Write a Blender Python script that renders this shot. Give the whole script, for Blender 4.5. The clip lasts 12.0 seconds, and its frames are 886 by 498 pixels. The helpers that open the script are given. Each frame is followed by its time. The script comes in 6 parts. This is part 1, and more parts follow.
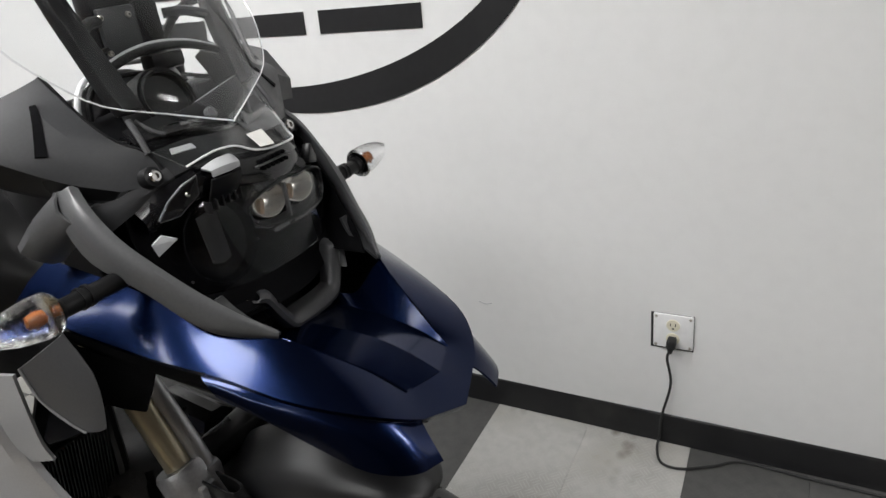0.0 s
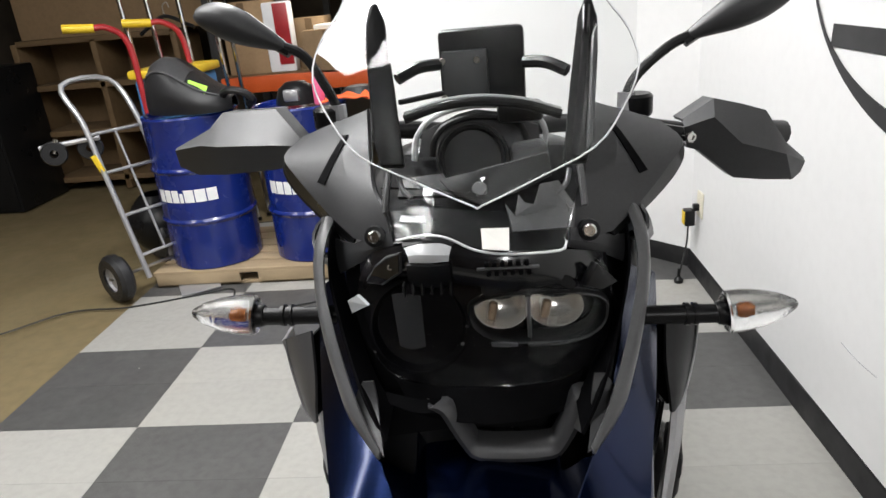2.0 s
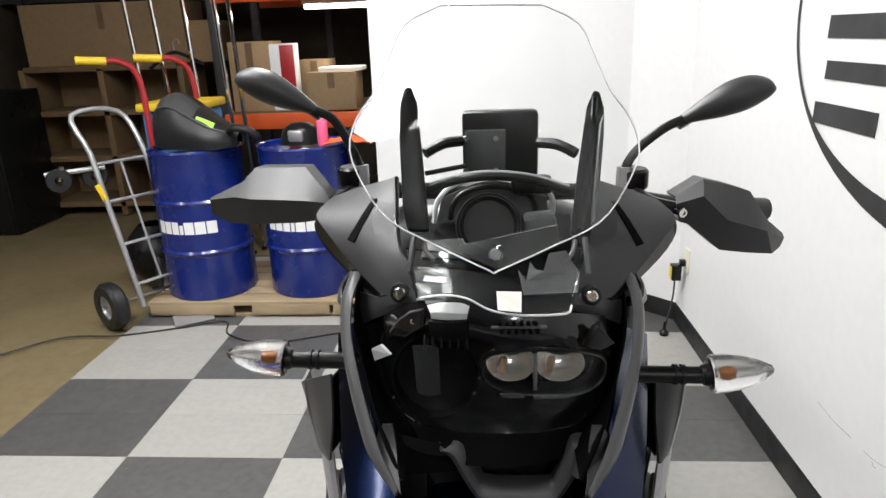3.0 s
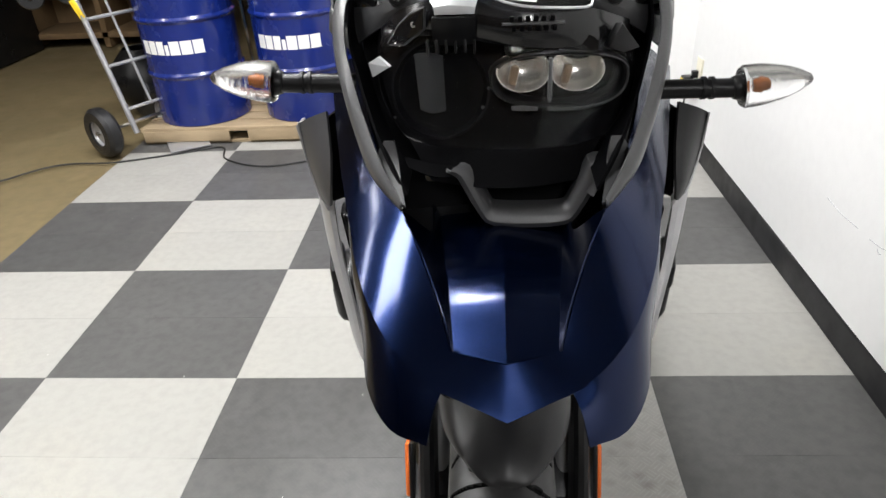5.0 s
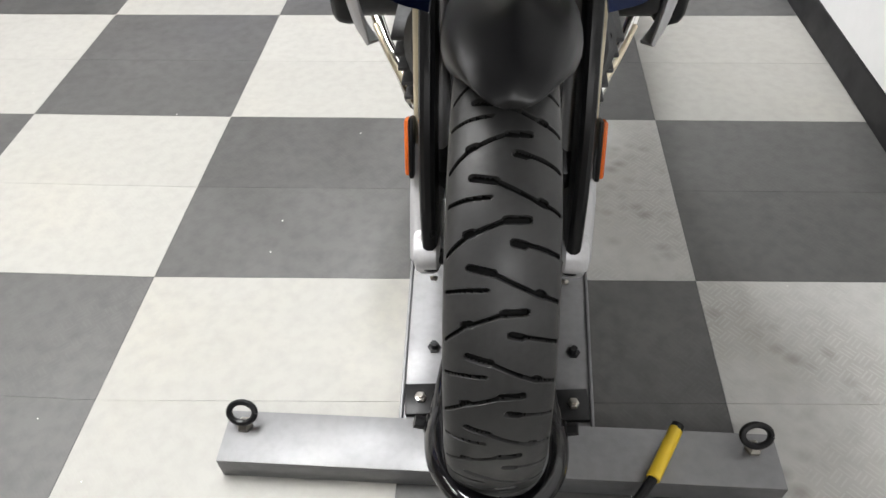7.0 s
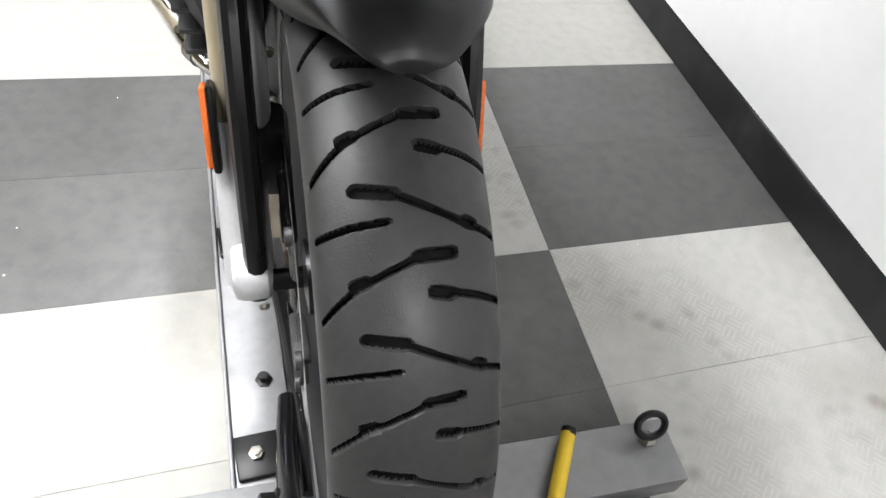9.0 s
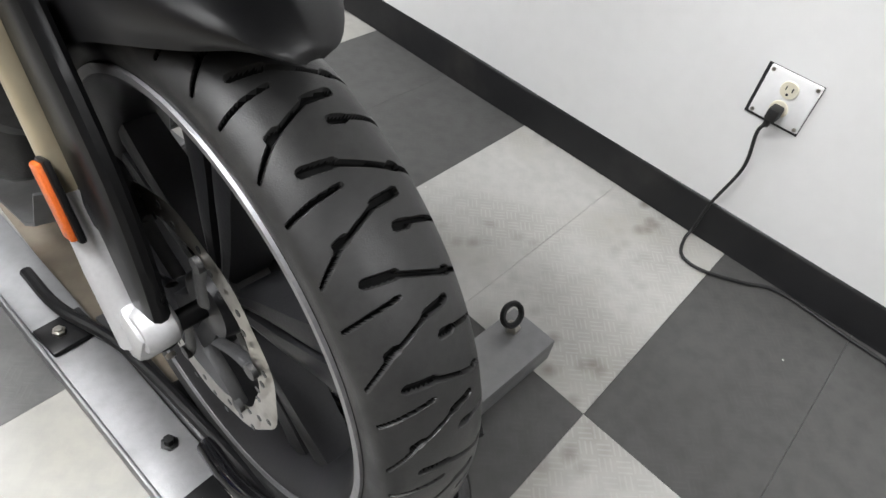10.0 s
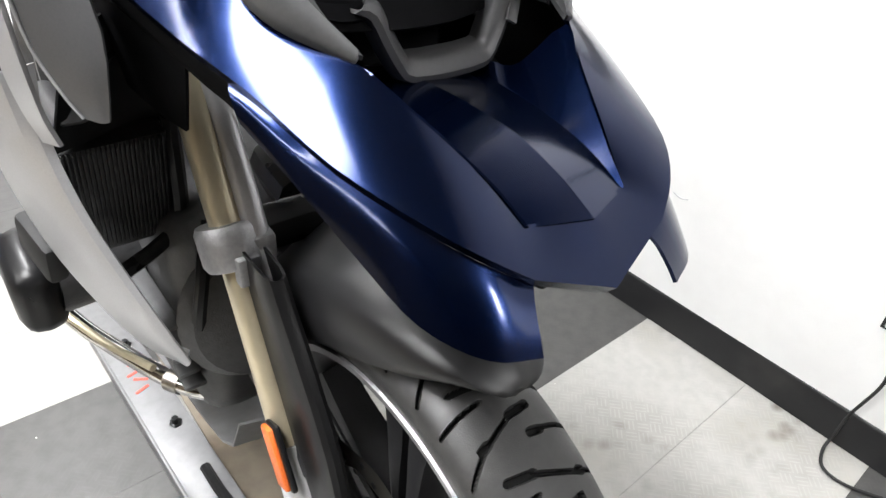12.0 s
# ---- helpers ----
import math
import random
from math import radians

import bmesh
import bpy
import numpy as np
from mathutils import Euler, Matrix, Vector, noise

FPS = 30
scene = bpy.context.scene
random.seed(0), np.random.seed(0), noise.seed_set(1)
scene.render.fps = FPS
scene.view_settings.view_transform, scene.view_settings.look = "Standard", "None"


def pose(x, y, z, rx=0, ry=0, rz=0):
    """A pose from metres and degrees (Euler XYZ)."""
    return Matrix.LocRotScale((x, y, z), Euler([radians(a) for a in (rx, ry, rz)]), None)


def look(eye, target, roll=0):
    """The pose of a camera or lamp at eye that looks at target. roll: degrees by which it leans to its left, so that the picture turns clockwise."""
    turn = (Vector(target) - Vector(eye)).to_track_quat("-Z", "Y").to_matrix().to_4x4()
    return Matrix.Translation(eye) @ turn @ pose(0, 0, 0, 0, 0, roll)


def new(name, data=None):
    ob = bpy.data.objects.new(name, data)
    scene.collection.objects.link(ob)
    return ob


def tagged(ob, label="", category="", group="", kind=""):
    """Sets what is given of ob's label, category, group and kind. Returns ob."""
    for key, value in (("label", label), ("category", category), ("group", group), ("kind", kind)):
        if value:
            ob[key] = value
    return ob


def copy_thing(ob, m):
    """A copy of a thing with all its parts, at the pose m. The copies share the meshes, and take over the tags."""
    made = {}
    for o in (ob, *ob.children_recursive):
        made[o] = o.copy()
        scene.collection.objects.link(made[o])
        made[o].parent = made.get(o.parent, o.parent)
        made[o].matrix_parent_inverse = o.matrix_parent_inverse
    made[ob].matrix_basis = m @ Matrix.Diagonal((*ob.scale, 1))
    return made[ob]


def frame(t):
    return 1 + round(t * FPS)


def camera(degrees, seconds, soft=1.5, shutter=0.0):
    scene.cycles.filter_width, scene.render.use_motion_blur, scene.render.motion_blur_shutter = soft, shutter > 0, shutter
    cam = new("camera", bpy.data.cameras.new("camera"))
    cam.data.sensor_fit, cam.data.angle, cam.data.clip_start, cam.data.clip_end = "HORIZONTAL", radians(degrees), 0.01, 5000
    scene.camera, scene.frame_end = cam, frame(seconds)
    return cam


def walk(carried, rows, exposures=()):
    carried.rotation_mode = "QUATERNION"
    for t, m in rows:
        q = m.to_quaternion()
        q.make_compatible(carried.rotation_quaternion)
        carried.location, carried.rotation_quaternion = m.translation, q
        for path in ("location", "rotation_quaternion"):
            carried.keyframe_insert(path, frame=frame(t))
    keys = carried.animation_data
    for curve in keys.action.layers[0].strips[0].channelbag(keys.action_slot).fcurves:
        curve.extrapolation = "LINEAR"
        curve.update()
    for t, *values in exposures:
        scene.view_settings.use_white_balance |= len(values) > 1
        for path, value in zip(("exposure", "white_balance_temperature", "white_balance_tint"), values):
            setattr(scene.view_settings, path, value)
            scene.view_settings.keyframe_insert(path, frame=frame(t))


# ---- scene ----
cam = camera(67.0, 12.0)
PATH = [
    (0, (0.219, -0.774, 1.334), (1.757, 0.189, 0.493), -7.5),
    (0.5, (0.502, -0.778, 1.32), (1.735, 0.571, 0.508), -1.9),
    (1, (0.704, -0.68, 1.314), (1.227, 1.038, 0.433), 0.6),
    (1.3, (0.784, -0.689, 1.321), (0.83, 1.131, 0.494), 1.6),
    (1.5, (0.816, -0.695, 1.34), (0.655, 1.145, 0.574), -1.3),
    (2, (0.765, -0.787, 1.367), (0.585, 1.07, 0.648), -5.1),
    (2.5, (0.732, -0.855, 1.41), (0.654, 1.025, 0.732), -1.4),
    (2.7, (0.734, -0.856, 1.424), (0.627, 1.046, 0.817), -1.5),
    (4.3, (0.746, -0.846, 1.324), (0.572, 0.974, 0.513), -2.9),
    (4.5, (0.723, -0.857, 1.317), (0.591, 0.937, 0.444), -2.0),
    (5, (0.727, -0.855, 1.263), (0.582, 0.857, 0.245), -3.2),
    (5.5, (0.733, -0.884, 1.217), (0.583, 0.753, 0.078), -2.8),
    (6, (0.739, -0.901, 1.159), (0.608, 0.608, -0.146), -2.2),
    (6.5, (0.728, -0.934, 1.119), (0.555, 0.452, -0.312), -3.5),
    (6.7, (0.727, -0.938, 1.103), (0.56, 0.429, -0.348), -3.5),
    (8.5, (0.661, -0.788, 0.967), (0.883, 0.572, -0.482), 7.2),
    (9, (0.653, -0.706, 0.934), (1.141, 0.496, -0.588), 12.2),
    (9.5, (0.535, -0.713, 0.934), (1.551, 0.21, -0.521), 16.5),
    (10, (0.484, -0.725, 0.952), (1.606, 0.125, -0.47), 11.1),
    (10.5, (0.432, -0.714, 0.928), (1.469, 0.144, -0.552), 11.3),
    (11, (0.397, -0.701, 0.934), (1.37, 0.205, -0.561), 10.9),
    (11.5, (0.422, -0.674, 1.014), (1.477, 0.373, -0.324), 7.2),
    (12, (0.425, -0.643, 1.124), (1.48, 0.599, -0.035), 4.2),
]
walk(cam, [(t, look(eye, target, roll)) for t, eye, target, roll in PATH],
     [(0.0, -0.72, 6500, 10), (0.5, -0.98, 6500, 10), (1.0, -1.05, 6500, 10), (1.5, -0.78, 6500, 10), (2.0, -0.42, 6500, 10), (2.7, -0.42, 6500, 10), (4.3, -0.18, 6500, 10), (5.5, -0.03, 6500, 10), (6.7, -0.03, 6500, 10), (8.5, 0.25, 6380, 10), (9.0, 0.4, 6380, 10), (9.5, 0.15, 6380, 10), (10.0, -0.02, 6380, 10), (10.5, 0.05, 6380, 10), (11.0, 0.35, 6380, 10), (11.5, 0.45, 6420, 10), (12.0, 0.62, 6450, 10)])


# ---- world and lights ----
world = bpy.data.worlds.new("world")
world.use_nodes = True
world.node_tree.nodes["Background"].inputs[0].default_value = (0.9, 0.95, 1.0, 1)
world.node_tree.nodes["Background"].inputs[1].default_value = 0.02
scene.world = world
scene.view_settings.exposure = 0.0

T = 0.57            # floor check
WALL_X = 1.714      # face of the long white wall
BACK_Y = 2.56       # face of the short white wall
CORNER_Y = 2.31     # where the slanting wall leaves the long one
BX = 0.738          # the motorcycle's middle plane
CEIL = 3.0
YAW = Matrix.Translation((WALL_X, 0, 0)) @ Matrix.Rotation(0.019, 4, "Z") @ Matrix.Translation((-WALL_X, 0, 0))    # the long wall is not quite square to the tiles


# ---- materials ----
def mat(name, color, rough=0.5, metal=0.0, grain=0.0, grain_scale=60.0, stain=0.0, stain_scale=4.0, stain_color=None,
        bump=0.0, bump_scale=200.0, coat=0.0, coat_rough=0.08, rnd=0.0, spec=0.5, transmission=0.0, ior=1.45, rough_var=0.0, island=False, aniso=None):
    """A surface with two scales of variation: fine grain and large soft stains, with relief and uneven gloss."""
    m = bpy.data.materials.new(name)
    m.use_nodes = True
    nt = m.node_tree
    b = nt.nodes["Principled BSDF"]
    b.inputs["Roughness"].default_value = rough
    b.inputs["Metallic"].default_value = metal
    b.inputs["Specular IOR Level"].default_value = spec
    b.inputs["Coat Weight"].default_value = coat
    b.inputs["Coat Roughness"].default_value = coat_rough
    b.inputs["Transmission Weight"].default_value = transmission
    b.inputs["IOR"].default_value = ior
    b.inputs["Base Color"].default_value = (*color, 1)
    co = nt.nodes.new("ShaderNodeTexCoord")
    src = co.outputs["Object"]
    if aniso:
        mp = nt.nodes.new("ShaderNodeMapping")
        mp.inputs["Scale"].default_value = aniso
        nt.links.new(src, mp.inputs["Vector"])
        src = mp.outputs["Vector"]

    def noise_tex(scale, detail=4.0):
        n = nt.nodes.new("ShaderNodeTexNoise")
        n.inputs["Scale"].default_value = scale
        n.inputs["Detail"].default_value = detail
        nt.links.new(src, n.inputs["Vector"])
        return n

    def mix(a, bcol, fac, kind="MIX"):
        x = nt.nodes.new("ShaderNodeMix")
        x.data_type, x.blend_type = "RGBA", kind
        if isinstance(a, tuple):
            x.inputs["A"].default_value = (*a, 1)
        else:
            nt.links.new(a, x.inputs["A"])
        if isinstance(bcol, tuple):
            x.inputs["B"].default_value = (*bcol, 1)
        else:
            nt.links.new(bcol, x.inputs["B"])
        nt.links.new(fac, x.inputs["Factor"])
        return x.outputs["Result"]

    def ramp(value, lo, hi, a=0.0, c=1.0):
        r = nt.nodes.new("ShaderNodeMapRange")
        r.inputs["From Min"].default_value, r.inputs["From Max"].default_value = lo, hi
        r.inputs["To Min"].default_value, r.inputs["To Max"].default_value = a, c
        nt.links.new(value, r.inputs["Value"])
        return r.outputs["Result"]

    col = color
    if stain:
        n = noise_tex(stain_scale, 6.0)
        sc = stain_color or tuple(c * 0.55 for c in color)
        col = mix(col, sc, ramp(n.outputs["Fac"], 0.52, 0.75, 0.0, stain))
    if grain:
        n = noise_tex(grain_scale, 3.0)
        dark = tuple(c * (1 - grain) for c in color)
        x = mix(col, dark, ramp(n.outputs["Fac"], 0.4, 0.7, 0.0, 0.8))
        col = x
    if rnd:
        oi = nt.nodes.new("ShaderNodeNewGeometry" if island else "ShaderNodeObjectInfo")
        hsv = nt.nodes.new("ShaderNodeHueSaturation")
        nt.links.new(ramp(oi.outputs["Random Per Island" if island else "Random"], 0, 1, 1 - rnd, 1 + rnd), hsv.inputs["Value"])
        if isinstance(col, tuple):
            hsv.inputs["Color"].default_value = (*col, 1)
        else:
            nt.links.new(col, hsv.inputs["Color"])
        col = hsv.outputs["Color"]
    if not isinstance(col, tuple):
        nt.links.new(col, b.inputs["Base Color"])
    if rough_var:
        n = noise_tex(stain_scale * 2.3, 5.0)
        nt.links.new(ramp(n.outputs["Fac"], 0.3, 0.7, rough - rough_var, rough + rough_var), b.inputs["Roughness"])
    if bump:
        n = noise_tex(bump_scale, 3.0)
        bp = nt.nodes.new("ShaderNodeBump")
        bp.inputs["Strength"].default_value = bump
        bp.inputs["Distance"].default_value = 0.002
        nt.links.new(n.outputs["Fac"], bp.inputs["Height"])
        nt.links.new(bp.outputs["Normal"], b.inputs["Normal"])
    return m


def glow(name, color, strength):
    m = bpy.data.materials.new(name)
    m.use_nodes = True
    b = m.node_tree.nodes["Principled BSDF"]
    b.inputs["Base Color"].default_value = (*color, 1)
    b.inputs["Emission Color"].default_value = (*color, 1)
    b.inputs["Emission Strength"].default_value = strength
    return m


M_WHITE_TILE = mat("white_vinyl", (0.310, 0.304, 0.284), 0.42, grain=0.10, grain_scale=35, stain=0.55, stain_scale=2.6,
                   stain_color=(0.345, 0.328, 0.285), bump=0.12, bump_scale=90, rnd=0.04, rough_var=0.1, spec=0.32)
M_DARK_TILE = mat("charcoal_vinyl", (0.082, 0.081, 0.079), 0.40, grain=0.25, grain_scale=30, stain=0.5, stain_scale=3.0,
                  stain_color=(0.115, 0.113, 0.11), bump=0.12, bump_scale=90, rnd=0.10, rough_var=0.1)
M_SOILED_TILE = mat("soiled_white_vinyl", (0.450, 0.445, 0.425), 0.45, grain=0.12, grain_scale=35, stain=0.65, stain_scale=3.4,
                    stain_color=(0.285, 0.262, 0.205), bump=0.2, bump_scale=40, rough_var=0.12)


def add_scuffs(m, tint, scale, amount, patch=2.2, stretch=(1.0, 3.0, 1.0), turn=0.7):
    """Short smudges of dirt in loose patches, such as soles and wheels leave."""
    nt = m.node_tree
    b = nt.nodes["Principled BSDF"]
    old = b.inputs["Base Color"].links[0].from_socket
    co = nt.nodes.new("ShaderNodeTexCoord")
    mp = nt.nodes.new("ShaderNodeMapping")
    mp.inputs["Scale"].default_value = stretch
    mp.inputs["Rotation"].default_value = (0, 0, turn)
    nt.links.new(co.outputs["Object"], mp.inputs["Vector"])
    vo = nt.nodes.new("ShaderNodeTexVoronoi")
    vo.inputs["Scale"].default_value = scale
    nt.links.new(mp.outputs["Vector"], vo.inputs["Vector"])
    no = nt.nodes.new("ShaderNodeTexNoise")
    no.inputs["Scale"].default_value = patch
    no.inputs["Detail"].default_value = 5.0
    nt.links.new(co.outputs["Object"], no.inputs["Vector"])
    r1 = nt.nodes.new("ShaderNodeMapRange")
    for k, v in zip(("From Min", "From Max", "To Min", "To Max"), (0.10, 0.50, 1.0, 0.0)):
        r1.inputs[k].default_value = v
    nt.links.new(vo.outputs["Distance"], r1.inputs["Value"])
    r2 = nt.nodes.new("ShaderNodeMapRange")
    for k, v in zip(("From Min", "From Max", "To Min", "To Max"), (0.50, 0.66, 0.0, amount)):
        r2.inputs[k].default_value = v
    nt.links.new(no.outputs["Fac"], r2.inputs["Value"])
    mu = nt.nodes.new("ShaderNodeMath")
    mu.operation = "MULTIPLY"
    nt.links.new(r1.outputs["Result"], mu.inputs[0])
    nt.links.new(r2.outputs["Result"], mu.inputs[1])
    mx = nt.nodes.new("ShaderNodeMix")
    mx.data_type = "RGBA"
    nt.links.new(mu.outputs["Value"], mx.inputs["Factor"])
    nt.links.new(old, mx.inputs[6])
    mx.inputs[7].default_value = (*tint, 1)
    nt.links.new(mx.outputs[2], b.inputs["Base Color"])




def add_tread(m, cell, relief, tint, amount, patch):
    """Embossed tread plate: short raised bars in turned groups; dirt stays beside the bars in loose patches."""
    nt = m.node_tree
    b = nt.nodes["Principled BSDF"]

    def math_node(op, a, c=None):
        n = nt.nodes.new("ShaderNodeMath")
        n.operation = op
        for k, v in enumerate((a, c)):
            if v is None:
                continue
            if isinstance(v, (int, float)):
                n.inputs[k].default_value = v
            else:
                nt.links.new(v, n.inputs[k])
        return n.outputs["Value"]

    co = nt.nodes.new("ShaderNodeTexCoord")
    mp = nt.nodes.new("ShaderNodeMapping")
    mp.inputs["Rotation"].default_value = (0, 0, radians(45))
    mp.inputs["Scale"].default_value = (1 / cell, 1 / cell, 1 / cell)
    nt.links.new(co.outputs["Object"], mp.inputs["Vector"])
    sx = nt.nodes.new("ShaderNodeSeparateXYZ")
    nt.links.new(mp.outputs["Vector"], sx.inputs["Vector"])
    p, q = sx.outputs["X"], sx.outputs["Y"]
    par = math_node("MODULO", math_node("ADD", math_node("ADD", math_node("FLOOR", p), math_node("FLOOR", q)), 400.0), 2.0)
    bars = []
    for s, t in ((p, q), (q, p)):
        wave = math_node("SINE", math_node("MULTIPLY", s, 2 * math.pi * 3))
        span = math_node("LESS_THAN", math_node("ABSOLUTE", math_node("SUBTRACT", math_node("FRACT", t), 0.5)), 0.42)
        bars.append(math_node("MULTIPLY", math_node("MULTIPLY", math_node("MAXIMUM", math_node("SUBTRACT", wave, 0.1), 0.0), 1.11), span))
    h = math_node("ADD", math_node("MULTIPLY", bars[0], par), math_node("MULTIPLY", bars[1], math_node("SUBTRACT", 1.0, par)))
    bp = nt.nodes.new("ShaderNodeBump")
    bp.inputs["Strength"].default_value = relief
    bp.inputs["Distance"].default_value = 0.0012
    nt.links.new(h, bp.inputs["Height"])
    if b.inputs["Normal"].links:
        nt.links.new(b.inputs["Normal"].links[0].from_socket, bp.inputs["Normal"])
    nt.links.new(bp.outputs["Normal"], b.inputs["Normal"])
    no = nt.nodes.new("ShaderNodeTexNoise")
    no.inputs["Scale"].default_value = patch
    no.inputs["Detail"].default_value = 6.0
    nt.links.new(co.outputs["Object"], no.inputs["Vector"])
    r = nt.nodes.new("ShaderNodeMapRange")
    for k, v in zip(("From Min", "From Max", "To Min", "To Max"), (0.44, 0.68, 0.0, amount)):
        r.inputs[k].default_value = v
    nt.links.new(no.outputs["Fac"], r.inputs["Value"])
    gap = math_node("SUBTRACT", 1.0, math_node("MULTIPLY", h, 0.85))
    mx = nt.nodes.new("ShaderNodeMix")
    mx.data_type = "RGBA"
    nt.links.new(math_node("MULTIPLY", gap, r.outputs["Result"]), mx.inputs["Factor"])
    nt.links.new(b.inputs["Base Color"].links[0].from_socket, mx.inputs[6])
    mx.inputs[7].default_value = (*tint, 1)
    nt.links.new(mx.outputs[2], b.inputs["Base Color"])


add_tread(M_SOILED_TILE, 0.028, 0.10, (0.15, 0.135, 0.10), 0.35, 3.0)
add_tread(M_WHITE_TILE, 0.028, 0.05, (0.30, 0.28, 0.24), 0.12, 2.2)
add_tread(M_DARK_TILE, 0.028, 0.06, (0.035, 0.034, 0.033), 0.22, 2.4)
add_scuffs(M_WHITE_TILE, (0.24, 0.23, 0.20), 16.0, 0.22, 1.6, (1.0, 2.0, 1.0), 0.3)
add_scuffs(M_DARK_TILE, (0.11, 0.11, 0.108), 14.0, 0.22, 1.9, (2.0, 1.0, 1.0), 0.9)
add_scuffs(M_SOILED_TILE, (0.115, 0.10, 0.07), 20.0, 0.85, 3.2, (1.0, 1.3, 1.0), 0.5)
M_GROUT = mat("joint_grime", (0.05, 0.045, 0.04), 0.8, grain=0.3)
M_CONCRETE = mat("tan_painted_concrete", (0.165, 0.128, 0.066), 0.55, grain=0.2, grain_scale=20, stain=0.7, stain_scale=1.6,
                 stain_color=(0.17, 0.12, 0.06), bump=0.15, bump_scale=50, rough_var=0.15)
M_WALL = mat("white_wall_paint", (0.73, 0.73, 0.725), 0.55, grain=0.03, grain_scale=25, stain=0.25, stain_scale=1.3,
             stain_color=(0.72, 0.72, 0.71), bump=0.12, bump_scale=60, rough_var=0.08)
M_BASE = mat("black_cove_base", (0.011, 0.011, 0.012), 0.42, grain=0.3, grain_scale=18, stain=0.6, stain_scale=6,
             stain_color=(0.04, 0.038, 0.035), bump=0.2, bump_scale=30, rough_var=0.12)
M_LOGO = mat("black_wall_vinyl", (0.016, 0.016, 0.017), 0.45, grain=0.2, stain=0.3, stain_scale=3, stain_color=(0.03, 0.03, 0.03), rough_var=0.08)
M_CEIL = mat("ceiling_grey", (0.22, 0.21, 0.20), 0.8, grain=0.05, bump=0.2, bump_scale=30)
# Brown taken very dark, so the room's low light sits in the wall colour.
M_DIM = mat("dimmed_storeroom_wall", (0.06, 0.045, 0.03), 0.85, grain=0.3, grain_scale=8, stain=0.6, stain_scale=1.2)
M_BLUE = mat("satin_midnight_blue_paint", (0.0017, 0.0082, 0.040), 0.23, metal=0.95, grain=0.10, grain_scale=900, coat=0.45, coat_rough=0.12, rough_var=0.02)
M_MATTE = mat("matte_charcoal_plastic", (0.028, 0.0285, 0.030), 0.44, grain=0.15, grain_scale=300, bump=0.08, bump_scale=900,
              stain=0.3, stain_scale=9, stain_color=(0.036, 0.037, 0.038), rough_var=0.07, spec=0.5)
M_GREY = mat("satin_grey_plastic", (0.075, 0.0755, 0.078), 0.36, grain=0.12, grain_scale=300, bump=0.08, bump_scale=900, rough_var=0.07, spec=0.5)
M_BLACK = mat("gloss_black_plastic", (0.006, 0.006, 0.007), 0.16, grain=0.2, rough_var=0.06, coat=0.2)
# Black lining plastic, made darker and duller to hold the shade of recesses.
M_SHADE_LINING = mat("shade_black_lining", (0.0035, 0.0035, 0.004), 0.6, grain=0.3, grain_scale=60, spec=0.03, rough_var=0.1)
M_SATBLACK = mat("satin_black_plastic", (0.0085, 0.0085, 0.009), 0.33, grain=0.25, grain_scale=80, bump=0.05, bump_scale=500, rough_var=0.08, spec=0.28)
M_SILVER = mat("satin_silver_paint", (0.42, 0.42, 0.43), 0.34, metal=0.6, grain=0.08, grain_scale=500, rough_var=0.06)
M_ALU = mat("brushed_aluminium", (0.215, 0.215, 0.22), 0.50, metal=0.6, grain=0.12, grain_scale=60, stain=0.35, stain_scale=7,
            stain_color=(0.20, 0.195, 0.18), bump=0.1, bump_scale=300, rough_var=0.1)
M_CAST = mat("cast_alloy", (0.38, 0.38, 0.39), 0.42, metal=0.75, grain=0.15, grain_scale=200, bump=0.3, bump_scale=500)
M_LEG = mat("silver_fork_paint", (0.56, 0.56, 0.57), 0.42, metal=0.25, grain=0.08, grain_scale=200, stain=0.25, stain_scale=20, stain_color=(0.40, 0.40, 0.40))
M_CHROME = mat("chrome", (0.72, 0.71, 0.69), 0.10, metal=1.0, grain=0.05)
M_STEEL = mat("brushed_steel", (0.42, 0.40, 0.36), 0.28, metal=1.0, grain=0.15, grain_scale=150)
M_DULL = mat("dull_black_plastic", (0.012, 0.012, 0.0125), 0.6, grain=0.2, grain_scale=200, spec=0.3)
M_GOLD = mat("gold_anodised_tube", (0.66, 0.59, 0.43), 0.30, metal=0.7, grain=0.1, grain_scale=40)
M_RUBBER = mat("tyre_rubber", (0.031, 0.031, 0.031), 0.44, grain=0.2, grain_scale=120, stain=0.55, stain_scale=11,
               stain_color=(0.046, 0.045, 0.043), bump=0.12, bump_scale=700, rough_var=0.1, spec=0.5)
M_RIM = mat("dark_cast_rim", (0.024, 0.024, 0.026), 0.36, spec=0.5, metal=0.2, grain=0.15, grain_scale=200, bump=0.1, bump_scale=300)
M_ENGINE = mat("dark_engine_casting", (0.05, 0.05, 0.052), 0.42, metal=0.4, grain=0.25, grain_scale=80, stain=0.5, stain_scale=15,
               stain_color=(0.11, 0.11, 0.11), bump=0.3, bump_scale=300)
M_CASING = mat("grey_engine_casting", (0.09, 0.09, 0.092), 0.45, metal=0.5, grain=0.2, grain_scale=90, stain=0.5, stain_scale=14, bump=0.25, bump_scale=400)
M_SCUFF = mat("grey_scuff", (0.42, 0.42, 0.44), 0.6, grain=0.3, grain_scale=90)
# Opaque pale colour stands in for light caught in polished edges.
M_EDGE_GLINT = mat("pale_edge_glint", (0.70, 0.71, 0.72), 0.22, grain=0.1, grain_scale=40)
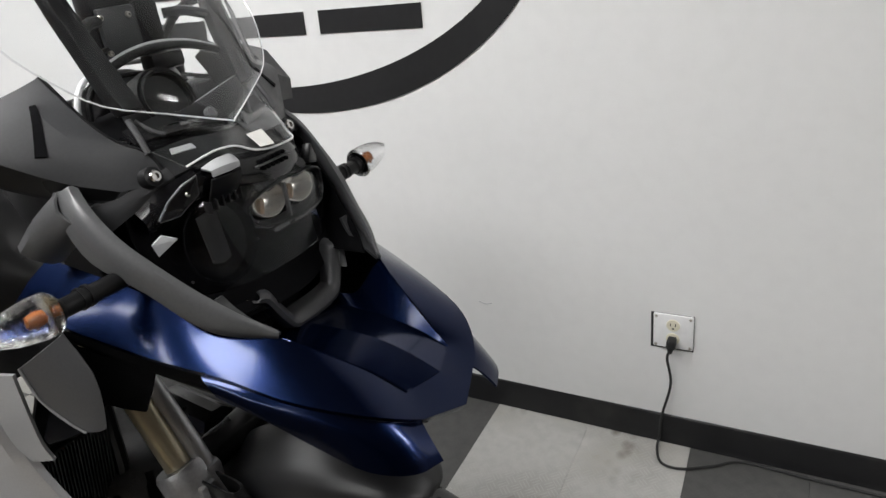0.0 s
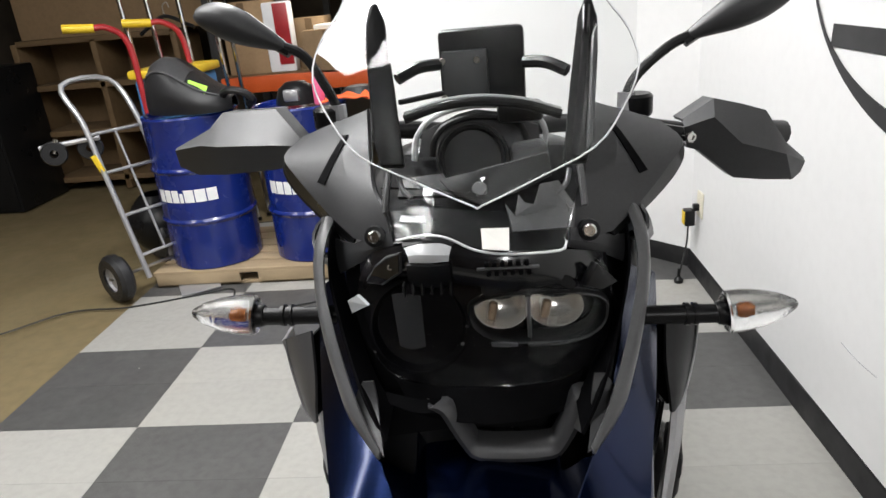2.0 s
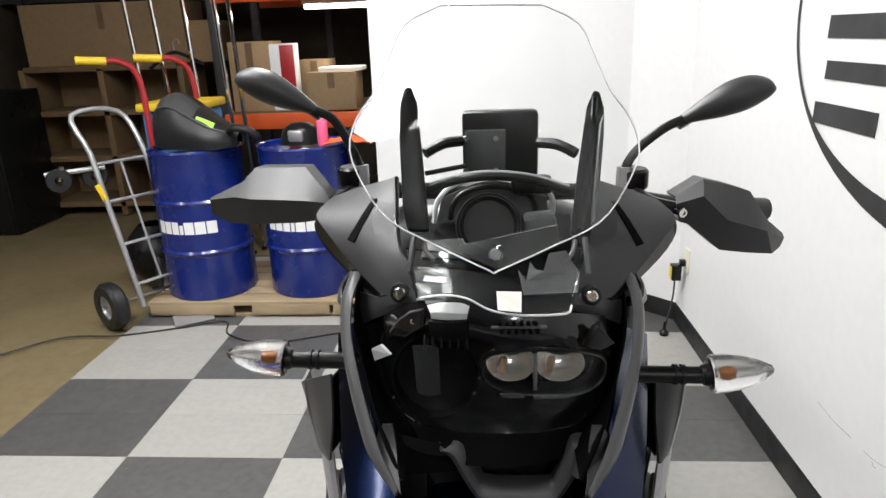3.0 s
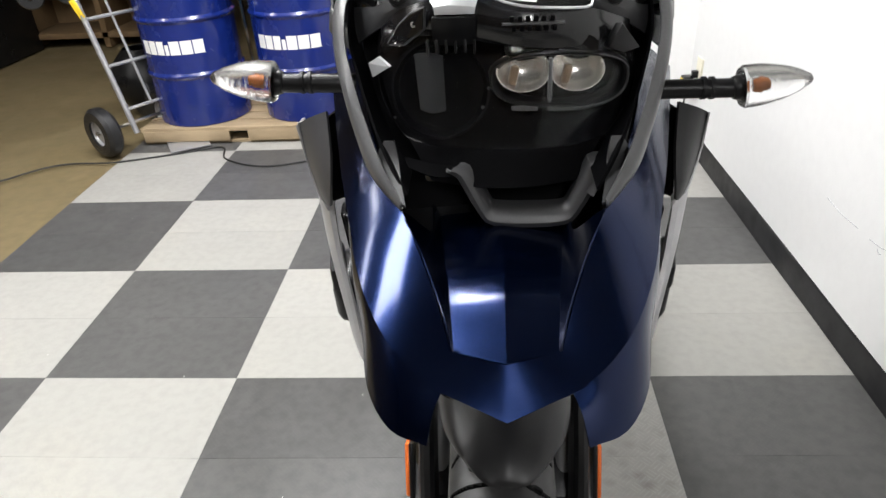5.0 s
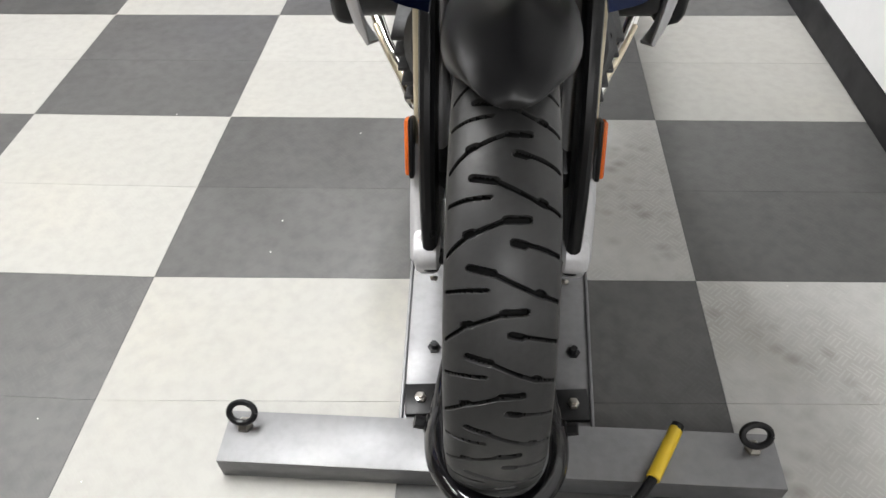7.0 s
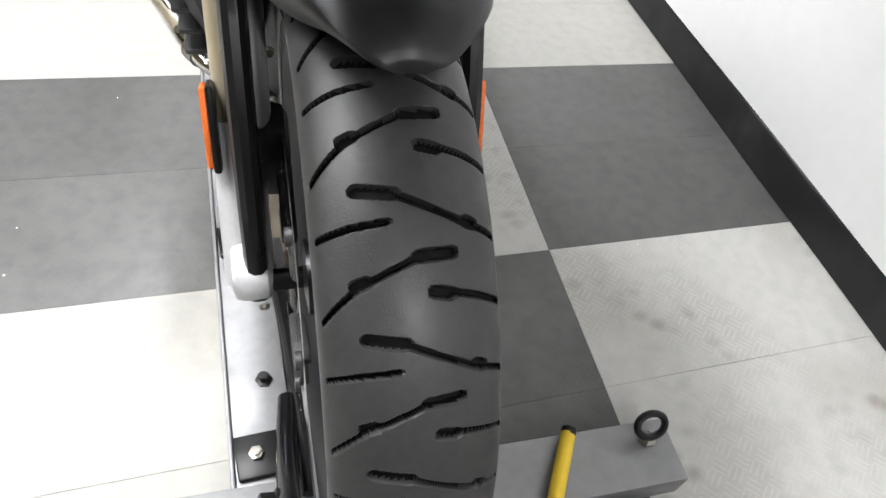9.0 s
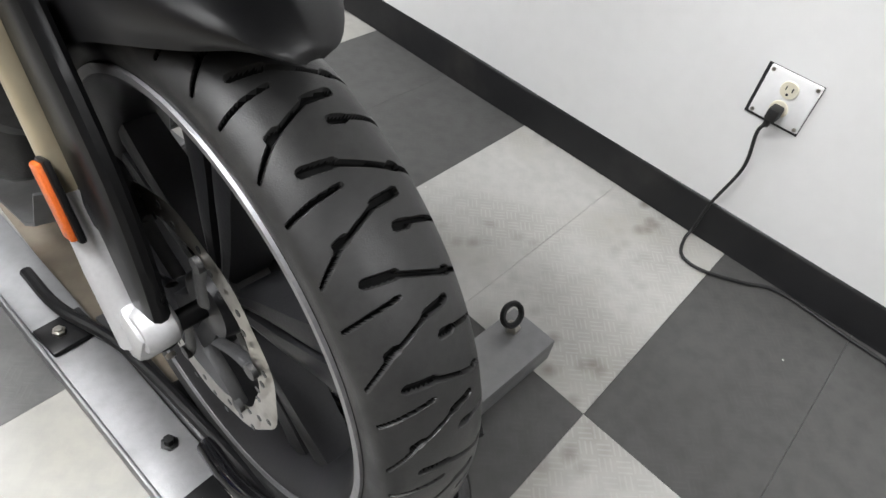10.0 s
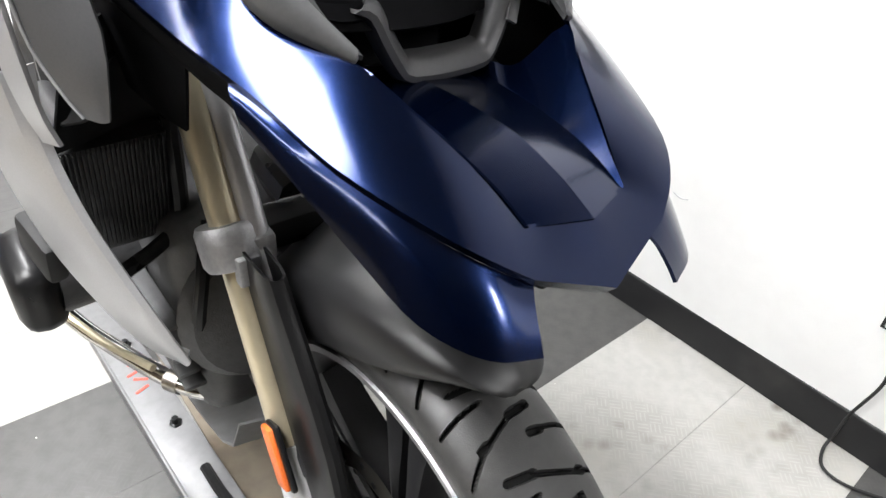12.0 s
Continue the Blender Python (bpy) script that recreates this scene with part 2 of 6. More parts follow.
# Darker copy of the tyre rubber, with the grooves' shade put into its colour.
M_GROOVE_SHADE = mat("shaded_groove_rubber", (0.011, 0.011, 0.011), 0.7, grain=0.3, grain_scale=150, spec=0.1)
M_AMBER = mat("amber_reflector", (0.75, 0.16, 0.03), 0.22, grain=0.2, grain_scale=400, bump=0.4, bump_scale=600)
M_BULB = mat("orange_bulb", (0.30, 0.10, 0.03), 0.25, grain=0.1)
M_CLEAR = mat("clear_polycarbonate", (0.97, 0.98, 0.98), 0.01, transmission=1.0, ior=1.33, spec=0.5)
M_SHEET = mat("hazy_clear_sheet", (0.95, 0.96, 0.96), 0.04, transmission=1.0, ior=1.22, spec=0.5)
M_LENS = mat("ribbed_clear_lens", (0.96, 0.96, 0.96), 0.06, transmission=1.0, ior=1.35, bump=0.5, bump_scale=250)
M_TINT = mat("clear_headlight_glass", (0.90, 0.91, 0.92), 0.02, transmission=1.0, ior=1.22)
M_PROJ = mat("pearl_lamp_bowl", (0.70, 0.67, 0.62), 0.22, metal=0.75, grain=0.05)
M_CORE = mat("brown_lamp_core", (0.20, 0.135, 0.085), 0.45, grain=0.3, grain_scale=120)
M_DRL = mat("frosted_lamp", (0.46, 0.47, 0.48), 0.30, grain=0.08, grain_scale=90, coat=0.3)
M_LIP = mat("worn_grey_plastic", (0.050, 0.050, 0.052), 0.40, grain=0.15, grain_scale=300, bump=0.08, bump_scale=900, rough_var=0.07)
M_PALE = mat("pale_grey_plastic", (0.62, 0.62, 0.63), 0.35, grain=0.06, grain_scale=80)
M_FENDER = mat("satin_charcoal_fender", (0.012, 0.012, 0.013), 0.40, grain=0.15, grain_scale=300, bump=0.04, bump_scale=900)
# Lighter grey for the left upper plate, with its sheen put into the colour.
M_SIDE_LIT = mat("lit_side_plate_grey", (0.11, 0.11, 0.115), 0.40, metal=0.6, grain=0.08, grain_scale=500, rough_var=0.05)
M_DRUM = mat("blue_drum_enamel", (0.006, 0.018, 0.15), 0.24, grain=0.1, grain_scale=30, coat=0.5, stain=0.35, stain_scale=5,
             stain_color=(0.008, 0.015, 0.17), rough_var=0.07)
M_MARK = mat("white_print", (0.78, 0.78, 0.78), 0.5, grain=0.05)
M_WOOD = mat("pallet_pine", (0.33, 0.25, 0.155), 0.75, grain=0.25, grain_scale=25, stain=0.6, stain_scale=5, stain_color=(0.22, 0.14, 0.07),
             bump=0.3, bump_scale=60, rnd=0.15, aniso=(0.25, 1, 1))
M_PLY = mat("shelf_wood", (0.15, 0.095, 0.045), 0.7, grain=0.2, grain_scale=20, stain=0.4, stain_scale=3, rnd=0.1)
M_CARD = mat("cardboard", (0.28, 0.185, 0.10), 0.8, grain=0.12, grain_scale=40, stain=0.3, stain_scale=5, rnd=0.18)
M_ORANGE = mat("orange_rack_paint", (0.62, 0.10, 0.02), 0.45, grain=0.12, stain=0.4, stain_scale=6, rough_var=0.1)
M_RED = mat("red_frame_paint", (0.36, 0.02, 0.025), 0.35, grain=0.12, stain=0.3, stain_scale=8)
M_YELLOW = mat("yellow_plastic", (0.75, 0.52, 0.03), 0.45, grain=0.1, stain=0.3, stain_scale=12, rough_var=0.1)
M_PAPER = mat("white_paper", (0.75, 0.74, 0.70), 0.7, grain=0.06)
M_GREEN = mat("green_tape", (0.30, 0.62, 0.04), 0.5, grain=0.05)
M_PINK = mat("pink_label", (0.65, 0.10, 0.22), 0.4, grain=0.05)
M_ORAG = mat("orange_cloth", (0.72, 0.12, 0.03), 0.9, grain=0.2, grain_scale=60, bump=0.5, bump_scale=40)
M_IVORY = mat("ivory_plate", (0.72, 0.68, 0.55), 0.4, grain=0.05)
M_VINYL = mat("black_seat_vinyl", (0.014, 0.014, 0.015), 0.40, grain=0.2, bump=0.35, bump_scale=500, rough_var=0.08)
M_REDMARK = mat("red_paint_mark", (0.70, 0.08, 0.05), 0.6, grain=0.2)
M_CORD = mat("black_cord", (0.014, 0.014, 0.014), 0.5, grain=0.2)
M_BLUEBIN = mat("light_blue_plastic", (0.05, 0.22, 0.50), 0.45, grain=0.1)
M_TUBE = glow("lit_tube", (1.0, 0.98, 0.94), 14.0)
M_SHELFTUBE = glow("lit_shelf_tube", (1.0, 0.95, 0.86), 9.0)


# ---- geometry helpers ----
def join(*bms):
    out = bms[0]
    for b in bms[1:]:
        me = bpy.data.meshes.new("tmp")
        b.to_mesh(me)
        b.free()
        out.from_mesh(me)
        bpy.data.meshes.remove(me)
    return out


def part(name, bm, material, parent=None, label="", smooth=35.0):
    """One mesh object from a bmesh in world metres, under a thing or a part."""
    bmesh.ops.remove_doubles(bm, verts=bm.verts, dist=1e-6)
    bmesh.ops.recalc_face_normals(bm, faces=bm.faces)
    me = bpy.data.meshes.new(name)
    bm.to_mesh(me)
    bm.free()
    me.materials.append(material)
    if smooth:
        me.shade_smooth()
        me.set_sharp_from_angle(angle=radians(smooth))
    ob = new(name, me)
    if parent is not None:
        ob.parent = parent
        if parent.type == "EMPTY":
            ob.matrix_parent_inverse = Matrix.Translation(parent.location).inverted()
    if label:
        ob["label"] = label
    return ob


def thing(name, base, label, category, group="", kind=""):
    e = new(name)
    e.location = base
    e.empty_display_size = 0.1
    return tagged(e, label, category, group, kind)


def box(c, s, bevel=0.003, rot=None, seg=2):
    bm = bmesh.new()
    bmesh.ops.create_cube(bm, size=1.0)
    bmesh.ops.scale(bm, vec=s, verts=bm.verts)
    if bevel:
        bmesh.ops.bevel(bm, geom=list(bm.edges), offset=min(bevel, 0.45 * min(s)), segments=seg, affect="EDGES", profile=0.5)
    m = Matrix.Translation(c)
    if rot is not None:
        m = m @ Euler([radians(a) for a in rot]).to_matrix().to_4x4()
    bmesh.ops.transform(bm, matrix=m, verts=bm.verts)
    return bm


def smooth_line(pts, n=6):
    """A Catmull-Rom curve through points, n steps to a span."""
    p = [Vector(a) for a in pts]
    p = [2 * p[0] - p[1]] + p + [2 * p[-1] - p[-2]]
    out = []
    for i in range(1, len(p) - 2):
        a, b, c, d = p[i - 1:i + 3]
        for k in range(n):
            t = k / n
            out.append(0.5 * (2 * b + (c - a) * t + (2 * a - 5 * b + 4 * c - d) * t * t + (3 * b - a - 3 * c + d) * t ** 3))
    return out + [p[-2]]


def tube(pts, r, segs=10, n=5, radii=None, closed=False, flat=1.0):
    """A round rod swept along a smooth line; radii gives a radius at each given point."""
    line = smooth_line(pts, n) if n > 1 else [Vector(a) for a in pts]
    if radii:
        rr = np.interp(np.linspace(0, 1, len(line)), np.linspace(0, 1, len(radii)), radii).tolist()
    else:
        rr = [r] * len(line)
    bm = bmesh.new()
    up = Vector((0.13, 0.21, 0.97)).normalized()
    rings = []
    for i, q in enumerate(line):
        d = (line[min(i + 1, len(line) - 1)] - line[max(i - 1, 0)]).normalized()
        if abs(d.dot(up)) > 0.95:
            up = Vector((0.9, 0.3, 0.1)).normalized()
        side = d.cross(up).normalized()
        up = side.cross(d).normalized()
        rings.append([bm.verts.new(q + rr[i] * (math.cos(a) * side + flat * math.sin(a) * up))
                      for a in (2 * math.pi * k / segs for k in range(segs))])
    for a, b in zip(rings, rings[1:]):
        for k in range(segs):
            bm.faces.new((a[k], a[(k + 1) % segs], b[(k + 1) % segs], b[k]))
    bm.faces.new(rings[0][::-1])
    bm.faces.new(rings[-1])
    return bm


def lathe(profile, origin, axis=(0, 0, 1), segs=32, closed=False):
    """A turned form: profile of (radius, height along the axis)."""
    bm = bmesh.new()
    rot = Vector((0, 0, 1)).rotation_difference(Vector(axis)).to_matrix()
    rings = []
    for r, h in profile:
        if r < 1e-6:
            rings.append([bm.verts.new(Vector(origin) + rot @ Vector((0, 0, h)))])
        else:
            rings.append([bm.verts.new(Vector(origin) + rot @ Vector((r * math.cos(a), r * math.sin(a), h)))
                          for a in (2 * math.pi * k / segs for k in range(segs))])
    pairs = list(zip(rings, rings[1:])) + ([(rings[-1], rings[0])] if closed else [])
    for a, b in pairs:
        for k in range(segs):
            j = (k + 1) % segs
            if len(a) == 1 and len(b) == 1:
                continue
            if len(a) == 1:
                bm.faces.new((a[0], b[j], b[k]))
            elif len(b) == 1:
                bm.faces.new((a[k], a[j], b[0]))
            else:
                bm.faces.new((a[k], a[j], b[j], b[k]))
    return bm


def thicken(bm, t):
    """Give a sheet an inner face t below it, with closed rims."""
    bm.normal_update()
    faces, rim = list(bm.faces), [e for e in bm.edges if e.is_boundary]
    ring = [(e.verts[0], e.verts[1]) if e.link_loops[0].vert == e.verts[0] else (e.verts[1], e.verts[0]) for e in rim]
    low = {v: bm.verts.new(v.co - v.normal * t) for v in list(bm.verts)}
    for f in faces:
        bm.faces.new([low[v] for v in reversed(f.verts)])
    for a, b in ring:
        bm.faces.new((b, a, low[a], low[b]))


def skin(rows, thick=0.003, nu=3, nv=3):
    """A curved panel of real thickness lofted through rows of points."""
    fine = [smooth_line(r, nu) if nu > 1 else [Vector(a) for a in r] for r in rows]
    cols = list(zip(*fine))
    cols = [smooth_line(c, nv) if nv > 1 else list(c) for c in cols]
    grid = list(zip(*cols))
    bm = bmesh.new()
    vs = [[bm.verts.new(q) for q in r] for r in grid]
    for a, b in zip(vs, vs[1:]):
        for k in range(len(a) - 1):
            try:
                bm.faces.new((a[k], a[k + 1], b[k + 1], b[k]))
            except ValueError:
                pass
    bmesh.ops.remove_doubles(bm, verts=bm.verts, dist=1e-5)
    bmesh.ops.recalc_face_normals(bm, faces=bm.faces)
    if thick:
        thicken(bm, thick)
    return bm


def plate(outline, thick, bevel=0.0, n=1):
    """A flat plate with the given 3D outline, thickened along its normal."""
    pts = [Vector(a) for a in outline]
    if n > 1:
        pts = smooth_line(pts + [pts[0]], n)[:-1]
    bm = bmesh.new()
    f = bm.faces.new([bm.verts.new(a) for a in pts])
    f.normal_update()
    nrm = f.normal.copy()
    ext = bmesh.ops.extrude_face_region(bm, geom=[f])
    bmesh.ops.translate(bm, vec=-nrm * thick, verts=[v for v in ext["geom"] if isinstance(v, bmesh.types.BMVert)])
    bmesh.ops.recalc_face_normals(bm, faces=bm.faces)
    if bevel:
        es = [e for e in bm.edges if len(e.link_faces) == 2 and e.calc_face_angle(0) > 0.8]
        bmesh.ops.bevel(bm, geom=es, offset=bevel, segments=2, affect="EDGES", profile=0.5)
    return bm


def bolt(c, axis, r=0.006, h=0.004):
    """A round-headed screw with a hollow hexagon."""
    return lathe([(0, 0), (r, 0), (r, h * 0.6), (r * 0.8, h), (r * 0.5, h), (r * 0.45, h * 0.4), (0, h * 0.4)], c, axis, 12)


# ---- the setting ----
def square_up(ob):
    """Set a thing of the long wall to that wall's own direction."""
    ob.matrix_basis = YAW @ Matrix.Translation(ob.location)
    return ob


def build_floor():
    bm = box((-0.4, 1.0, -0.06), (9.0, 10.9, 0.1), 0)
    tagged(part("floor", bm, M_CONCRETE, smooth=0), "tan painted concrete floor, scuffed and dull", "floor", kind="structure")
    bm = box(((-2 * T + WALL_X) / 2, -0.29, -0.0075), (WALL_X + 2 * T, 7.5, 0.005), 0)
    return tagged(part("floor_covering", bm, M_GROUT, smooth=0), "chequered vinyl floor of charcoal and off-white tiles", "floor", kind="structure")


def build_walls():
    specs = [
        ("wall_east", (WALL_X + 0.06, -0.82, CEIL / 2), (0.12, 6.9, CEIL), M_WALL, "smooth white painted wall with a black base strip"),
        ("wall_partition", ((0.163 + 1.50) / 2, BACK_Y + 0.06, CEIL / 2), (1.50 - 0.163, 0.12, CEIL), M_WALL, "short white painted partition wall"),
        ("wall_south", (-0.9, -4.2, CEIL / 2), (5.4, 0.12, CEIL), M_DIM, "plain unseen wall with dimness put into its colour"),
        ("wall_west", (-3.6, 1.0, CEIL / 2), (0.12, 10.6, CEIL), M_DIM, "brown storeroom wall with dimness put into its colour"),
        ("wall_north", (-0.9, 6.3, CEIL / 2), (5.6, 0.12, CEIL), M_DIM, "brown storeroom wall with dimness put into its colour"),
        ("wall_store", (WALL_X + 0.063, 4.47, CEIL / 2), (0.12, 3.66, CEIL), M_DIM, "storeroom side wall with dimness put into its colour"),
    ]
    for name, c, s, m, lab in specs:
        w = tagged(part(name, box(c, s, 0), m, smooth=0), lab, "wall", kind="structure")
        if name == "wall_east":
            square_up(w)
    tagged(part("ceiling", box((-0.9, 1.0, CEIL + 0.05), (5.6, 10.8, 0.1), 0), M_CEIL, smooth=0), "plain pale ceiling", "ceiling", kind="structure")
    # base strips with a small toe at the foot
    prof = [(0, 0.004), (0.010, 0.006), (0.006, 0.018), (0.0045, 0.088), (0.002, 0.094), (0, 0.096)]
    bm = bmesh.new()
    ys = np.linspace(-4.1, CORNER_Y + 0.03, 70)
    rows = [[bm.verts.new((WALL_X - d - (0.002 * noise.noise((y * 3, 0, 0)) if 0 < i < 5 else 0), y, h - 0.004 + 0.003 * noise.noise((y * 2.0, h * 9, 4)))) for i, (d, h) in enumerate(prof)] for y in ys]
    for a, b in zip(rows, rows[1:]):
        for k in range(len(a) - 1):
            bm.faces.new((a[k], a[k + 1], b[k + 1], b[k]))
    square_up(tagged(part("baseboard", bm, M_BASE), "black rubber base strip along the white wall", "baseboard", kind="structure"))
    bm = box(((0.168 + 1.45) / 2, BACK_Y - 0.004, 0.047), (1.45 - 0.168, 0.008, 0.094), 0.002)
    tagged(part("baseboard", bm, M_BASE), "black rubber base strip on the partition", "baseboard", kind="structure")
    # the wall that slants across the corner
    a, b = Vector((1.69, CORNER_Y, 0)), Vector((1.43, BACK_Y + 0.01, 0))
    mid, length, turn = (a + b) / 2, (b - a).length, math.degrees(math.atan2(b.y - a.y, b.x - a.x))
    out = Vector((b.y - a.y, a.x - b.x, 0)).normalized()
    bm = box(mid + out * 0.06 + Vector((0, 0, CEIL / 2)), (length + 0.06, 0.12, CEIL), 0, (0, 0, turn))
    tagged(part("wall_corner", bm, M_WALL, smooth=0), "white painted wall slanting across the corner", "wall", kind="structure")
    bm = box(mid - out * 0.004 + Vector((0, 0, 0.047)), (length - 0.01, 0.008, 0.094), 0.002, (0, 0, turn))
    tagged(part("baseboard", bm, M_BASE), "black rubber base strip on the slanting wall", "baseboard", kind="structure")


def build_logo():
    """The painted emblem: a tapering dark ring and heavy slanted bars."""
    cy, cz, ry, rz = 0.565, 1.45, 0.80, 0.535
    bm = bmesh.new()
    ring = []
    for k in range(121):
        a = 2 * math.pi * k / 120
        w = 0.016 + 0.062 * max(0.0, math.cos(a + math.pi / 2 + 0.55)) ** 1.2
        o = Vector((WALL_X - 0.003, cy + ry * math.cos(a), cz + rz * math.sin(a)))
        i = Vector((WALL_X - 0.003, cy + (ry - w * 0.9) * math.cos(a), cz + (rz - w * 1.15) * math.sin(a)))
        ring.append((bm.verts.new(o), bm.verts.new(i)))
    for a, b in zip(ring, ring[1:]):
        bm.faces.new((a[0], a[1], b[1], b[0]))
    logo = thing("wall_emblem", (WALL_X, cy, cz), "black painted ring emblem with heavy bars on the white wall", "wall sign")
    bmesh.ops.solidify(bm, geom=list(bm.faces), thickness=0.0015)
    part("ring", bm, M_LOGO, logo, smooth=0)
    for y0 in (0.845, 0.475, 0.105):
        # three stacked plain bars
        for (ya, yb, za, zb) in ((0.02, 0.33, 1.37, 1.43), (0.0, 0.31, 1.26, 1.31), (0.02, 0.34, 1.135, 1.195)):
            sh = lambda z: 0.06 * (z - 1.28)
            o = [(WALL_X - 0.003, y0 + ya - sh(za), za), (WALL_X - 0.003, y0 + ya - sh(zb), zb),
                 (WALL_X - 0.003, y0 + yb - sh(zb), zb), (WALL_X - 0.003, y0 + yb - sh(za), za)]
            part("bar", plate(o, 0.0015), M_LOGO, logo, smooth=0)


def build_outlets():
    # square plate with a duplex socket and a plug
    y0, z0 = -0.487, 0.361
    o = thing("wall_outlet", (WALL_X, y0, z0), "square white outlet plate with a black plug in it", "outlet")
    part("plate", box((WALL_X - 0.004, y0, z0), (0.008, 0.098, 0.098), 0.003), M_MARK, o)
    # black sheet, shifted down and aside, paints the shade behind the plate
    part("backing_edge", box((WALL_X - 0.0012, y0 + 0.003, z0 - 0.003), (0.002, 0.106, 0.105), 0.001), M_LOGO, o, "dark sheet for the shaded gap behind the plate")
    for dz in (0.02, -0.02):
        s = part("socket", lathe([(0, 0), (0.017, 0), (0.016, 0.003), (0, 0.003)], (WALL_X - 0.008, y0, z0 + dz), (-1, 0, 0), 20), M_IVORY, o)
        if dz > 0:
            for dy in (-0.006, 0.006):
                part("slot", box((WALL_X - 0.0115, y0 + dy, z0 + dz + 0.003), (0.001, 0.002, 0.008), 0), M_LOGO, s, smooth=0)
            part("slot", lathe([(0, 0), (0.0025, 0), (0.0025, 0.001), (0, 0.001)], (WALL_X - 0.011, y0, z0 + dz - 0.008), (-1, 0, 0), 10), M_LOGO, s)
    for dy in (-0.042, 0.042):
        for dz in (-0.042, 0.042):
            part("screw", bolt((WALL_X - 0.008, y0 + dy, z0 + dz), (-1, 0, 0), 0.004, 0.002), M_STEEL, o)
    c = thing("power_cord", (WALL_X, y0, 0), "black power cord hanging from the outlet to the floor", "cord")
    part("plug", join(box((WALL_X - 0.026, y0, z0 - 0.022), (0.03, 0.022, 0.026), 0.005), box((WALL_X - 0.03, y0 + 0.002, z0 - 0.04), (0.014, 0.012, 0.02), 0.004)), M_CORD, c)
    pts = [(1.684, y0 + 0.003, z0 - 0.045), (1.686, -0.478, 0.29), (1.690, -0.488, 0.21), (1.690, -0.467, 0.10), (1.690, -0.462, 0.03), (1.662, -0.462, 0.007), (1.616, -0.484, 0.006),
           (1.612, -0.534, 0.006), (1.650, -0.608, 0.006), (1.690, -0.678, 0.006), (1.685, -0.85, 0.006), (1.68, -1.25, 0.006)]
    part("cable", tube(pts, 0.0036, 8, 8), M_CORD, c)
    # far outlet with a charger hanging
    y1, z1 = 2.2, 0.33
    o = thing("charger_outlet", (WALL_X, y1, z1), "ivory outlet plate with a plugged-in charger on the white wall", "outlet")
    part("plate", box((WALL_X - 0.004, y1, z1 + 0.03), (0.008, 0.075, 0.118), 0.003), M_IVORY, o)
    part("charger", box((WALL_X - 0.05, y1 + 0.01, z1 - 0.03), (0.045, 0.055, 0.075), 0.006), M_SATBLACK, o, "black charger block")
    part("charger_label", box((WALL_X - 0.074, y1 + 0.01, z1 - 0.03), (0.002, 0.04, 0.06), 0.0005), M_YELLOW, o, "yellow label")
    part("prong_block", box((WALL_X - 0.018, y1 + 0.01, z1 + 0.015), (0.03, 0.03, 0.03), 0.004), M_SATBLACK, o)
    part("lead", tube([(WALL_X - 0.05, y1 + 0.01, z1 - 0.065), (WALL_X - 0.055, y1, z1 - 0.14), (WALL_X - 0.07, y1 - 0.02, z1 - 0.2), (WALL_X - 0.1, y1 - 0.05, 0.03)], 0.004, 8), M_CORD, o)
    part("lead_connector", lathe([(0, 0), (0.02, 0), (0.022, 0.015), (0.008, 0.03), (0.006, 0.07), (0, 0.07)], (WALL_X - 0.1, y1 - 0.05, 0.0), (0, 0, 1), 14), M_SATBLACK, o)


def build_lights():
    for (x, y, wide, power) in ((-2.15, 0.15, 0.22, 20.0), (-2.15, 1.50, 0.22, 16.0), (-0.42, 0.10, 0.80, 85.0), (-3.3, -0.6, 0.22, 14.0), (1.15, -3.45, 0.22, 56.0), (0.16, 1.45, 0.22, 78.0)):
        g = thing("ceiling_light", (x, y, CEIL), "white fluorescent ceiling light, switched on", "ceiling light", "ceiling lights")
        part("housing", box((x, y, CEIL - 0.03), (wide + 0.08, 1.25, 0.06), 0.01), M_MARK, g)
        part("tube", box((x, y, CEIL - 0.075), (wide, 1.2, 0.03), 0.012), M_TUBE, g)
        la = bpy.data.lights.new("lamp", "AREA")
        la.shape, la.size, la.size_y, la.energy, la.color = "RECTANGLE", wide, 1.2, power, (0.985, 0.99, 1.0)
        lo = new("lamp", la)
        lo.location = (x, y, CEIL - 0.095)
        lo.parent = g
        lo.matrix_parent_inverse = Matrix.Translation(g.location).inverted()


build_floor()
build_walls()
build_logo()
build_outlets()
for wall_thing in ("wall_emblem", "wall_outlet", "power_cord", "charger_outlet"):
    square_up(bpy.data.objects[wall_thing])
build_lights()


# ---- the motorcycle ----
AX_Y, AX_Z, R_TYRE, R_RIM = -0.272, 0.358, 0.325, 0.257


def V(u, y, z):
    """A place on the motorcycle: u from its middle plane; the cockpit is set back and widened."""
    b = float(np.interp(z, (0.84, 0.90, 0.985, 1.10, 1.16), (0.0, 0.3, 0.4, 0.9, 1.0)))
    return Vector((BX + u * (1 + 0.06 * b) + 0.006 * (z - 0.4), y + 0.045 * b, z - (0.014 + 0.030 * u) * b))


def W(u, y, z):
    return Vector((BX + u, y, z))


def SW(s, pts):
    return [W(s * u, y, z) for u, y, z in pts]


def S(s, pts):
    return [V(s * u, y, z) for u, y, z in pts]


def C(s, pts):
    """Places on the cockpit, given for one side; the other lies a little further out and lower."""
    return [W(-u, y, z) if s < 0 else W(u + 0.011, y, z - 0.055 * u) for u, y, z in pts]


bike = thing("motorcycle", (BX, 0.2, 0.0), "dark blue and charcoal touring motorcycle clamped upright in a wheel stand", "motorcycle")


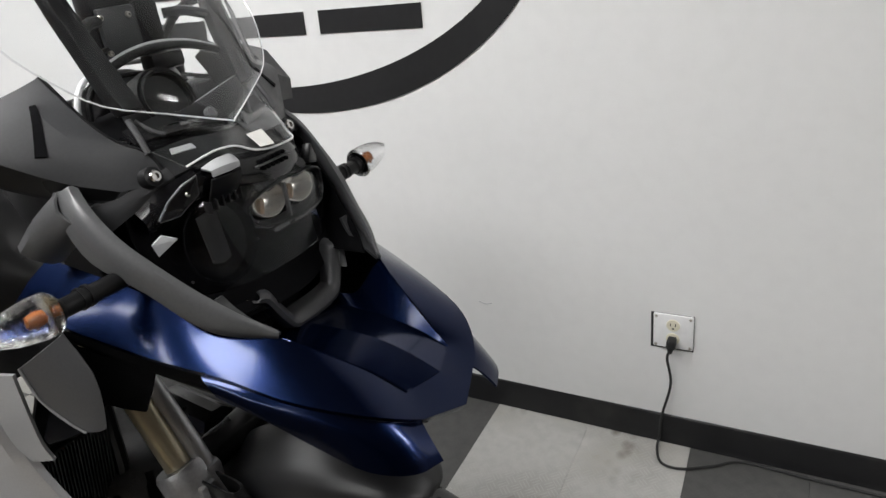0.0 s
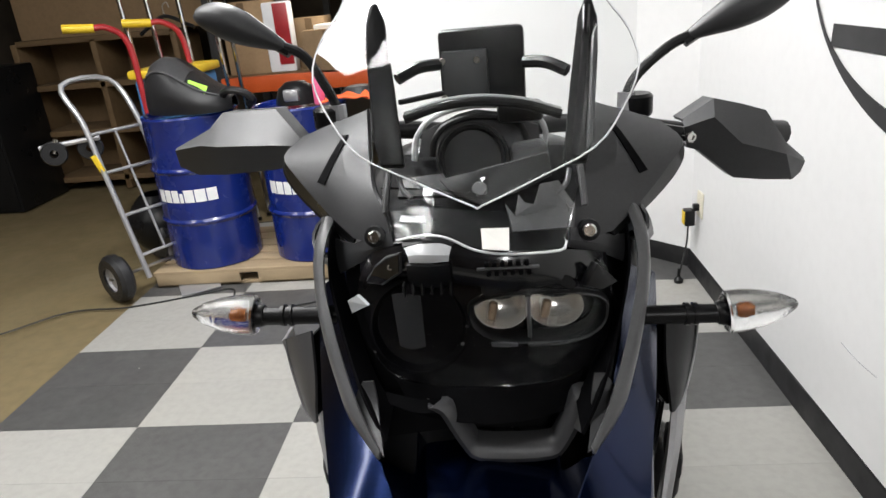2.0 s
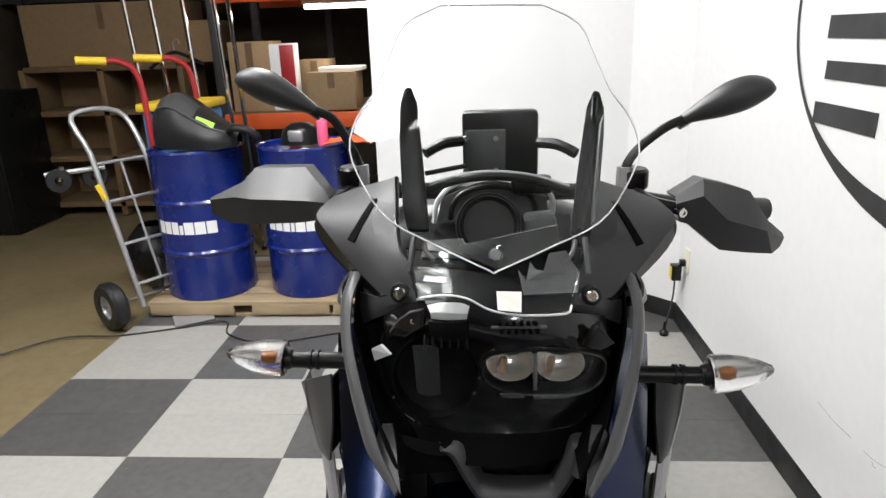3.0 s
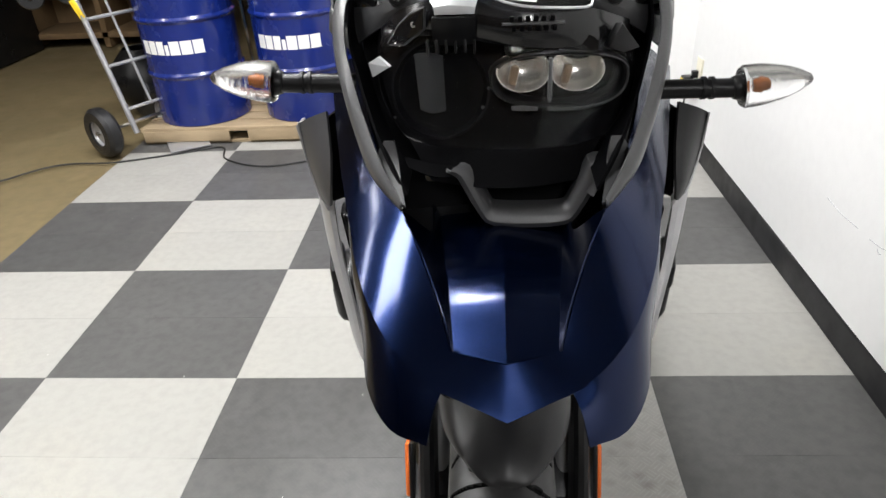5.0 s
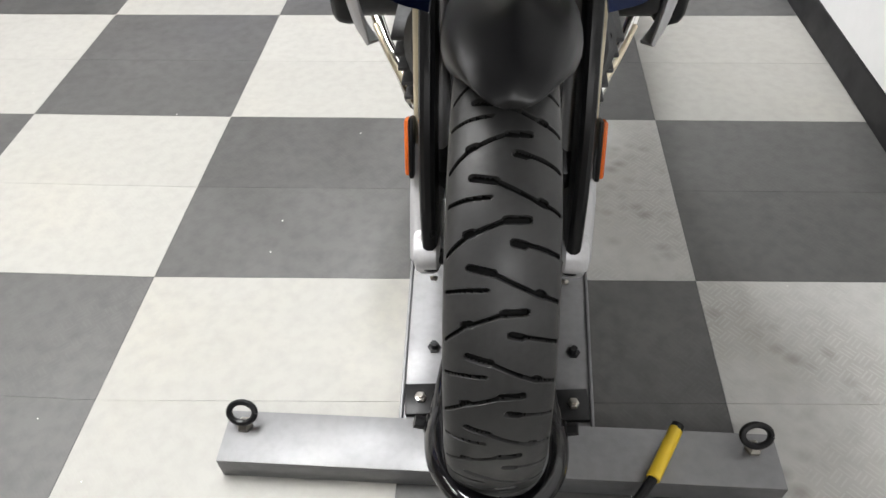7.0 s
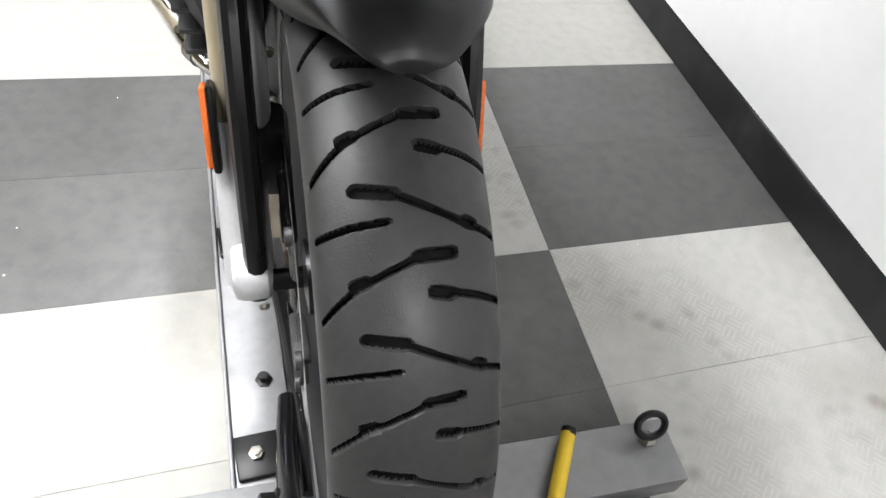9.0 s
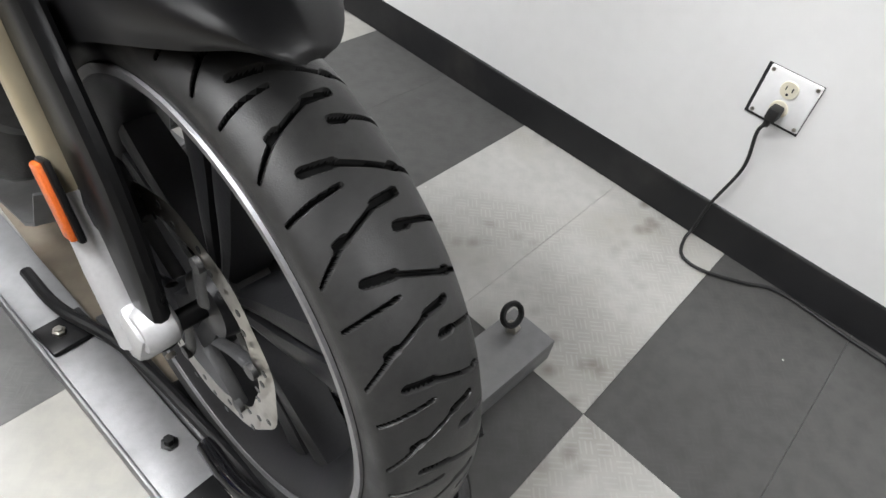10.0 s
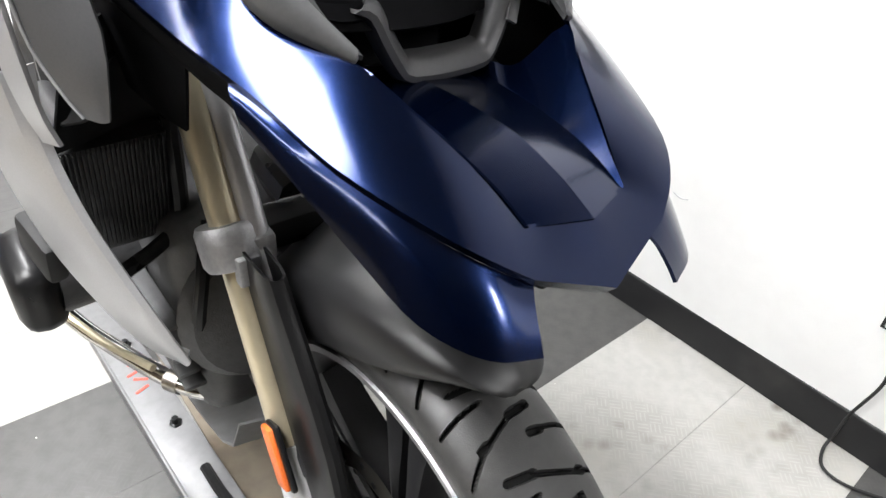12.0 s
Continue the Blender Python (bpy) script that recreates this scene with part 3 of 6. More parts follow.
def groove_depth(u, s):
    """Depth of the tread pattern at u across and s along one pitch (both metres)."""
    lines = (((-0.062, -0.037), (-0.031, -0.015), (0.003, 0.001), (0.021, 0.002)),
             ((-0.029, -0.048), (-0.009, -0.052), (0.03, -0.072), (0.062, -0.082)),
             ((-0.062, -0.076), (-0.035, -0.071), (-0.013, -0.069)),
             ((0.009, -0.020), (0.034, -0.026), (0.062, -0.034)),
             ((-0.034, -0.0145), (-0.028, -0.0125)), ((0.033, -0.0715), (0.038, -0.0735)), ((0.010, -0.0215), (0.018, -0.0235)))
    best = np.full(u.shape, 9.0)
    for n, ln in enumerate(lines):
        for k, (a, b) in enumerate(zip(ln, ln[1:])):
            a, b = np.array(a), np.array(b)
            d = b - a
            t = np.clip(((u - a[0]) * d[0] + (s - a[1]) * d[1]) / (d @ d), 0, 1)
            dist = np.hypot(u - a[0] - t * d[0], s - a[1] - t * d[1])
            wide = 0.0017 + (0.0015 if (n == 0 and k == 2) or (n == 1 and k == 0) or n > 3 else 0.0)
            best = np.minimum(best, dist / wide)
    return np.clip((1.45 - best) / 0.6, 0, 1) * 0.008


def build_tyre(parent):
    pitch_n, steps, across = 22, 2640, 148
    pitch = 2 * math.pi * R_TYRE / pitch_n
    half, sect = 0.0605, 0.070
    # cross-section: bead, sidewall, rounded crown
    v = np.linspace(-1, 1, across)
    ang = v * radians(118)
    us = half * np.sin(np.clip(ang, -math.pi / 2, math.pi / 2)) * np.where(abs(ang) > math.pi / 2, np.cos((abs(ang) - math.pi / 2) * 1.35), 1)
    rs = R_TYRE - sect * 0.47 * (1 - np.cos(np.clip(abs(ang), 0, math.pi / 2))) - np.where(abs(ang) > math.pi / 2, (abs(ang) - math.pi / 2) / radians(28) * (sect * 0.53), 0)
    arc = np.sign(us) * np.abs(half * ang) * 0.86
    th = np.arange(steps) * 2 * math.pi / steps
    A, TH = np.meshgrid(arc, th)
    s = (TH - radians(70.2)) * R_TYRE
    sm = np.mod(s, pitch)
    d = np.zeros_like(A)
    for off in (0, -pitch, -2 * pitch):
        d = np.maximum(d, groove_depth(A, sm + off))
    d *= (np.abs(A) < 0.066)
    r = rs[None, :] - d
    verts = np.stack([np.broadcast_to(us[None, :], A.shape), AX_Y - r * np.cos(TH), AX_Z + r * np.sin(TH)], -1).reshape(-1, 3)
    verts[:, 0] += BX - 0.003
    faces = []
    for i in range(steps):
        j = (i + 1) % steps
        for k in range(across - 1):
            faces.append((i * across + k, j * across + k, j * across + k + 1, i * across + k + 1))
    me = bpy.data.meshes.new("tyre")
    me.from_pydata(verts.tolist(), [], faces)
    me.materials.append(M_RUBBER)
    me.materials.append(M_GROOVE_SHADE)
    # faces deep in a groove get the rubber painted dark for shade
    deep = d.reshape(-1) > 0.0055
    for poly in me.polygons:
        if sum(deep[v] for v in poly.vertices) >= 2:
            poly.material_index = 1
    me.shade_smooth()
    me.set_sharp_from_angle(angle=radians(32))
    ob = new("tyre", me)
    ob.parent = parent
    ob["label"] = "black road tyre with curved tread grooves"
    return ob


def wheel_at(y, z, rim_r, name="front_wheel"):
    """Cast wheel: rim barrel with lips, hub and ten paired spokes. Axis across the machine."""
    c = Vector((BX - 0.003, y, z))
    k = rim_r
    prof = [(k + 0.004, -0.057), (k + 0.010, -0.054), (k + 0.010, -0.046), (k - 0.004, -0.040), (k - 0.020, -0.014), (k - 0.020, 0.014), (k - 0.004, 0.040),
            (k + 0.010, 0.046), (k + 0.010, 0.054), (k + 0.004, 0.057), (k - 0.008, 0.052), (k - 0.030, 0.020), (k - 0.030, -0.020), (k - 0.008, -0.052)]
    bm = lathe(prof, c, (1, 0, 0), 96, closed=True)
    bm = join(bm, lathe([(0.012, -0.055), (0.04, -0.052), (0.045, -0.03), (0.03, -0.02), (0.03, 0.02), (0.045, 0.03), (0.04, 0.052), (0.012, 0.055)], c, (1, 0, 0), 32))
    rim = part(name, bm, M_RIM, bike, "dark cast wheel")
    for i in range(5):
        a = 2 * math.pi * i / 5 + 0.35
        e = lambda ang, r, x: c + Vector((x, -r * math.cos(ang), r * math.sin(ang)))
        for d in (-1, 1):
            rows = []
            for t in (0.0, 0.3, 0.65, 1.0):
                r = 0.032 + (k - 0.024 - 0.032) * t
                mid_a = a + d * (0.30 - 0.45 * t + 0.28 * t * t)
                w = (0.010 + 0.016 * max(0.0, t - 0.35)) / max(r, 0.05)
                hx = 0.030 - 0.010 * t
                rows.append([e(mid_a - w, r, -hx), e(mid_a, r, -hx - 0.003), e(mid_a + w, r, -hx), e(mid_a + w * 1.1, r, 0), e(mid_a + w, r, hx), e(mid_a, r, hx + 0.003), e(mid_a - w, r, hx), e(mid_a - w * 1.1, r, 0), e(mid_a - w, r, -hx)])
            part("spoke", skin(rows, 0, 1, 3), M_RIM, rim)
    for s in (-1, 1):
        part("rim_edge", lathe([(k + 0.000, s * 0.0575), (k + 0.0095, s * 0.0590), (k + 0.0105, s * 0.0555), (k + 0.000, s * 0.0560)], c, (1, 0, 0), 96, closed=True), M_CAST, rim, "bright rim edge")
    return rim


def build_front_wheel():
    rim = wheel_at(AX_Y, AX_Z, R_RIM)
    build_tyre(rim)
    for s in (-1, 1):
        x = BX + s * 0.068
        bm = bmesh.new()
        n = 96
        ins, outs = [], []
        for k in range(n):
            a = 2 * math.pi * k / n
            ro = 0.152 - 0.004 * (0.5 + 0.5 * math.cos(a * 10))
            ri = 0.115 + 0.004 * (0.5 + 0.5 * math.cos(a * 10))
            ins.append(bm.verts.new((x, AX_Y - ri * math.cos(a), AX_Z + ri * math.sin(a))))
            outs.append(bm.verts.new((x, AX_Y - ro * math.cos(a), AX_Z + ro * math.sin(a))))
        for k in range(n):
            j = (k + 1) % n
            bm.faces.new((ins[k], ins[j], outs[j], outs[k]))
        bmesh.ops.solidify(bm, geom=list(bm.faces), thickness=0.005)
        disc = part("brake_disc", bm, M_STEEL, rim, "drilled steel brake disc")
        for k in range(40):
            a = 2 * math.pi * k / 40
            r = (0.122, 0.133, 0.144)[k % 3]
            q = (x + s * 0.0034, AX_Y - r * math.cos(a), AX_Z + r * math.sin(a))
            part("hole", lathe([(0, 0), (0.0042, 0), (0.0042, 0.0006), (0, 0.0006)], q, (s, 0, 0), 8), M_SATBLACK, disc, smooth=0)
        bm = None
        for k in range(6):
            a = 2 * math.pi * k / 6 + 0.2
            arm = tube([(x, AX_Y - 0.045 * math.cos(a - .3), AX_Z + 0.045 * math.sin(a - .3)), (x, AX_Y - 0.085 * math.cos(a), AX_Z + 0.085 * math.sin(a)), (x, AX_Y - 0.118 * math.cos(a), AX_Z + 0.118 * math.sin(a))], 0.008, 8, 3, flat=0.4)
            arm = join(arm, lathe([(0, 0), (0.009, 0), (0.009, 0.006), (0, 0.007)], (x + s * 0.001, AX_Y - 0.116 * math.cos(a), AX_Z + 0.116 * math.sin(a)), (s, 0, 0), 12))
            bm = arm if bm is None else join(bm, arm)
        part("disc_carrier", bm, M_CASING, rim, "pale alloy disc carrier")
        # caliper behind the fork leg
        bm = box((BX + s * 0.088, AX_Y + 0.115, AX_Z + 0.075), (0.055, 0.07, 0.12), 0.014, (28, 0, 0))
        bm = join(bm, lathe([(0, 0), (0.017, 0), (0.017, 0.012), (0, 0.012)], (BX + s * 0.112, AX_Y + 0.105, AX_Z + 0.095), (s, 0, 0), 16),
                  lathe([(0, 0), (0.017, 0), (0.017, 0.012), (0, 0.012)], (BX + s * 0.112, AX_Y + 0.125, AX_Z + 0.055), (s, 0, 0), 16))
        part("brake_caliper", bm, M_ENGINE, bike, "dark brake caliper")
    part("axle", lathe([(0, -0.09), (0.012, -0.09), (0.012, 0.09), (0, 0.09)], (BX, AX_Y, AX_Z), (1, 0, 0), 16), M_SATBLACK, bike)


def fork_y(z):
    return -0.185 + (z - 0.40) * 0.43


def build_fork():
    for s in (-1, 1):
        u = s * 0.112
        tubeline = [V(u, fork_y(z), z) for z in (0.40, 0.62, 0.84, 1.0)]
        part("fork_tube", tube(tubeline, 0.0195, 20, 2), M_GOLD, bike, "gold-toned fork tube")
        low = [V(u, fork_y(0.475), 0.475), V(u, fork_y(0.40) - 0.006, 0.40), V(u, -0.235, 0.315)]
        bm = tube(low, 0.026, 16, 4, radii=[0.0225, 0.0265, 0.027])
        bm = join(bm, lathe([(0, -0.022), (0.021, -0.020), (0.026, -0.015), (0.027, 0.010), (0.022, 0.018), (0.013, 0.018), (0.012, 0.010), (0, 0.010)], V(s * 0.108, AX_Y + 0.01, AX_Z - 0.002), (s, 0, 0), 24),
                  box(V(u, -0.240, 0.332), (0.040, 0.052, 0.078), 0.012, (24, 0, 0)))
        leg = part("fork_leg", bm, M_LEG, bike, "silver cast fork foot")
        for dz in (-0.028, 0.03):
            part("pinch_bolt", bolt(V(s * 0.10, -0.262, AX_Z + dz - 0.03), (0, -1, -0.4), 0.006, 0.005), M_STEEL, leg)
        # sheet added to black out the tubes in the dark below the blade
        part("tube_lining", skin([SW(s, [(0.158, -0.16, 0.945), (0.168, -0.09, 0.952), (0.172, 0.03, 0.955)]), SW(s, [(0.150, -0.12, 0.895), (0.156, -0.06, 0.895), (0.160, 0.05, 0.90)]), SW(s, [(0.142, -0.080, 0.850), (0.145, -0.03, 0.845), (0.150, 0.06, 0.845)])], 0.003, 3, 3), M_SHADE_LINING, bike, "added black sheet that darkens the upper tubes")
        # tall plastic guard ahead of the tube
        rows = []
        for z, y0, w in ((0.71, -0.140, 0.115), (0.62, -0.195, 0.135), (0.54, -0.238, 0.130), (0.46, -0.262, 0.112), (0.385, -0.272, 0.080), (0.335, -0.274, 0.042)):
            b = s * 0.103
            rows.append([V(b + s * 0.010, y0 + w * 0.75, z), V(b + s * 0.013, y0 + w * 0.3, z), V(b + s * 0.009, y0 - 0.004, z - 0.004), V(b - s * 0.010, y0 - 0.002, z - 0.004), V(b - s * 0.012, y0 + w * 0.4, z)])
        part("fork_guard", skin(rows, 0.003), M_SATBLACK, bike, "black plastic fork guard")
        c = V(s * 0.138, -0.172, 0.482)
        rot = (-24, 0, 0)
        r = part("reflector", box(c, (0.008, 0.026, 0.082), 0.004, rot), M_AMBER, bike, "orange side reflector")
        part("reflector_base", box(c + Vector((-s * 0.006, -0.002, 0)), (0.008, 0.030, 0.088), 0.004, rot), M_SATBLACK, r, "black backing")
    # bridge that clamps both tubes
    zc = 0.70
    for s in (-1, 1):
        bm = join(lathe([(0.0195, -0.024), (0.033, -0.024), (0.036, -0.018), (0.036, 0.018), (0.033, 0.024), (0.0195, 0.024)], V(s * 0.112, fork_y(zc), zc), (0, 0.42, 0.91), 28, closed=True),
                  box(V(s * 0.112, fork_y(zc) - 0.036, zc - 0.012), (0.026, 0.016, 0.036), 0.004), box(V(s * 0.088, fork_y(zc) - 0.014, zc), (0.030, 0.040, 0.040), 0.010))
        part("fork_clamp", bm, M_CAST, bike, "silver clamp round the fork tube")
    part("bridge_web", box(V(0, fork_y(zc) + 0.015, zc - 0.005), (0.15, 0.05, 0.04), 0.012), M_SATBLACK, bike, "black web between the clamps")
    # brake hoses
    for s in (-1, 1):
        part("brake_hose", tube([V(s * 0.10, fork_y(0.69) + 0.03, 0.69), V(s * 0.085, -0.02, 0.60), V(s * 0.092, -0.06, 0.53), V(s * 0.09, -0.13, 0.46)], 0.0045, 8), M_CORD, bike)


def build_fender():
    rows = []
    c = lambda phi, r, u: V(u, AX_Y - r * math.cos(radians(phi)), AX_Z + r * math.sin(radians(phi)))
    #  phi, half width, crown radius, shoulder radius, edge radius
    for phi, w, rc, rs, re in ((71.0, 0.010, 0.362, 0.361, 0.358), (71.6, 0.028, 0.371, 0.367, 0.356), (75, 0.049, 0.381, 0.371, 0.344), (80, 0.065, 0.388, 0.372, 0.330),
                               (90, 0.077, 0.394, 0.368, 0.309), (105, 0.081, 0.398, 0.364, 0.292), (120, 0.081, 0.396, 0.360, 0.282), (135, 0.080, 0.387, 0.358, 0.28), (150, 0.076, 0.37, 0.35, 0.29)):
        rows.append([c(phi + 4, re, -w), c(phi + 2, (re + rs) / 2, -w * 1.02), c(phi, rs, -w * 0.88), c(phi, rs + (rc - rs) * 0.62, -w * 0.45), c(phi, rc, -w * 0.10), c(phi, rc, w * 0.10),
                     c(phi, rs + (rc - rs) * 0.62, w * 0.45), c(phi, rs, w * 0.88), c(phi + 2, (re + rs) / 2, w * 1.02), c(phi + 4, re, w)])
    part("front_fender", skin(rows, 0.003, 3, 3), M_FENDER, bike, "matte charcoal front fender")


def build_fairing():
    def mirrored(s, pts):
        return [W(s * u, y, z) for u, y, z in pts]

    # crease along the channel, bulge, ridge and groove, from the back to the front corner
    top = [(0.160, -0.03, 1.062), (0.155, -0.09, 1.050), (0.147, -0.150, 1.034), (0.134, -0.196, 1.013), (0.122, -0.228, 0.995), (0.112, -0.258, 0.983), (0.0965, -0.292, 0.972), (0.079, -0.328, 0.949), (0.062, -0.368, 0.925), (0.048, -0.406, 0.8965)]
    ridge = [(0.210, -0.02, 1.024), (0.201, -0.068, 1.010), (0.190, -0.120, 0.993), (0.175, -0.188, 0.972), (0.163, -0.235, 0.960), (0.153, -0.272, 0.949), (0.138, -0.330, 0.928), (0.113, -0.388, 0.910), (0.088, -0.419, 0.894), (0.062, -0.436, 0.878)]
    centre = [(0.0, -0.4225, 0.8925), (0.0, -0.4375, 0.8735), (0.0, -0.453, 0.856), (0.0, -0.444, 0.845)]
    bulge = [tuple((a[k] + b[k]) / 2 + (0.0015, 0.0, 0.002)[k] for k in range(3)) for a, b in zip(top, ridge)]
    tuck = [(u - 0.005, y + 0.006, z - 0.010) for u, y, z in ridge]
    rows = []
    for line, c in zip((top, bulge, ridge, tuck), centre):
        l, r = smooth_line(mirrored(-1, line), 3), smooth_line(mirrored(1, line), 3)
        m = W(*c)
        rows.append(l + [l[-1].lerp(m, k / 4) for k in (1, 2, 3)] + [m] + [m.lerp(r[-1], k / 4) for k in (1, 2, 3)] + r[::-1])
    part("beak_shell", skin(rows, 0.004, 1, 1), M_BLUE, bike, "satin dark blue upper fairing and beak", smooth=30)
    for s in (-1, 1):
        # lower blade below the groove, pointed at both ends
        a = [(u - 0.001, y, z - 0.001) for u, y, z in tuck[4:]]
        d = [(0.160, -0.248, 0.928), (0.150, -0.300, 0.905), (0.136, -0.352, 0.872), (0.125, -0.404, 0.849), (0.101, -0.443, 0.838), (0.068, -0.458, 0.834)]
        b = [tuple(a[i][k] * (1 - f) + d[i][k] * f + (0.002, -0.001, 0.001)[k] for k in range(3)) for f in (0.3,) for i in range(6)]
        c = [tuple(a[i][k] * (1 - f) + d[i][k] * f + (0.0015, -0.0015, 0.0)[k] for k in range(3)) for f in (0.7,) for i in range(6)]
        part("lower_shell", skin([mirrored(s, q) for q in (a, b, c, d)], 0.003, 4, 3), M_BLUE, bike, "satin dark blue lower blade")
        # black inner panel under the ridge
        deep = [(u - 0.060, y + 0.01, z - 0.055) for u, y, z in tuck]
        part("inner_panel", skin([mirrored(s, [(u - 0.003, y, z + 0.002) for u, y, z in tuck]), mirrored(s, [(u - 0.016, y, z - 0.030) for u, y, z in tuck[:6]] + [(u - 0.012, y, z - 0.006) for u, y, z in tuck[6:]]), mirrored(s, deep[:6] + [(u - 0.02, y, z - 0.008) for u, y, z in tuck[6:]])], 0.003, 2, 2), M_SHADE_LINING, bike, "black inner panel")
        # grey trim arm that frames the headlight
        outer = [(0.166, -0.112, 1.149), (0.174, -0.134, 1.122), (0.172, -0.160, 1.088), (0.158, -0.203, 1.055), (0.144, -0.230, 1.018), (0.129, -0.256, 0.993), (0.098, -0.294, 0.9745)]
        inner = [(0.150, -0.120, 1.152), (0.158, -0.146, 1.130), (0.157, -0.174, 1.100), (0.146, -0.204, 1.068), (0.131, -0.237, 1.034), (0.114, -0.268, 1.005), (0.095, -0.291, 0.980)]
        face = [tuple(0.5 * (a[k] + b[k]) + (0.001, -0.004, 0.003)[k] * f for k in range(3)) for a, b, f in zip(outer, inner, (1, 1, 1, 1, 1, 1, 0.2))]
        hem = [(u, y + e, z - h) for (u, y, z), e, h in zip(outer, (0.015, 0.022, 0.026, 0.018, 0.012, 0.008, 0.003), (0.0, 0.004, 0.012, 0.014, 0.012, 0.008, 0.004))]
        part("trim_arm", skin([mirrored(s, q) for q in (inner, face, outer, hem)], 0.003, 4, 2), M_GREY, bike, "dark grey plastic trim arm")
        # elbow where the arm turns down to the fairing
        e0 = [(0.150, -0.118, 1.146), (0.150, -0.092, 1.122), (0.158, -0.055, 1.094)]
        e1 = [(0.166, -0.110, 1.150), (0.184, -0.084, 1.126), (0.197, -0.058, 1.097)]
        e2 = [(0.178, -0.118, 1.134), (0.184, -0.094, 1.108), (0.191, -0.060, 1.080)]
        e3 = [(0.173, -0.134, 1.118), (0.168, -0.098, 1.093), (0.172, -0.062, 1.065)]
        e4 = [(0.158, -0.128, 1.112), (0.152, -0.094, 1.088), (0.156, -0.058, 1.062)]
        part("arm_elbow", skin([mirrored(s, q) for q in (e0, e1, e2, e3, e4)], 0.003, 3, 2), M_GREY, bike, "dark grey elbow")
        part("bezel", skin([mirrored(s, [(u - 0.004, y + 0.016, z) for u, y, z in inner]), mirrored(s, [(u - 0.003, y + 0.07, z) for u, y, z in inner])], 0.003, 4, 2), M_SHADE_LINING, bike, "black inner bezel")
        # gusset at the arm's foot
        part("gusset", skin([mirrored(s, [(0.116, -0.236, 1.020), (0.124, -0.240, 1.004), (0.110, -0.266, 0.988), (0.096, -0.290, 0.977)]), mirrored(s, [(0.106, -0.234, 1.019), (0.102, -0.245, 1.003), (0.098, -0.266, 0.988), (0.092, -0.292, 0.976)])], 0.004, 2, 1), M_MATTE, bike)
        # wing beside the screen
        w = [[(0.200, -0.020, 1.221), (0.160, -0.035, 1.236), (0.135, -0.048, 1.244), (0.110, -0.058, 1.253)],
             [(0.215, -0.055, 1.207), (0.169, -0.075, 1.211), (0.139, -0.090, 1.213), (0.105, -0.105, 1.204)],
             [(0.198, -0.080, 1.190), (0.159, -0.105, 1.184), (0.129, -0.122, 1.182), (0.099, -0.135, 1.182)],
             [(0.160, -0.115, 1.157), (0.142, -0.130, 1.155), (0.118, -0.145, 1.157), (0.085, -0.160, 1.167)],
             [(0.125, -0.150, 1.137), (0.118, -0.155, 1.137), (0.106, -0.165, 1.135), (0.080, -0.175, 1.134)]]
        wing = part("wing", skin([C(s, r) for r in w], 0.004, 1, 3), M_MATTE, bike, "matte charcoal side wing", smooth=13)
        hem = [(0.212, -0.020, 1.205), (0.219, -0.050, 1.194), (0.204, -0.070, 1.171), (0.164, -0.104, 1.142), (0.129, -0.140, 1.128)]
        part("wing_bevel", skin([C(s, [r[0] for r in w]), C(s, hem)], 0.003, 3, 1), M_SATBLACK, wing, "dark folded edge")
        back = [(u - 0.030, y + 0.050, z - 0.004) for u, y, z in hem]
        part("wing_underside", skin([C(s, hem), C(s, back)], 0.003, 3, 1), M_SATBLACK, wing)
        part("wing_side", skin([C(s, [r[3] for r in w]), C(s, [(r[3][0] + 0.012, r[3][1] + 0.045, r[3][2] - 0.02) for r in w])], 0.003, 3, 1), M_SATBLACK, wing)
        part("wing_tab", skin([C(s, [(0.161, -0.106, 1.124), (0.128, -0.145, 1.130), (0.105, -0.163, 1.143), (0.082, -0.174, 1.150)]),
                               C(s, [(0.163, -0.114, 1.098), (0.129, -0.149, 1.119), (0.106, -0.168, 1.131), (0.080, -0.180, 1.139)]),
                               C(s, [(0.164, -0.115, 1.080), (0.130, -0.148, 1.106), (0.106, -0.166, 1.121), (0.079, -0.178, 1.130)])], 0.004, 2, 2), M_MATTE, wing, "grey fixing tab", smooth=20)
        part("slit", skin([C(s, [(0.140, -0.070, 1.229), (0.152, -0.0855, 1.2125), (0.169, -0.1005, 1.186)]), C(s, [(0.134, -0.073, 1.2295), (0.144, -0.0895, 1.2130), (0.160, -0.1065, 1.1845)])], 0.0015, 2, 2), M_SHADE_LINING, wing, smooth=0)
        part("screw", bolt(C(s, [(0.099, -0.174, 1.146)])[0], (0, -0.9, 0.3), 0.0068, 0.004), M_CHROME, wing, "bright screw")
        part("screw_boss", lathe([(0.0068, -0.012), (0.0115, -0.012), (0.0105, 0.0), (0.0068, 0.001)], C(s, [(0.099, -0.173, 1.146)])[0], (0, -0.9, 0.3), 20, closed=True), M_SATBLACK, wing)
        # turn signal
        zz, yy = (1.052, -0.190) if s > 0 else (1.062, -0.190)
        sig = part("turn_signal", tube([V(s * 0.150, yy, zz), V(s * 0.19, yy - 0.004, zz + 0.002), V(s * 0.235, yy - 0.006, zz + 0.003)], 0.010, 12, 3), M_SATBLACK, bike, "black signal stalk")
        for q in (0.196, 0.204):
            part("collar", lathe([(0.0105, -0.002), (0.0118, -0.002), (0.0118, 0.002), (0.0105, 0.002)], V(s * q, yy - 0.005, zz + 0.003), (s, 0, 0), 14, closed=True), M_SATBLACK, sig)
        prof = [(0.0, -0.008), (0.0115, -0.008), (0.0130, -0.004), (0.0120, 0.004), (0, 0.004)]
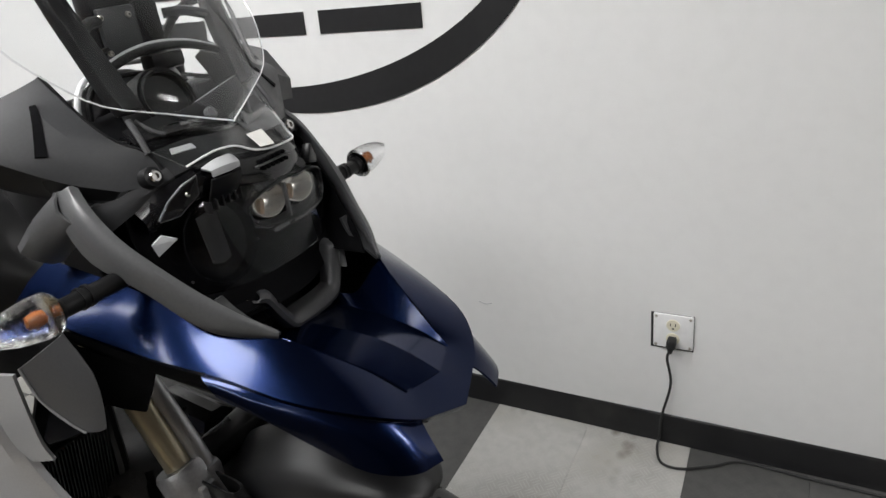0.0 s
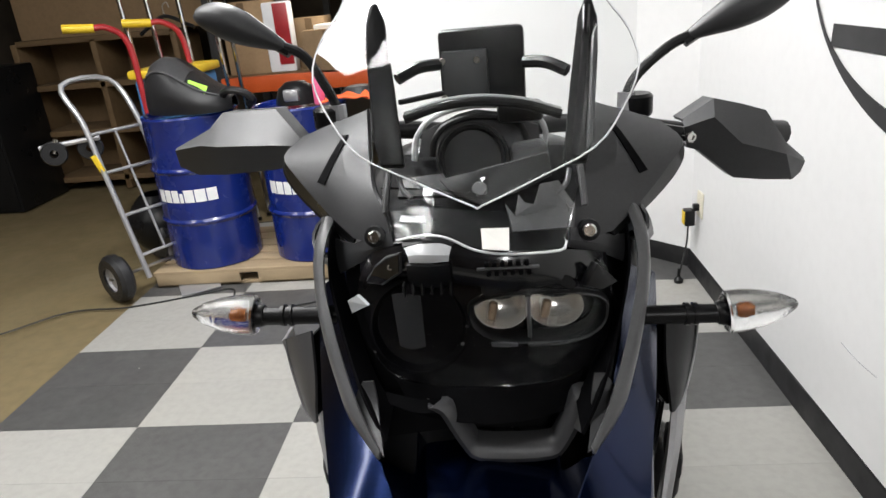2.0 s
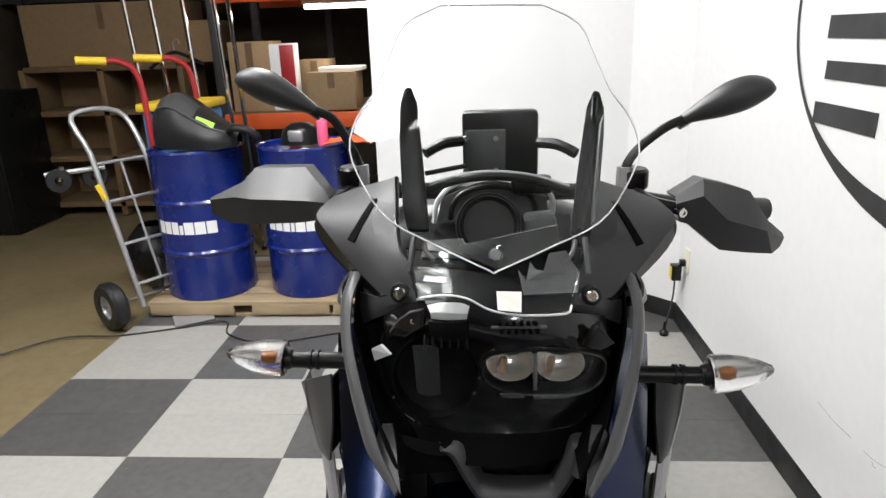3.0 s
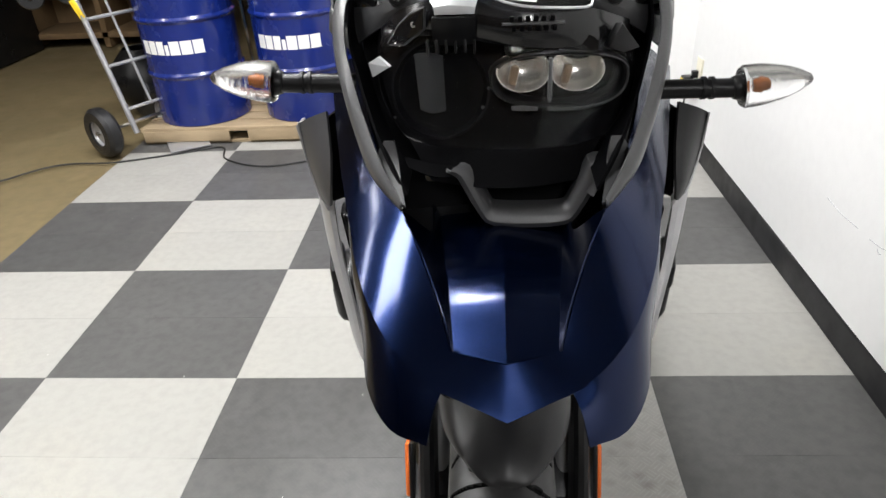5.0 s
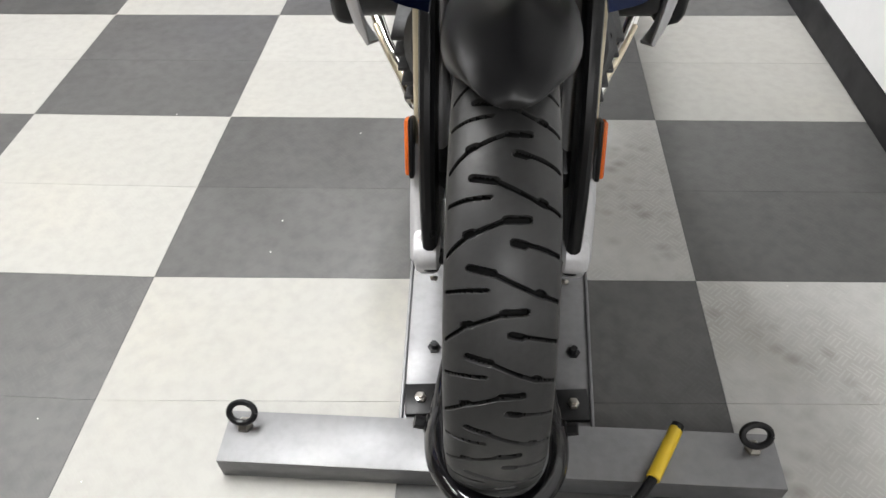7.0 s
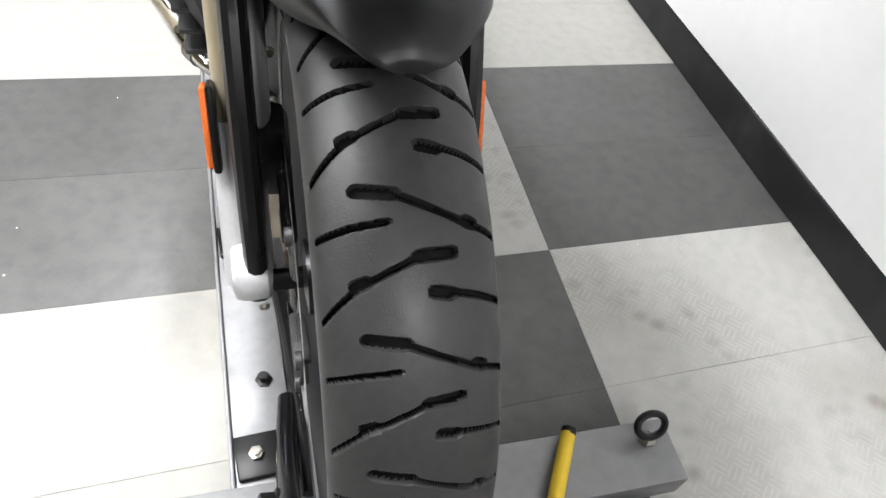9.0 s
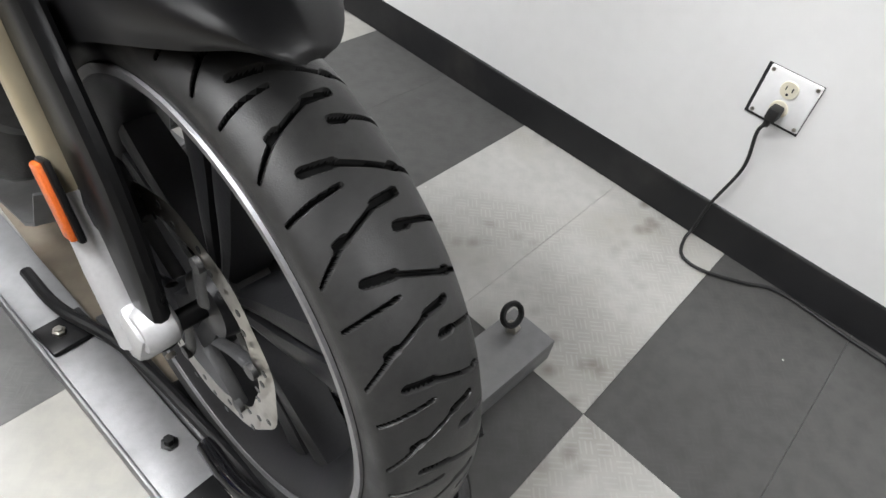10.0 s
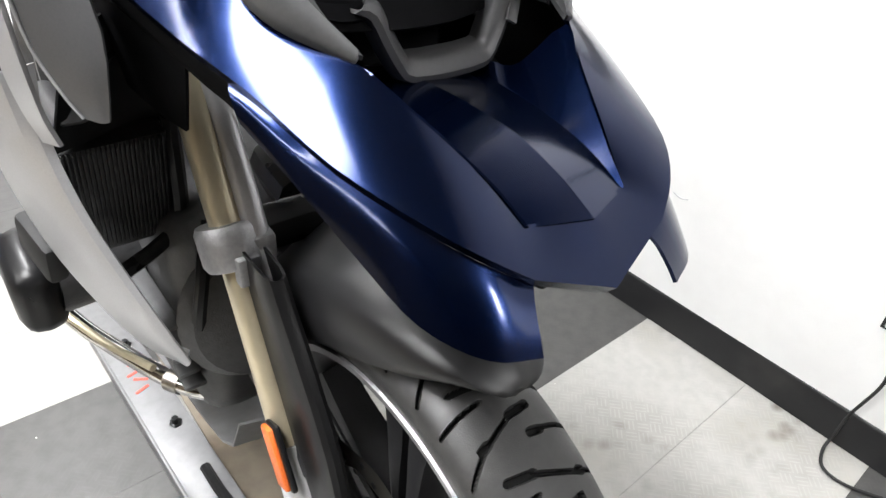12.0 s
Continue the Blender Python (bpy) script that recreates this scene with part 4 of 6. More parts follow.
        part("signal_cup", lathe(prof, V(s * 0.232, yy - 0.006, zz + 0.004), (s, -0.05, 0.12), 20), M_SATBLACK, sig)
        prof = [(0.0, -0.001), (0.0190, -0.001), (0.0220, 0.003), (0.0215, 0.018), (0.018, 0.038), (0.012, 0.055), (0.005, 0.067), (0, 0.070)]
        part("signal_lens", lathe(prof, V(s * 0.232, yy - 0.006, zz + 0.004), (s, -0.05, 0.12), 24), M_LENS, sig, "clear ribbed lens")
        part("bulb", lathe([(0, 0.010), (0.005, 0.010), (0.006, 0.018), (0.004, 0.026), (0, 0.028)], V(s * 0.232, yy - 0.006, zz + 0.004), (s, -0.05, 0.12), 12), M_BULB, sig, "orange bulb")
        part("signal_reflector", lathe([(0.0190, 0.0015), (0.010, 0.0045), (0.0, 0.0055)], V(s * 0.232, yy - 0.006, zz + 0.004), (s, -0.05, 0.12), 20), M_CHROME, sig)
    # centre channel of the beak: a broad floor with a fine crest, between steep walls
    ch = []
    for y, ze, w, zf, wf in ((-0.4085, 0.8955, 0.0475, 0.8935, 0.0450), (-0.385, 0.9130, 0.0540, 0.9035, 0.0475), (-0.355, 0.9320, 0.0660, 0.9105, 0.0505), (-0.325, 0.9495, 0.0790, 0.9140, 0.0535), (-0.292, 0.9690, 0.0955, 0.9150, 0.0580), (-0.268, 0.934, 0.074, 0.915, 0.060), (-0.240, 0.926, 0.072, 0.914, 0.064), (-0.190, 0.926, 0.076, 0.910, 0.068)):
        f = max(0.0, (-0.36 - y) / 0.0475)
        yc = y - 0.0145 * f
        zc = zf + 0.0075 - 0.0080 * f
        ch.append([W(-w, y, ze), W(-wf, y, zf), W(0, yc, zc), W(wf, y, zf), W(w, y, ze)])
    part("beak_channel", skin(ch, 0.0015, 1, 3), M_BLUE, bike, "dark blue centre of the beak", smooth=9)
    under = [[W(-0.15, -0.10, 0.93), W(0, -0.10, 0.93), W(0.15, -0.10, 0.93)], [W(-0.12, -0.28, 0.89), W(0, -0.28, 0.895), W(0.12, -0.28, 0.89)], [W(-0.055, -0.405, 0.870), W(0, -0.425, 0.858), W(0.055, -0.405, 0.870)]]
    part("beak_underside", skin(under, 0.003, 4, 4), M_SATBLACK, bike)


def build_headlight():
    # dark housing bowl
    rows = []
    for z, y, w in ((1.165, -0.185, 0.070), (1.150, -0.205, 0.105), (1.11, -0.205, 0.124), (1.07, -0.205, 0.124), (1.03, -0.215, 0.112), (0.995, -0.235, 0.09), (0.97, -0.25, 0.075)):
        rows.append([V(-w, y + 0.02, z), V(-w * 0.5, y + 0.005, z), V(0, y, z), V(w * 0.5, y + 0.005, z), V(w, y + 0.02, z)])
    h = part("headlight", skin(rows, 0.004), M_SHADE_LINING, bike, "black headlight housing")
    # two lit bowls on one side, a wide dark bowl on the other
    for u in (0.022, 0.074):
        c = W(u, -0.196, 1.068)
        bm = lathe([(0.0265, -0.006), (0.0265, 0.004), (0.0255, 0.004), (0.023, -0.004), (0.015, -0.013), (0, -0.017)], c, (0, -1, 0.22), 32)
        bmesh.ops.scale(bm, vec=(1, 1, 0.76), space=Matrix.Translation(-(c + Vector((0, 0, 0.0265)))), verts=bm.verts)
        p = part("projector", bm, M_PROJ, h, "pale lamp bowl")
        part("lamp_core", box(c + Vector((-0.009, 0.004, 0.001)), (0.009, 0.010, 0.020), 0.004, (0, 12, 0)), M_CORE, p, "brown lamp core")
        o = [c + Vector((0.019 * math.cos(a), -0.008, 0.030 + 0.012 * math.sin(a))) for a in (2 * math.pi * k / 20 for k in range(20))]
        part("lamp_lid", plate(o, 0.006), M_BLACK, p, "black lid over the bowl", smooth=0)
    part("lamp_bridge", box(W(0.048, -0.203, 1.066), (0.004, 0.006, 0.044), 0.0015), M_GREY, h)
    loop = lambda k, y, n=2.6: [W(0.057 + 0.067 * k * math.copysign(abs(math.cos(a)) ** (2 / n), math.cos(a)), y + 0.012 * abs(math.cos(a)) ** 3, 1.0665 + (0.031 * k - 0.004) * math.copysign(abs(math.sin(a)) ** (2 / n), math.sin(a))) for a in (2 * math.pi * k2 / 40 for k2 in range(41))]
    part("lamp_surround", skin([loop(0.84, -0.188), loop(0.90, -0.204), loop(1.0, -0.209), loop(1.04, -0.200)], 0, 1, 2), M_SATBLACK, h, "black oval round the lamps")
    part("lamp_rim", tube(loop(1.0, -0.2095)[-9:] + loop(1.0, -0.2095)[1:8], 0.0012, 6, 1), M_ENGINE, h)
    part("chrome_strip", skin([[W(0.010, -0.210, 1.0425), W(0.022, -0.2115, 1.0435), W(0.036, -0.2115, 1.0415)], [W(0.011, -0.210, 1.0385), W(0.022, -0.2115, 1.0385), W(0.036, -0.2115, 1.0385)]], 0.002, 2, 1), M_CASING, h, "bright strip")
    part("chrome_strip", skin([[W(0.046, -0.2115, 1.041), W(0.064, -0.2115, 1.040), W(0.088, -0.2100, 1.041)], [W(0.046, -0.2115, 1.038), W(0.064, -0.2115, 1.0378), W(0.086, -0.2100, 1.0385)]], 0.002, 2, 1), M_ENGINE, h)
    c = W(-0.060, -0.196, 1.058)
    b = part("reflector_bowl", lathe([(0.050, 0.004), (0.047, 0.004), (0.043, -0.006), (0.030, -0.014), (0, -0.018)], c, (0, -1, 0.18), 40), M_SHADE_LINING, h, "dark reflector bowl")
    part("bowl_panel", skin([[W(-0.084, -0.199, 1.094), W(-0.070, -0.201, 1.096), W(-0.056, -0.199, 1.092)], [W(-0.081, -0.203, 1.040), W(-0.069, -0.205, 1.036), W(-0.055, -0.203, 1.038)]], 0.002, 2, 3), M_DULL, b, "smoked grey panel")
    for k in range(6):
        part("rib", box(W(-0.070 + 0.009 * k, -0.206, 1.102 + 0.002 * math.sin(k * 0.6)), (0.0022, 0.012, 0.013), 0.0008), M_SATBLACK, b)
    for q in ((-0.012, -0.21, 1.062), (-0.018, -0.21, 1.043), (-0.108, -0.195, 1.03)):
        part("stud", lathe([(0, 0), (0.0018, 0), (0.0012, 0.002), (0, 0.002)], W(*q), (0, -1, 0.2), 8), M_ENGINE, h)
    # clear cover
    cov = []
    for z, y, w in ((1.150, -0.232, 0.088), (1.125, -0.248, 0.112), (1.09, -0.256, 0.122), (1.05, -0.258, 0.118), (1.015, -0.256, 0.100)):
        cov.append([V(-w, y + 0.035, z), V(-w * 0.75, y + 0.012, z), V(-w * 0.3, y, z), V(w * 0.3, y, z), V(w * 0.75, y + 0.012, z), V(w, y + 0.035, z)])
    part("headlight_cover", skin(cov, 0.003), M_TINT, h, "clear glossy headlight cover").visible_shadow = False
    # brow above, with the daytime lamp, vents and a raised boss
    top = [(-0.122, -0.150, 1.116), (-0.098, -0.174, 1.132), (-0.072, -0.190, 1.142), (-0.042, -0.198, 1.150), (-0.007, -0.204, 1.143), (0.035, -0.208, 1.137), (0.083, -0.197, 1.132), (0.128, -0.160, 1.112)]
    mid = [(-0.120, -0.166, 1.100), (-0.098, -0.182, 1.118), (-0.072, -0.197, 1.126), (-0.042, -0.207, 1.130), (-0.007, -0.212, 1.124), (0.035, -0.215, 1.120), (0.083, -0.204, 1.112), (0.130, -0.170, 1.088)]
    low = [(-0.118, -0.163, 1.084), (-0.098, -0.180, 1.104), (-0.074, -0.192, 1.110), (-0.043, -0.202, 1.111), (-0.007, -0.208, 1.104), (0.035, -0.212, 1.100), (0.084, -0.200, 1.093), (0.132, -0.168, 1.066)]
    br = part("brow", skin([[W(*q) for q in r] for r in (top, mid, low)], 0.004, 3, 3), M_BLACK, bike, "black brow above the headlight")
    part("daytime_lamp", skin([[W(-0.066, -0.206, 1.145), W(-0.054, -0.211, 1.150), W(-0.042, -0.213, 1.151), (W(-0.030, -0.212, 1.150)), W(-0.021, -0.209, 1.145)],
                               [W(-0.062, -0.216, 1.141), W(-0.052, -0.220, 1.143), W(-0.041, -0.222, 1.143), W(-0.031, -0.221, 1.142), W(-0.023, -0.218, 1.140)],
                               [W(-0.061, -0.216, 1.134), W(-0.052, -0.220, 1.135), W(-0.042, -0.222, 1.135), W(-0.032, -0.221, 1.135), W(-0.024, -0.218, 1.134)]], 0.004, 2, 2), M_DRL, br, "pale frosted daytime lamp")
    part("lamp_hood", skin([[W(-0.067, -0.205, 1.146), W(-0.042, -0.2125, 1.1525), W(-0.020, -0.208, 1.146)], [W(-0.070, -0.196, 1.150), W(-0.042, -0.200, 1.158), W(-0.016, -0.198, 1.150)]], 0.003, 3, 1), M_SATBLACK, br)
    part("lamp_cowl", skin([[W(-0.063, -0.214, 1.1325), W(-0.042, -0.220, 1.133), W(-0.024, -0.216, 1.1325)], [W(-0.064, -0.208, 1.118), W(-0.043, -0.214, 1.117), W(-0.024, -0.210, 1.118)], [W(-0.063, -0.200, 1.106), W(-0.043, -0.205, 1.105), W(-0.025, -0.201, 1.106)]], 0.003, 3, 2), M_SATBLACK, br)
    for k in range(6):
        for r in range(2):
            part("vent", box(W(0.010 + 0.0075 * k + 0.002 * r, -0.214 - 0.0012 * r, 1.1275 - 0.0085 * r), (0.0042, 0.006, 0.0048), 0.001), M_SHADE_LINING, br, smooth=0)
    part("vent_shelf", box(W(0.030, -0.2135, 1.1232), (0.058, 0.006, 0.0022), 0.001), M_GREY, br)
    boss = [W(0.097, -0.192, 1.094), W(0.109, -0.190, 1.117), W(0.131, -0.176, 1.090), W(0.114, -0.190, 1.089)]
    part("boss", plate(boss, 0.012, 0.002), M_SATBLACK, br)
    part("boss_screw", bolt(W(0.110, -0.1945, 1.101), (0, -1, 0.3), 0.0038, 0.003), M_STEEL, br)
    eye = [(-0.110, -0.176, 1.100), (-0.099, -0.184, 1.118), (-0.085, -0.193, 1.131), (-0.071, -0.201, 1.138), (-0.073, -0.199, 1.119), (-0.094, -0.188, 1.102)]
    part("side_marker", tube([W(*q) for q in eye + eye[:1]], 0.0021, 6, 1), M_CASING, br, "grey marker frame")
    part("marker_panel", plate([W(*q) for q in eye], 0.003), M_BLACK, br, smooth=0)
    part("marker_screw", bolt(W(-0.083, -0.196, 1.122), (0, -1, 0.3), 0.003, 0.002), M_STEEL, br)
    part("marker_glass", plate([W(-0.131, -0.180, 1.083), W(-0.120, -0.184, 1.090), W(-0.108, -0.192, 1.082), W(-0.128, -0.181, 1.069)], 0.004), M_DRL, br, "pale marker")
    # mouth below the headlight, its shade put into a black sheet, and the U-shaped lip
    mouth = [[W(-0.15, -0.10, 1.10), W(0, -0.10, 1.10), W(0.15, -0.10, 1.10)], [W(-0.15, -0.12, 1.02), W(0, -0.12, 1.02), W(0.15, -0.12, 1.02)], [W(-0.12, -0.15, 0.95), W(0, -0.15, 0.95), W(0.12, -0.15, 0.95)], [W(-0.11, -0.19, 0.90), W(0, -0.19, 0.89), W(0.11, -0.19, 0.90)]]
    part("mouth", skin(mouth, 0.003), M_SHADE_LINING, bike, "black sheet for the shaded opening under the headlight")
    lip0 = [(-0.043, -0.216, 0.982), (-0.034, -0.218, 0.981), (-0.026, -0.220, 0.966), (-0.014, -0.223, 0.943), (-0.006, -0.225, 0.937), (0.030, -0.226, 0.936), (0.062, -0.225, 0.937), (0.071, -0.223, 0.943), (0.084, -0.219, 0.968), (0.090, -0.217, 0.984), (0.100, -0.216, 0.986)]
    wide = [(0.012, 0.0), (0.009, -0.006), (0.008, -0.008), (0.006, -0.010), (0.002, -0.013), (0.0, -0.014), (-0.002, -0.013), (-0.006, -0.010), (-0.008, -0.008), (-0.009, -0.006), (-0.012, 0.0)]
    lip = [[W(u, y + 0.014, z + 0.001) for u, y, z in lip0], [W(u, y, z) for u, y, z in lip0]]
    for f, dy in ((0.5, -0.007), (1.0, -0.008), (1.25, 0.006)):
        lip.append([W(u - f * a, y + dy, z + f * b) for (u, y, z), (a, b) in zip(lip0, wide)])
    part("mouth_lip", skin(lip, 0.003, 2, 2), M_LIP, bike, "grey U-shaped lip")
    part("lip_wing", skin([[W(-0.100, -0.214, 0.994), W(-0.070, -0.216, 0.986), W(-0.043, -0.216, 0.983)], [W(-0.096, -0.222, 0.985), W(-0.070, -0.226, 0.976), W(-0.044, -0.224, 0.974)]], 0.003, 3, 1), M_SHADE_LINING, bike)
    part("lip_strut", skin([[W(0.099, -0.222, 0.984), W(0.106, -0.225, 0.980)], [W(0.086, -0.232, 0.958), W(0.093, -0.236, 0.954)]], 0.004, 1, 1), M_GREY, bike)
    part("lip_shelf", skin([[W(0.100, -0.216, 0.986), W(0.118, -0.220, 0.990)], [W(0.104, -0.232, 0.972), W(0.112, -0.240, 0.978)]], 0.003, 1, 1), M_MATTE, bike)
    # added block in place of the gold fork tube glimpsed through the opening
    part("gold_bolt", box(W(-0.072, -0.190, 0.968), (0.020, 0.012, 0.026), 0.004), M_GOLD, bike, "pale gold block standing in for the fork tube")


def build_screen():
    rows = []
    for z, yc, w, ye in ((1.192, -0.238, 0.004, -0.238), (1.212, -0.232, 0.058, -0.215), (1.232, -0.222, 0.108, -0.190), (1.262, -0.205, 0.136, -0.165), (1.300, -0.180, 0.156, -0.135),
                         (1.335, -0.152, 0.150, -0.110), (1.366, -0.126, 0.130, -0.090), (1.40, -0.094, 0.118, -0.060), (1.44, -0.055, 0.100, -0.035), (1.462, -0.035, 0.06, -0.022)):
        zz = lambda f: z
        rows.append([V(k * w, yc + (ye - yc) * abs(k) ** 1.8, z) for k in (-1, -0.8, -0.55, -0.25, 0, 0.25, 0.55, 0.8, 1)])
    ws = part("windscreen", skin(rows, 0.003, 2, 3), M_CLEAR, bike, "clear adjustable windscreen")
    ws.visible_shadow = False
    edge = [r[0] for r in rows][::-1] + [r[-1] for r in rows]
    part("screen_edge", tube(edge, 0.0009, 6, 3), M_EDGE_GLINT, ws, "polished edge with its glint painted pale")
    # lower clear deflector
    low = [[(-0.074, -0.195, 1.149), (-0.047, -0.210, 1.158), (-0.024, -0.217, 1.157), (-0.004, -0.220, 1.147), (0.011, -0.220, 1.142), (0.034, -0.218, 1.138), (0.079, -0.205, 1.134), (0.086, -0.195, 1.139)],
           [(-0.087, -0.165, 1.169), (-0.051, -0.184, 1.177), (-0.024, -0.191, 1.177), (-0.003, -0.194, 1.170), (0.012, -0.194, 1.165), (0.039, -0.191, 1.164), (0.085, -0.177, 1.164), (0.099, -0.160, 1.168)],
           [(-0.095, -0.130, 1.184), (-0.053, -0.150, 1.186), (-0.024, -0.160, 1.185), (-0.003, -0.165, 1.184), (0.012, -0.165, 1.180), (0.041, -0.157, 1.181), (0.089, -0.140, 1.184), (0.109, -0.125, 1.187)]]
    low = [[W(*q) for q in r] for r in low]
    d = part("deflector", skin(low, 0.003, 2, 2), M_SHEET, bike, "clear lower deflector")
    d.visible_shadow = False
    part("deflector_edge", tube(low[0], 0.0013, 6, 3), M_EDGE_GLINT, d, "polished edge with its glint painted pale")
    # white sheet that paints a lamp's reflection on the deflector
    part("sticker", plate([W(0.007, -0.206, 1.1600), W(0.033, -0.204, 1.1585), W(0.032, -0.2205, 1.1425), W(0.008, -0.2230, 1.1460)], 0.0006), M_PAPER, d, "small white patch painted for a lamp reflection", smooth=0)
    shelf = [[W(u, y + 0.010, z - 0.006) for u, y, z in ((-0.080, -0.190, 1.146), (-0.040, -0.205, 1.152), (0.0, -0.208, 1.142), (0.040, -0.206, 1.136), (0.088, -0.190, 1.134))],
             [W(u, y, z) for u, y, z in ((-0.090, -0.140, 1.160), (-0.040, -0.155, 1.166), (0.0, -0.158, 1.162), (0.040, -0.155, 1.158), (0.100, -0.135, 1.156))]]
    part("screen_shelf", skin(shelf, 0.003, 3, 1), M_SATBLACK, bike, "black shelf behind the deflector")
    part("shelf_strip", skin([[W(-0.070, -0.172, 1.166), W(-0.048, -0.180, 1.166)], [W(-0.072, -0.176, 1.161), W(-0.046, -0.184, 1.161)]], 0.002, 1, 1), M_SILVER, bike, "bright strip")
    for s in (-1, 1):
        o = [(0.0675, -0.130, 1.202), (0.0915, -0.130, 1.203), (0.0970, -0.122, 1.225), (0.1015, -0.085, 1.305), (0.1010, -0.070, 1.335), (0.0960, -0.062, 1.352), (0.0890, -0.060, 1.354), (0.0815, -0.068, 1.336), (0.0745, -0.095, 1.272)]
        f = (lambda q: W(-q[0], q[1], q[2])) if s < 0 else (lambda q: W(q[0] + 0.022 + 0.07 * (q[2] - 1.20), q[1], q[2] - 0.004))
        p = part("screen_post", plate([f(q) for q in o], 0.018, 0.003), M_SATBLACK, bike, "black windscreen post")
        part("post_rail", plate([f(q) for q in ((0.0935, -0.1305, 1.222), (0.0885, -0.132, 1.215), (0.0935, -0.092, 1.318), (0.0985, -0.080, 1.328))], 0.004, 0.001), M_CASING, p, "grey slide rail")
        part("post_ridge", tube([f(q) for q in ((0.078, -0.136, 1.210), (0.086, -0.100, 1.285), (0.0905, -0.068, 1.345))], 0.004, 8, 3), M_BLACK, p)
        part("post_link", tube([f(q) for q in ((0.084, -0.138, 1.200), (0.086, -0.150, 1.184), (0.088, -0.160, 1.166))], 0.0035, 8, 3), M_CASING, p, "bright link")
        part("post_link", tube([f(q) for q in ((0.074, -0.135, 1.196), (0.070, -0.150, 1.186), (0.060, -0.158, 1.178))], 0.0028, 8, 3), M_CASING, p)
        part("post_arm", tube([f(q) for q in ((0.072, -0.088, 1.285), (0.060, -0.080, 1.2905), (0.048, -0.072, 1.294), (0.030, -0.060, 1.294))], 0.0062, 8, 4), M_SATBLACK, p)
    bar = [W(-0.067, -0.100, 1.246), W(-0.031, -0.100, 1.256), W(0.008, -0.100, 1.259), W(0.053, -0.100, 1.253), W(0.092, -0.100, 1.240)]
    part("cross_bar", tube(bar, 0.0048, 10), M_SATBLACK, bike, "black cross bar")
    part("bar_trim", tube([q + Vector((0, 0.002, 0.005)) for q in bar], 0.0022, 8), M_SILVER, bike, "bright trim along the bar")
    part("thin_bar", tube([W(-0.072, -0.090, 1.262), W(-0.028, -0.060, 1.264)], 0.003, 8), M_SATBLACK, bike)
    d = part("dash_mount", join(box(V(0.009, -0.085, 1.301), (0.090, 0.03, 0.080), 0.005), box(V(0.045, -0.09, 1.252), (0.05, 0.026, 0.022), 0.006)), M_SATBLACK, bike, "black device mount")
    part("mount_plate", box(V(-0.008, -0.103, 1.292), (0.048, 0.008, 0.056), 0.002), M_MATTE, d)
    for du, dz in ((-0.024, 0.018), (0.010, 0.018), (-0.024, -0.020), (0.010, -0.020)):
        part("mount_screw", bolt(V(-0.006 + du, -0.107, 1.292 + dz), (0, -1, 0), 0.0035, 0.003), M_STEEL, d)
    # instrument pod seen from ahead
    c = W(0.0, -0.092, 1.198)
    g = part("instrument_pod", lathe([(0.0, 0.004), (0.030, 0.004), (0.033, 0.010), (0.0375, 0.012), (0.0395, 0.0), (0.039, -0.03), (0, -0.035)], c, (0, -0.93, 0.36), 36), M_DULL, bike, "round black instrument pod")
    part("pod_hood", lathe([(0.031, 0.014), (0.0335, 0.016), (0.035, 0.010), (0.032, 0.008)], c, (0, -0.93, 0.36), 36, closed=True), M_SATBLACK, g)
    part("pod_wing", box(W(0.060, -0.080, 1.192), (0.040, 0.04, 0.034), 0.008, (0, -6, 0)), M_MATTE, g)
    part("pod_shelf", skin([[W(-0.075, -0.11, 1.185), W(-0.045, -0.115, 1.190), W(-0.030, -0.120, 1.192)], [W(-0.078, -0.13, 1.172), W(-0.045, -0.14, 1.174), W(-0.020, -0.145, 1.174)]], 0.004, 2, 2), M_SATBLACK, g)
    fp = [W(-0.033, -0.140, 1.190), W(0.004, -0.142, 1.197), W(0.075, -0.136, 1.210), W(0.078, -0.146, 1.190), W(0.040, -0.158, 1.176), W(0.008, -0.168, 1.170), W(-0.020, -0.155, 1.178)]
    fr = part("front_plate", plate(fp, 0.003, 0.001), M_SATBLACK, g, "dark plate under the pod")
    part("plate_edge", tube([fp[1], fp[2]], 0.0011, 6, 1), M_EDGE_GLINT, fr)
    part("round_button", lathe([(0, 0.004), (0.006, 0.004), (0.0075, 0.002), (0.0075, -0.004), (0, -0.004)], W(0.007, -0.158, 1.1835), (0, -0.9, 0.45), 20), M_GREY, fr)
    rim = [W(-0.070, -0.030, 1.186), W(-0.064, -0.030, 1.214), W(-0.042, -0.025, 1.234), W(0.002, -0.020, 1.242), W(0.059, -0.025, 1.235), W(0.080, -0.030, 1.214), W(0.078, -0.030, 1.188)]
    part("cluster_rim", tube(rim, 0.0036, 8, 5), M_PALE, g, "pale rim of the instruments")
    part("cluster_rim", tube([W(0.004 + (q.x - BX - 0.004) * 0.72, q.y + 0.01, 1.19 + (q.z - 1.19) * 0.72) for q in rim], 0.004, 8, 5), M_SATBLACK, g)
    part("cluster_panel", skin([[W(-0.066, -0.018, 1.186), W(0.004, -0.014, 1.190), W(0.076, -0.018, 1.186)], [W(-0.060, -0.016, 1.214), W(0.004, -0.010, 1.236), W(0.074, -0.016, 1.214)]], 0.003, 3, 2), M_CASING, g, "grey instrument back")
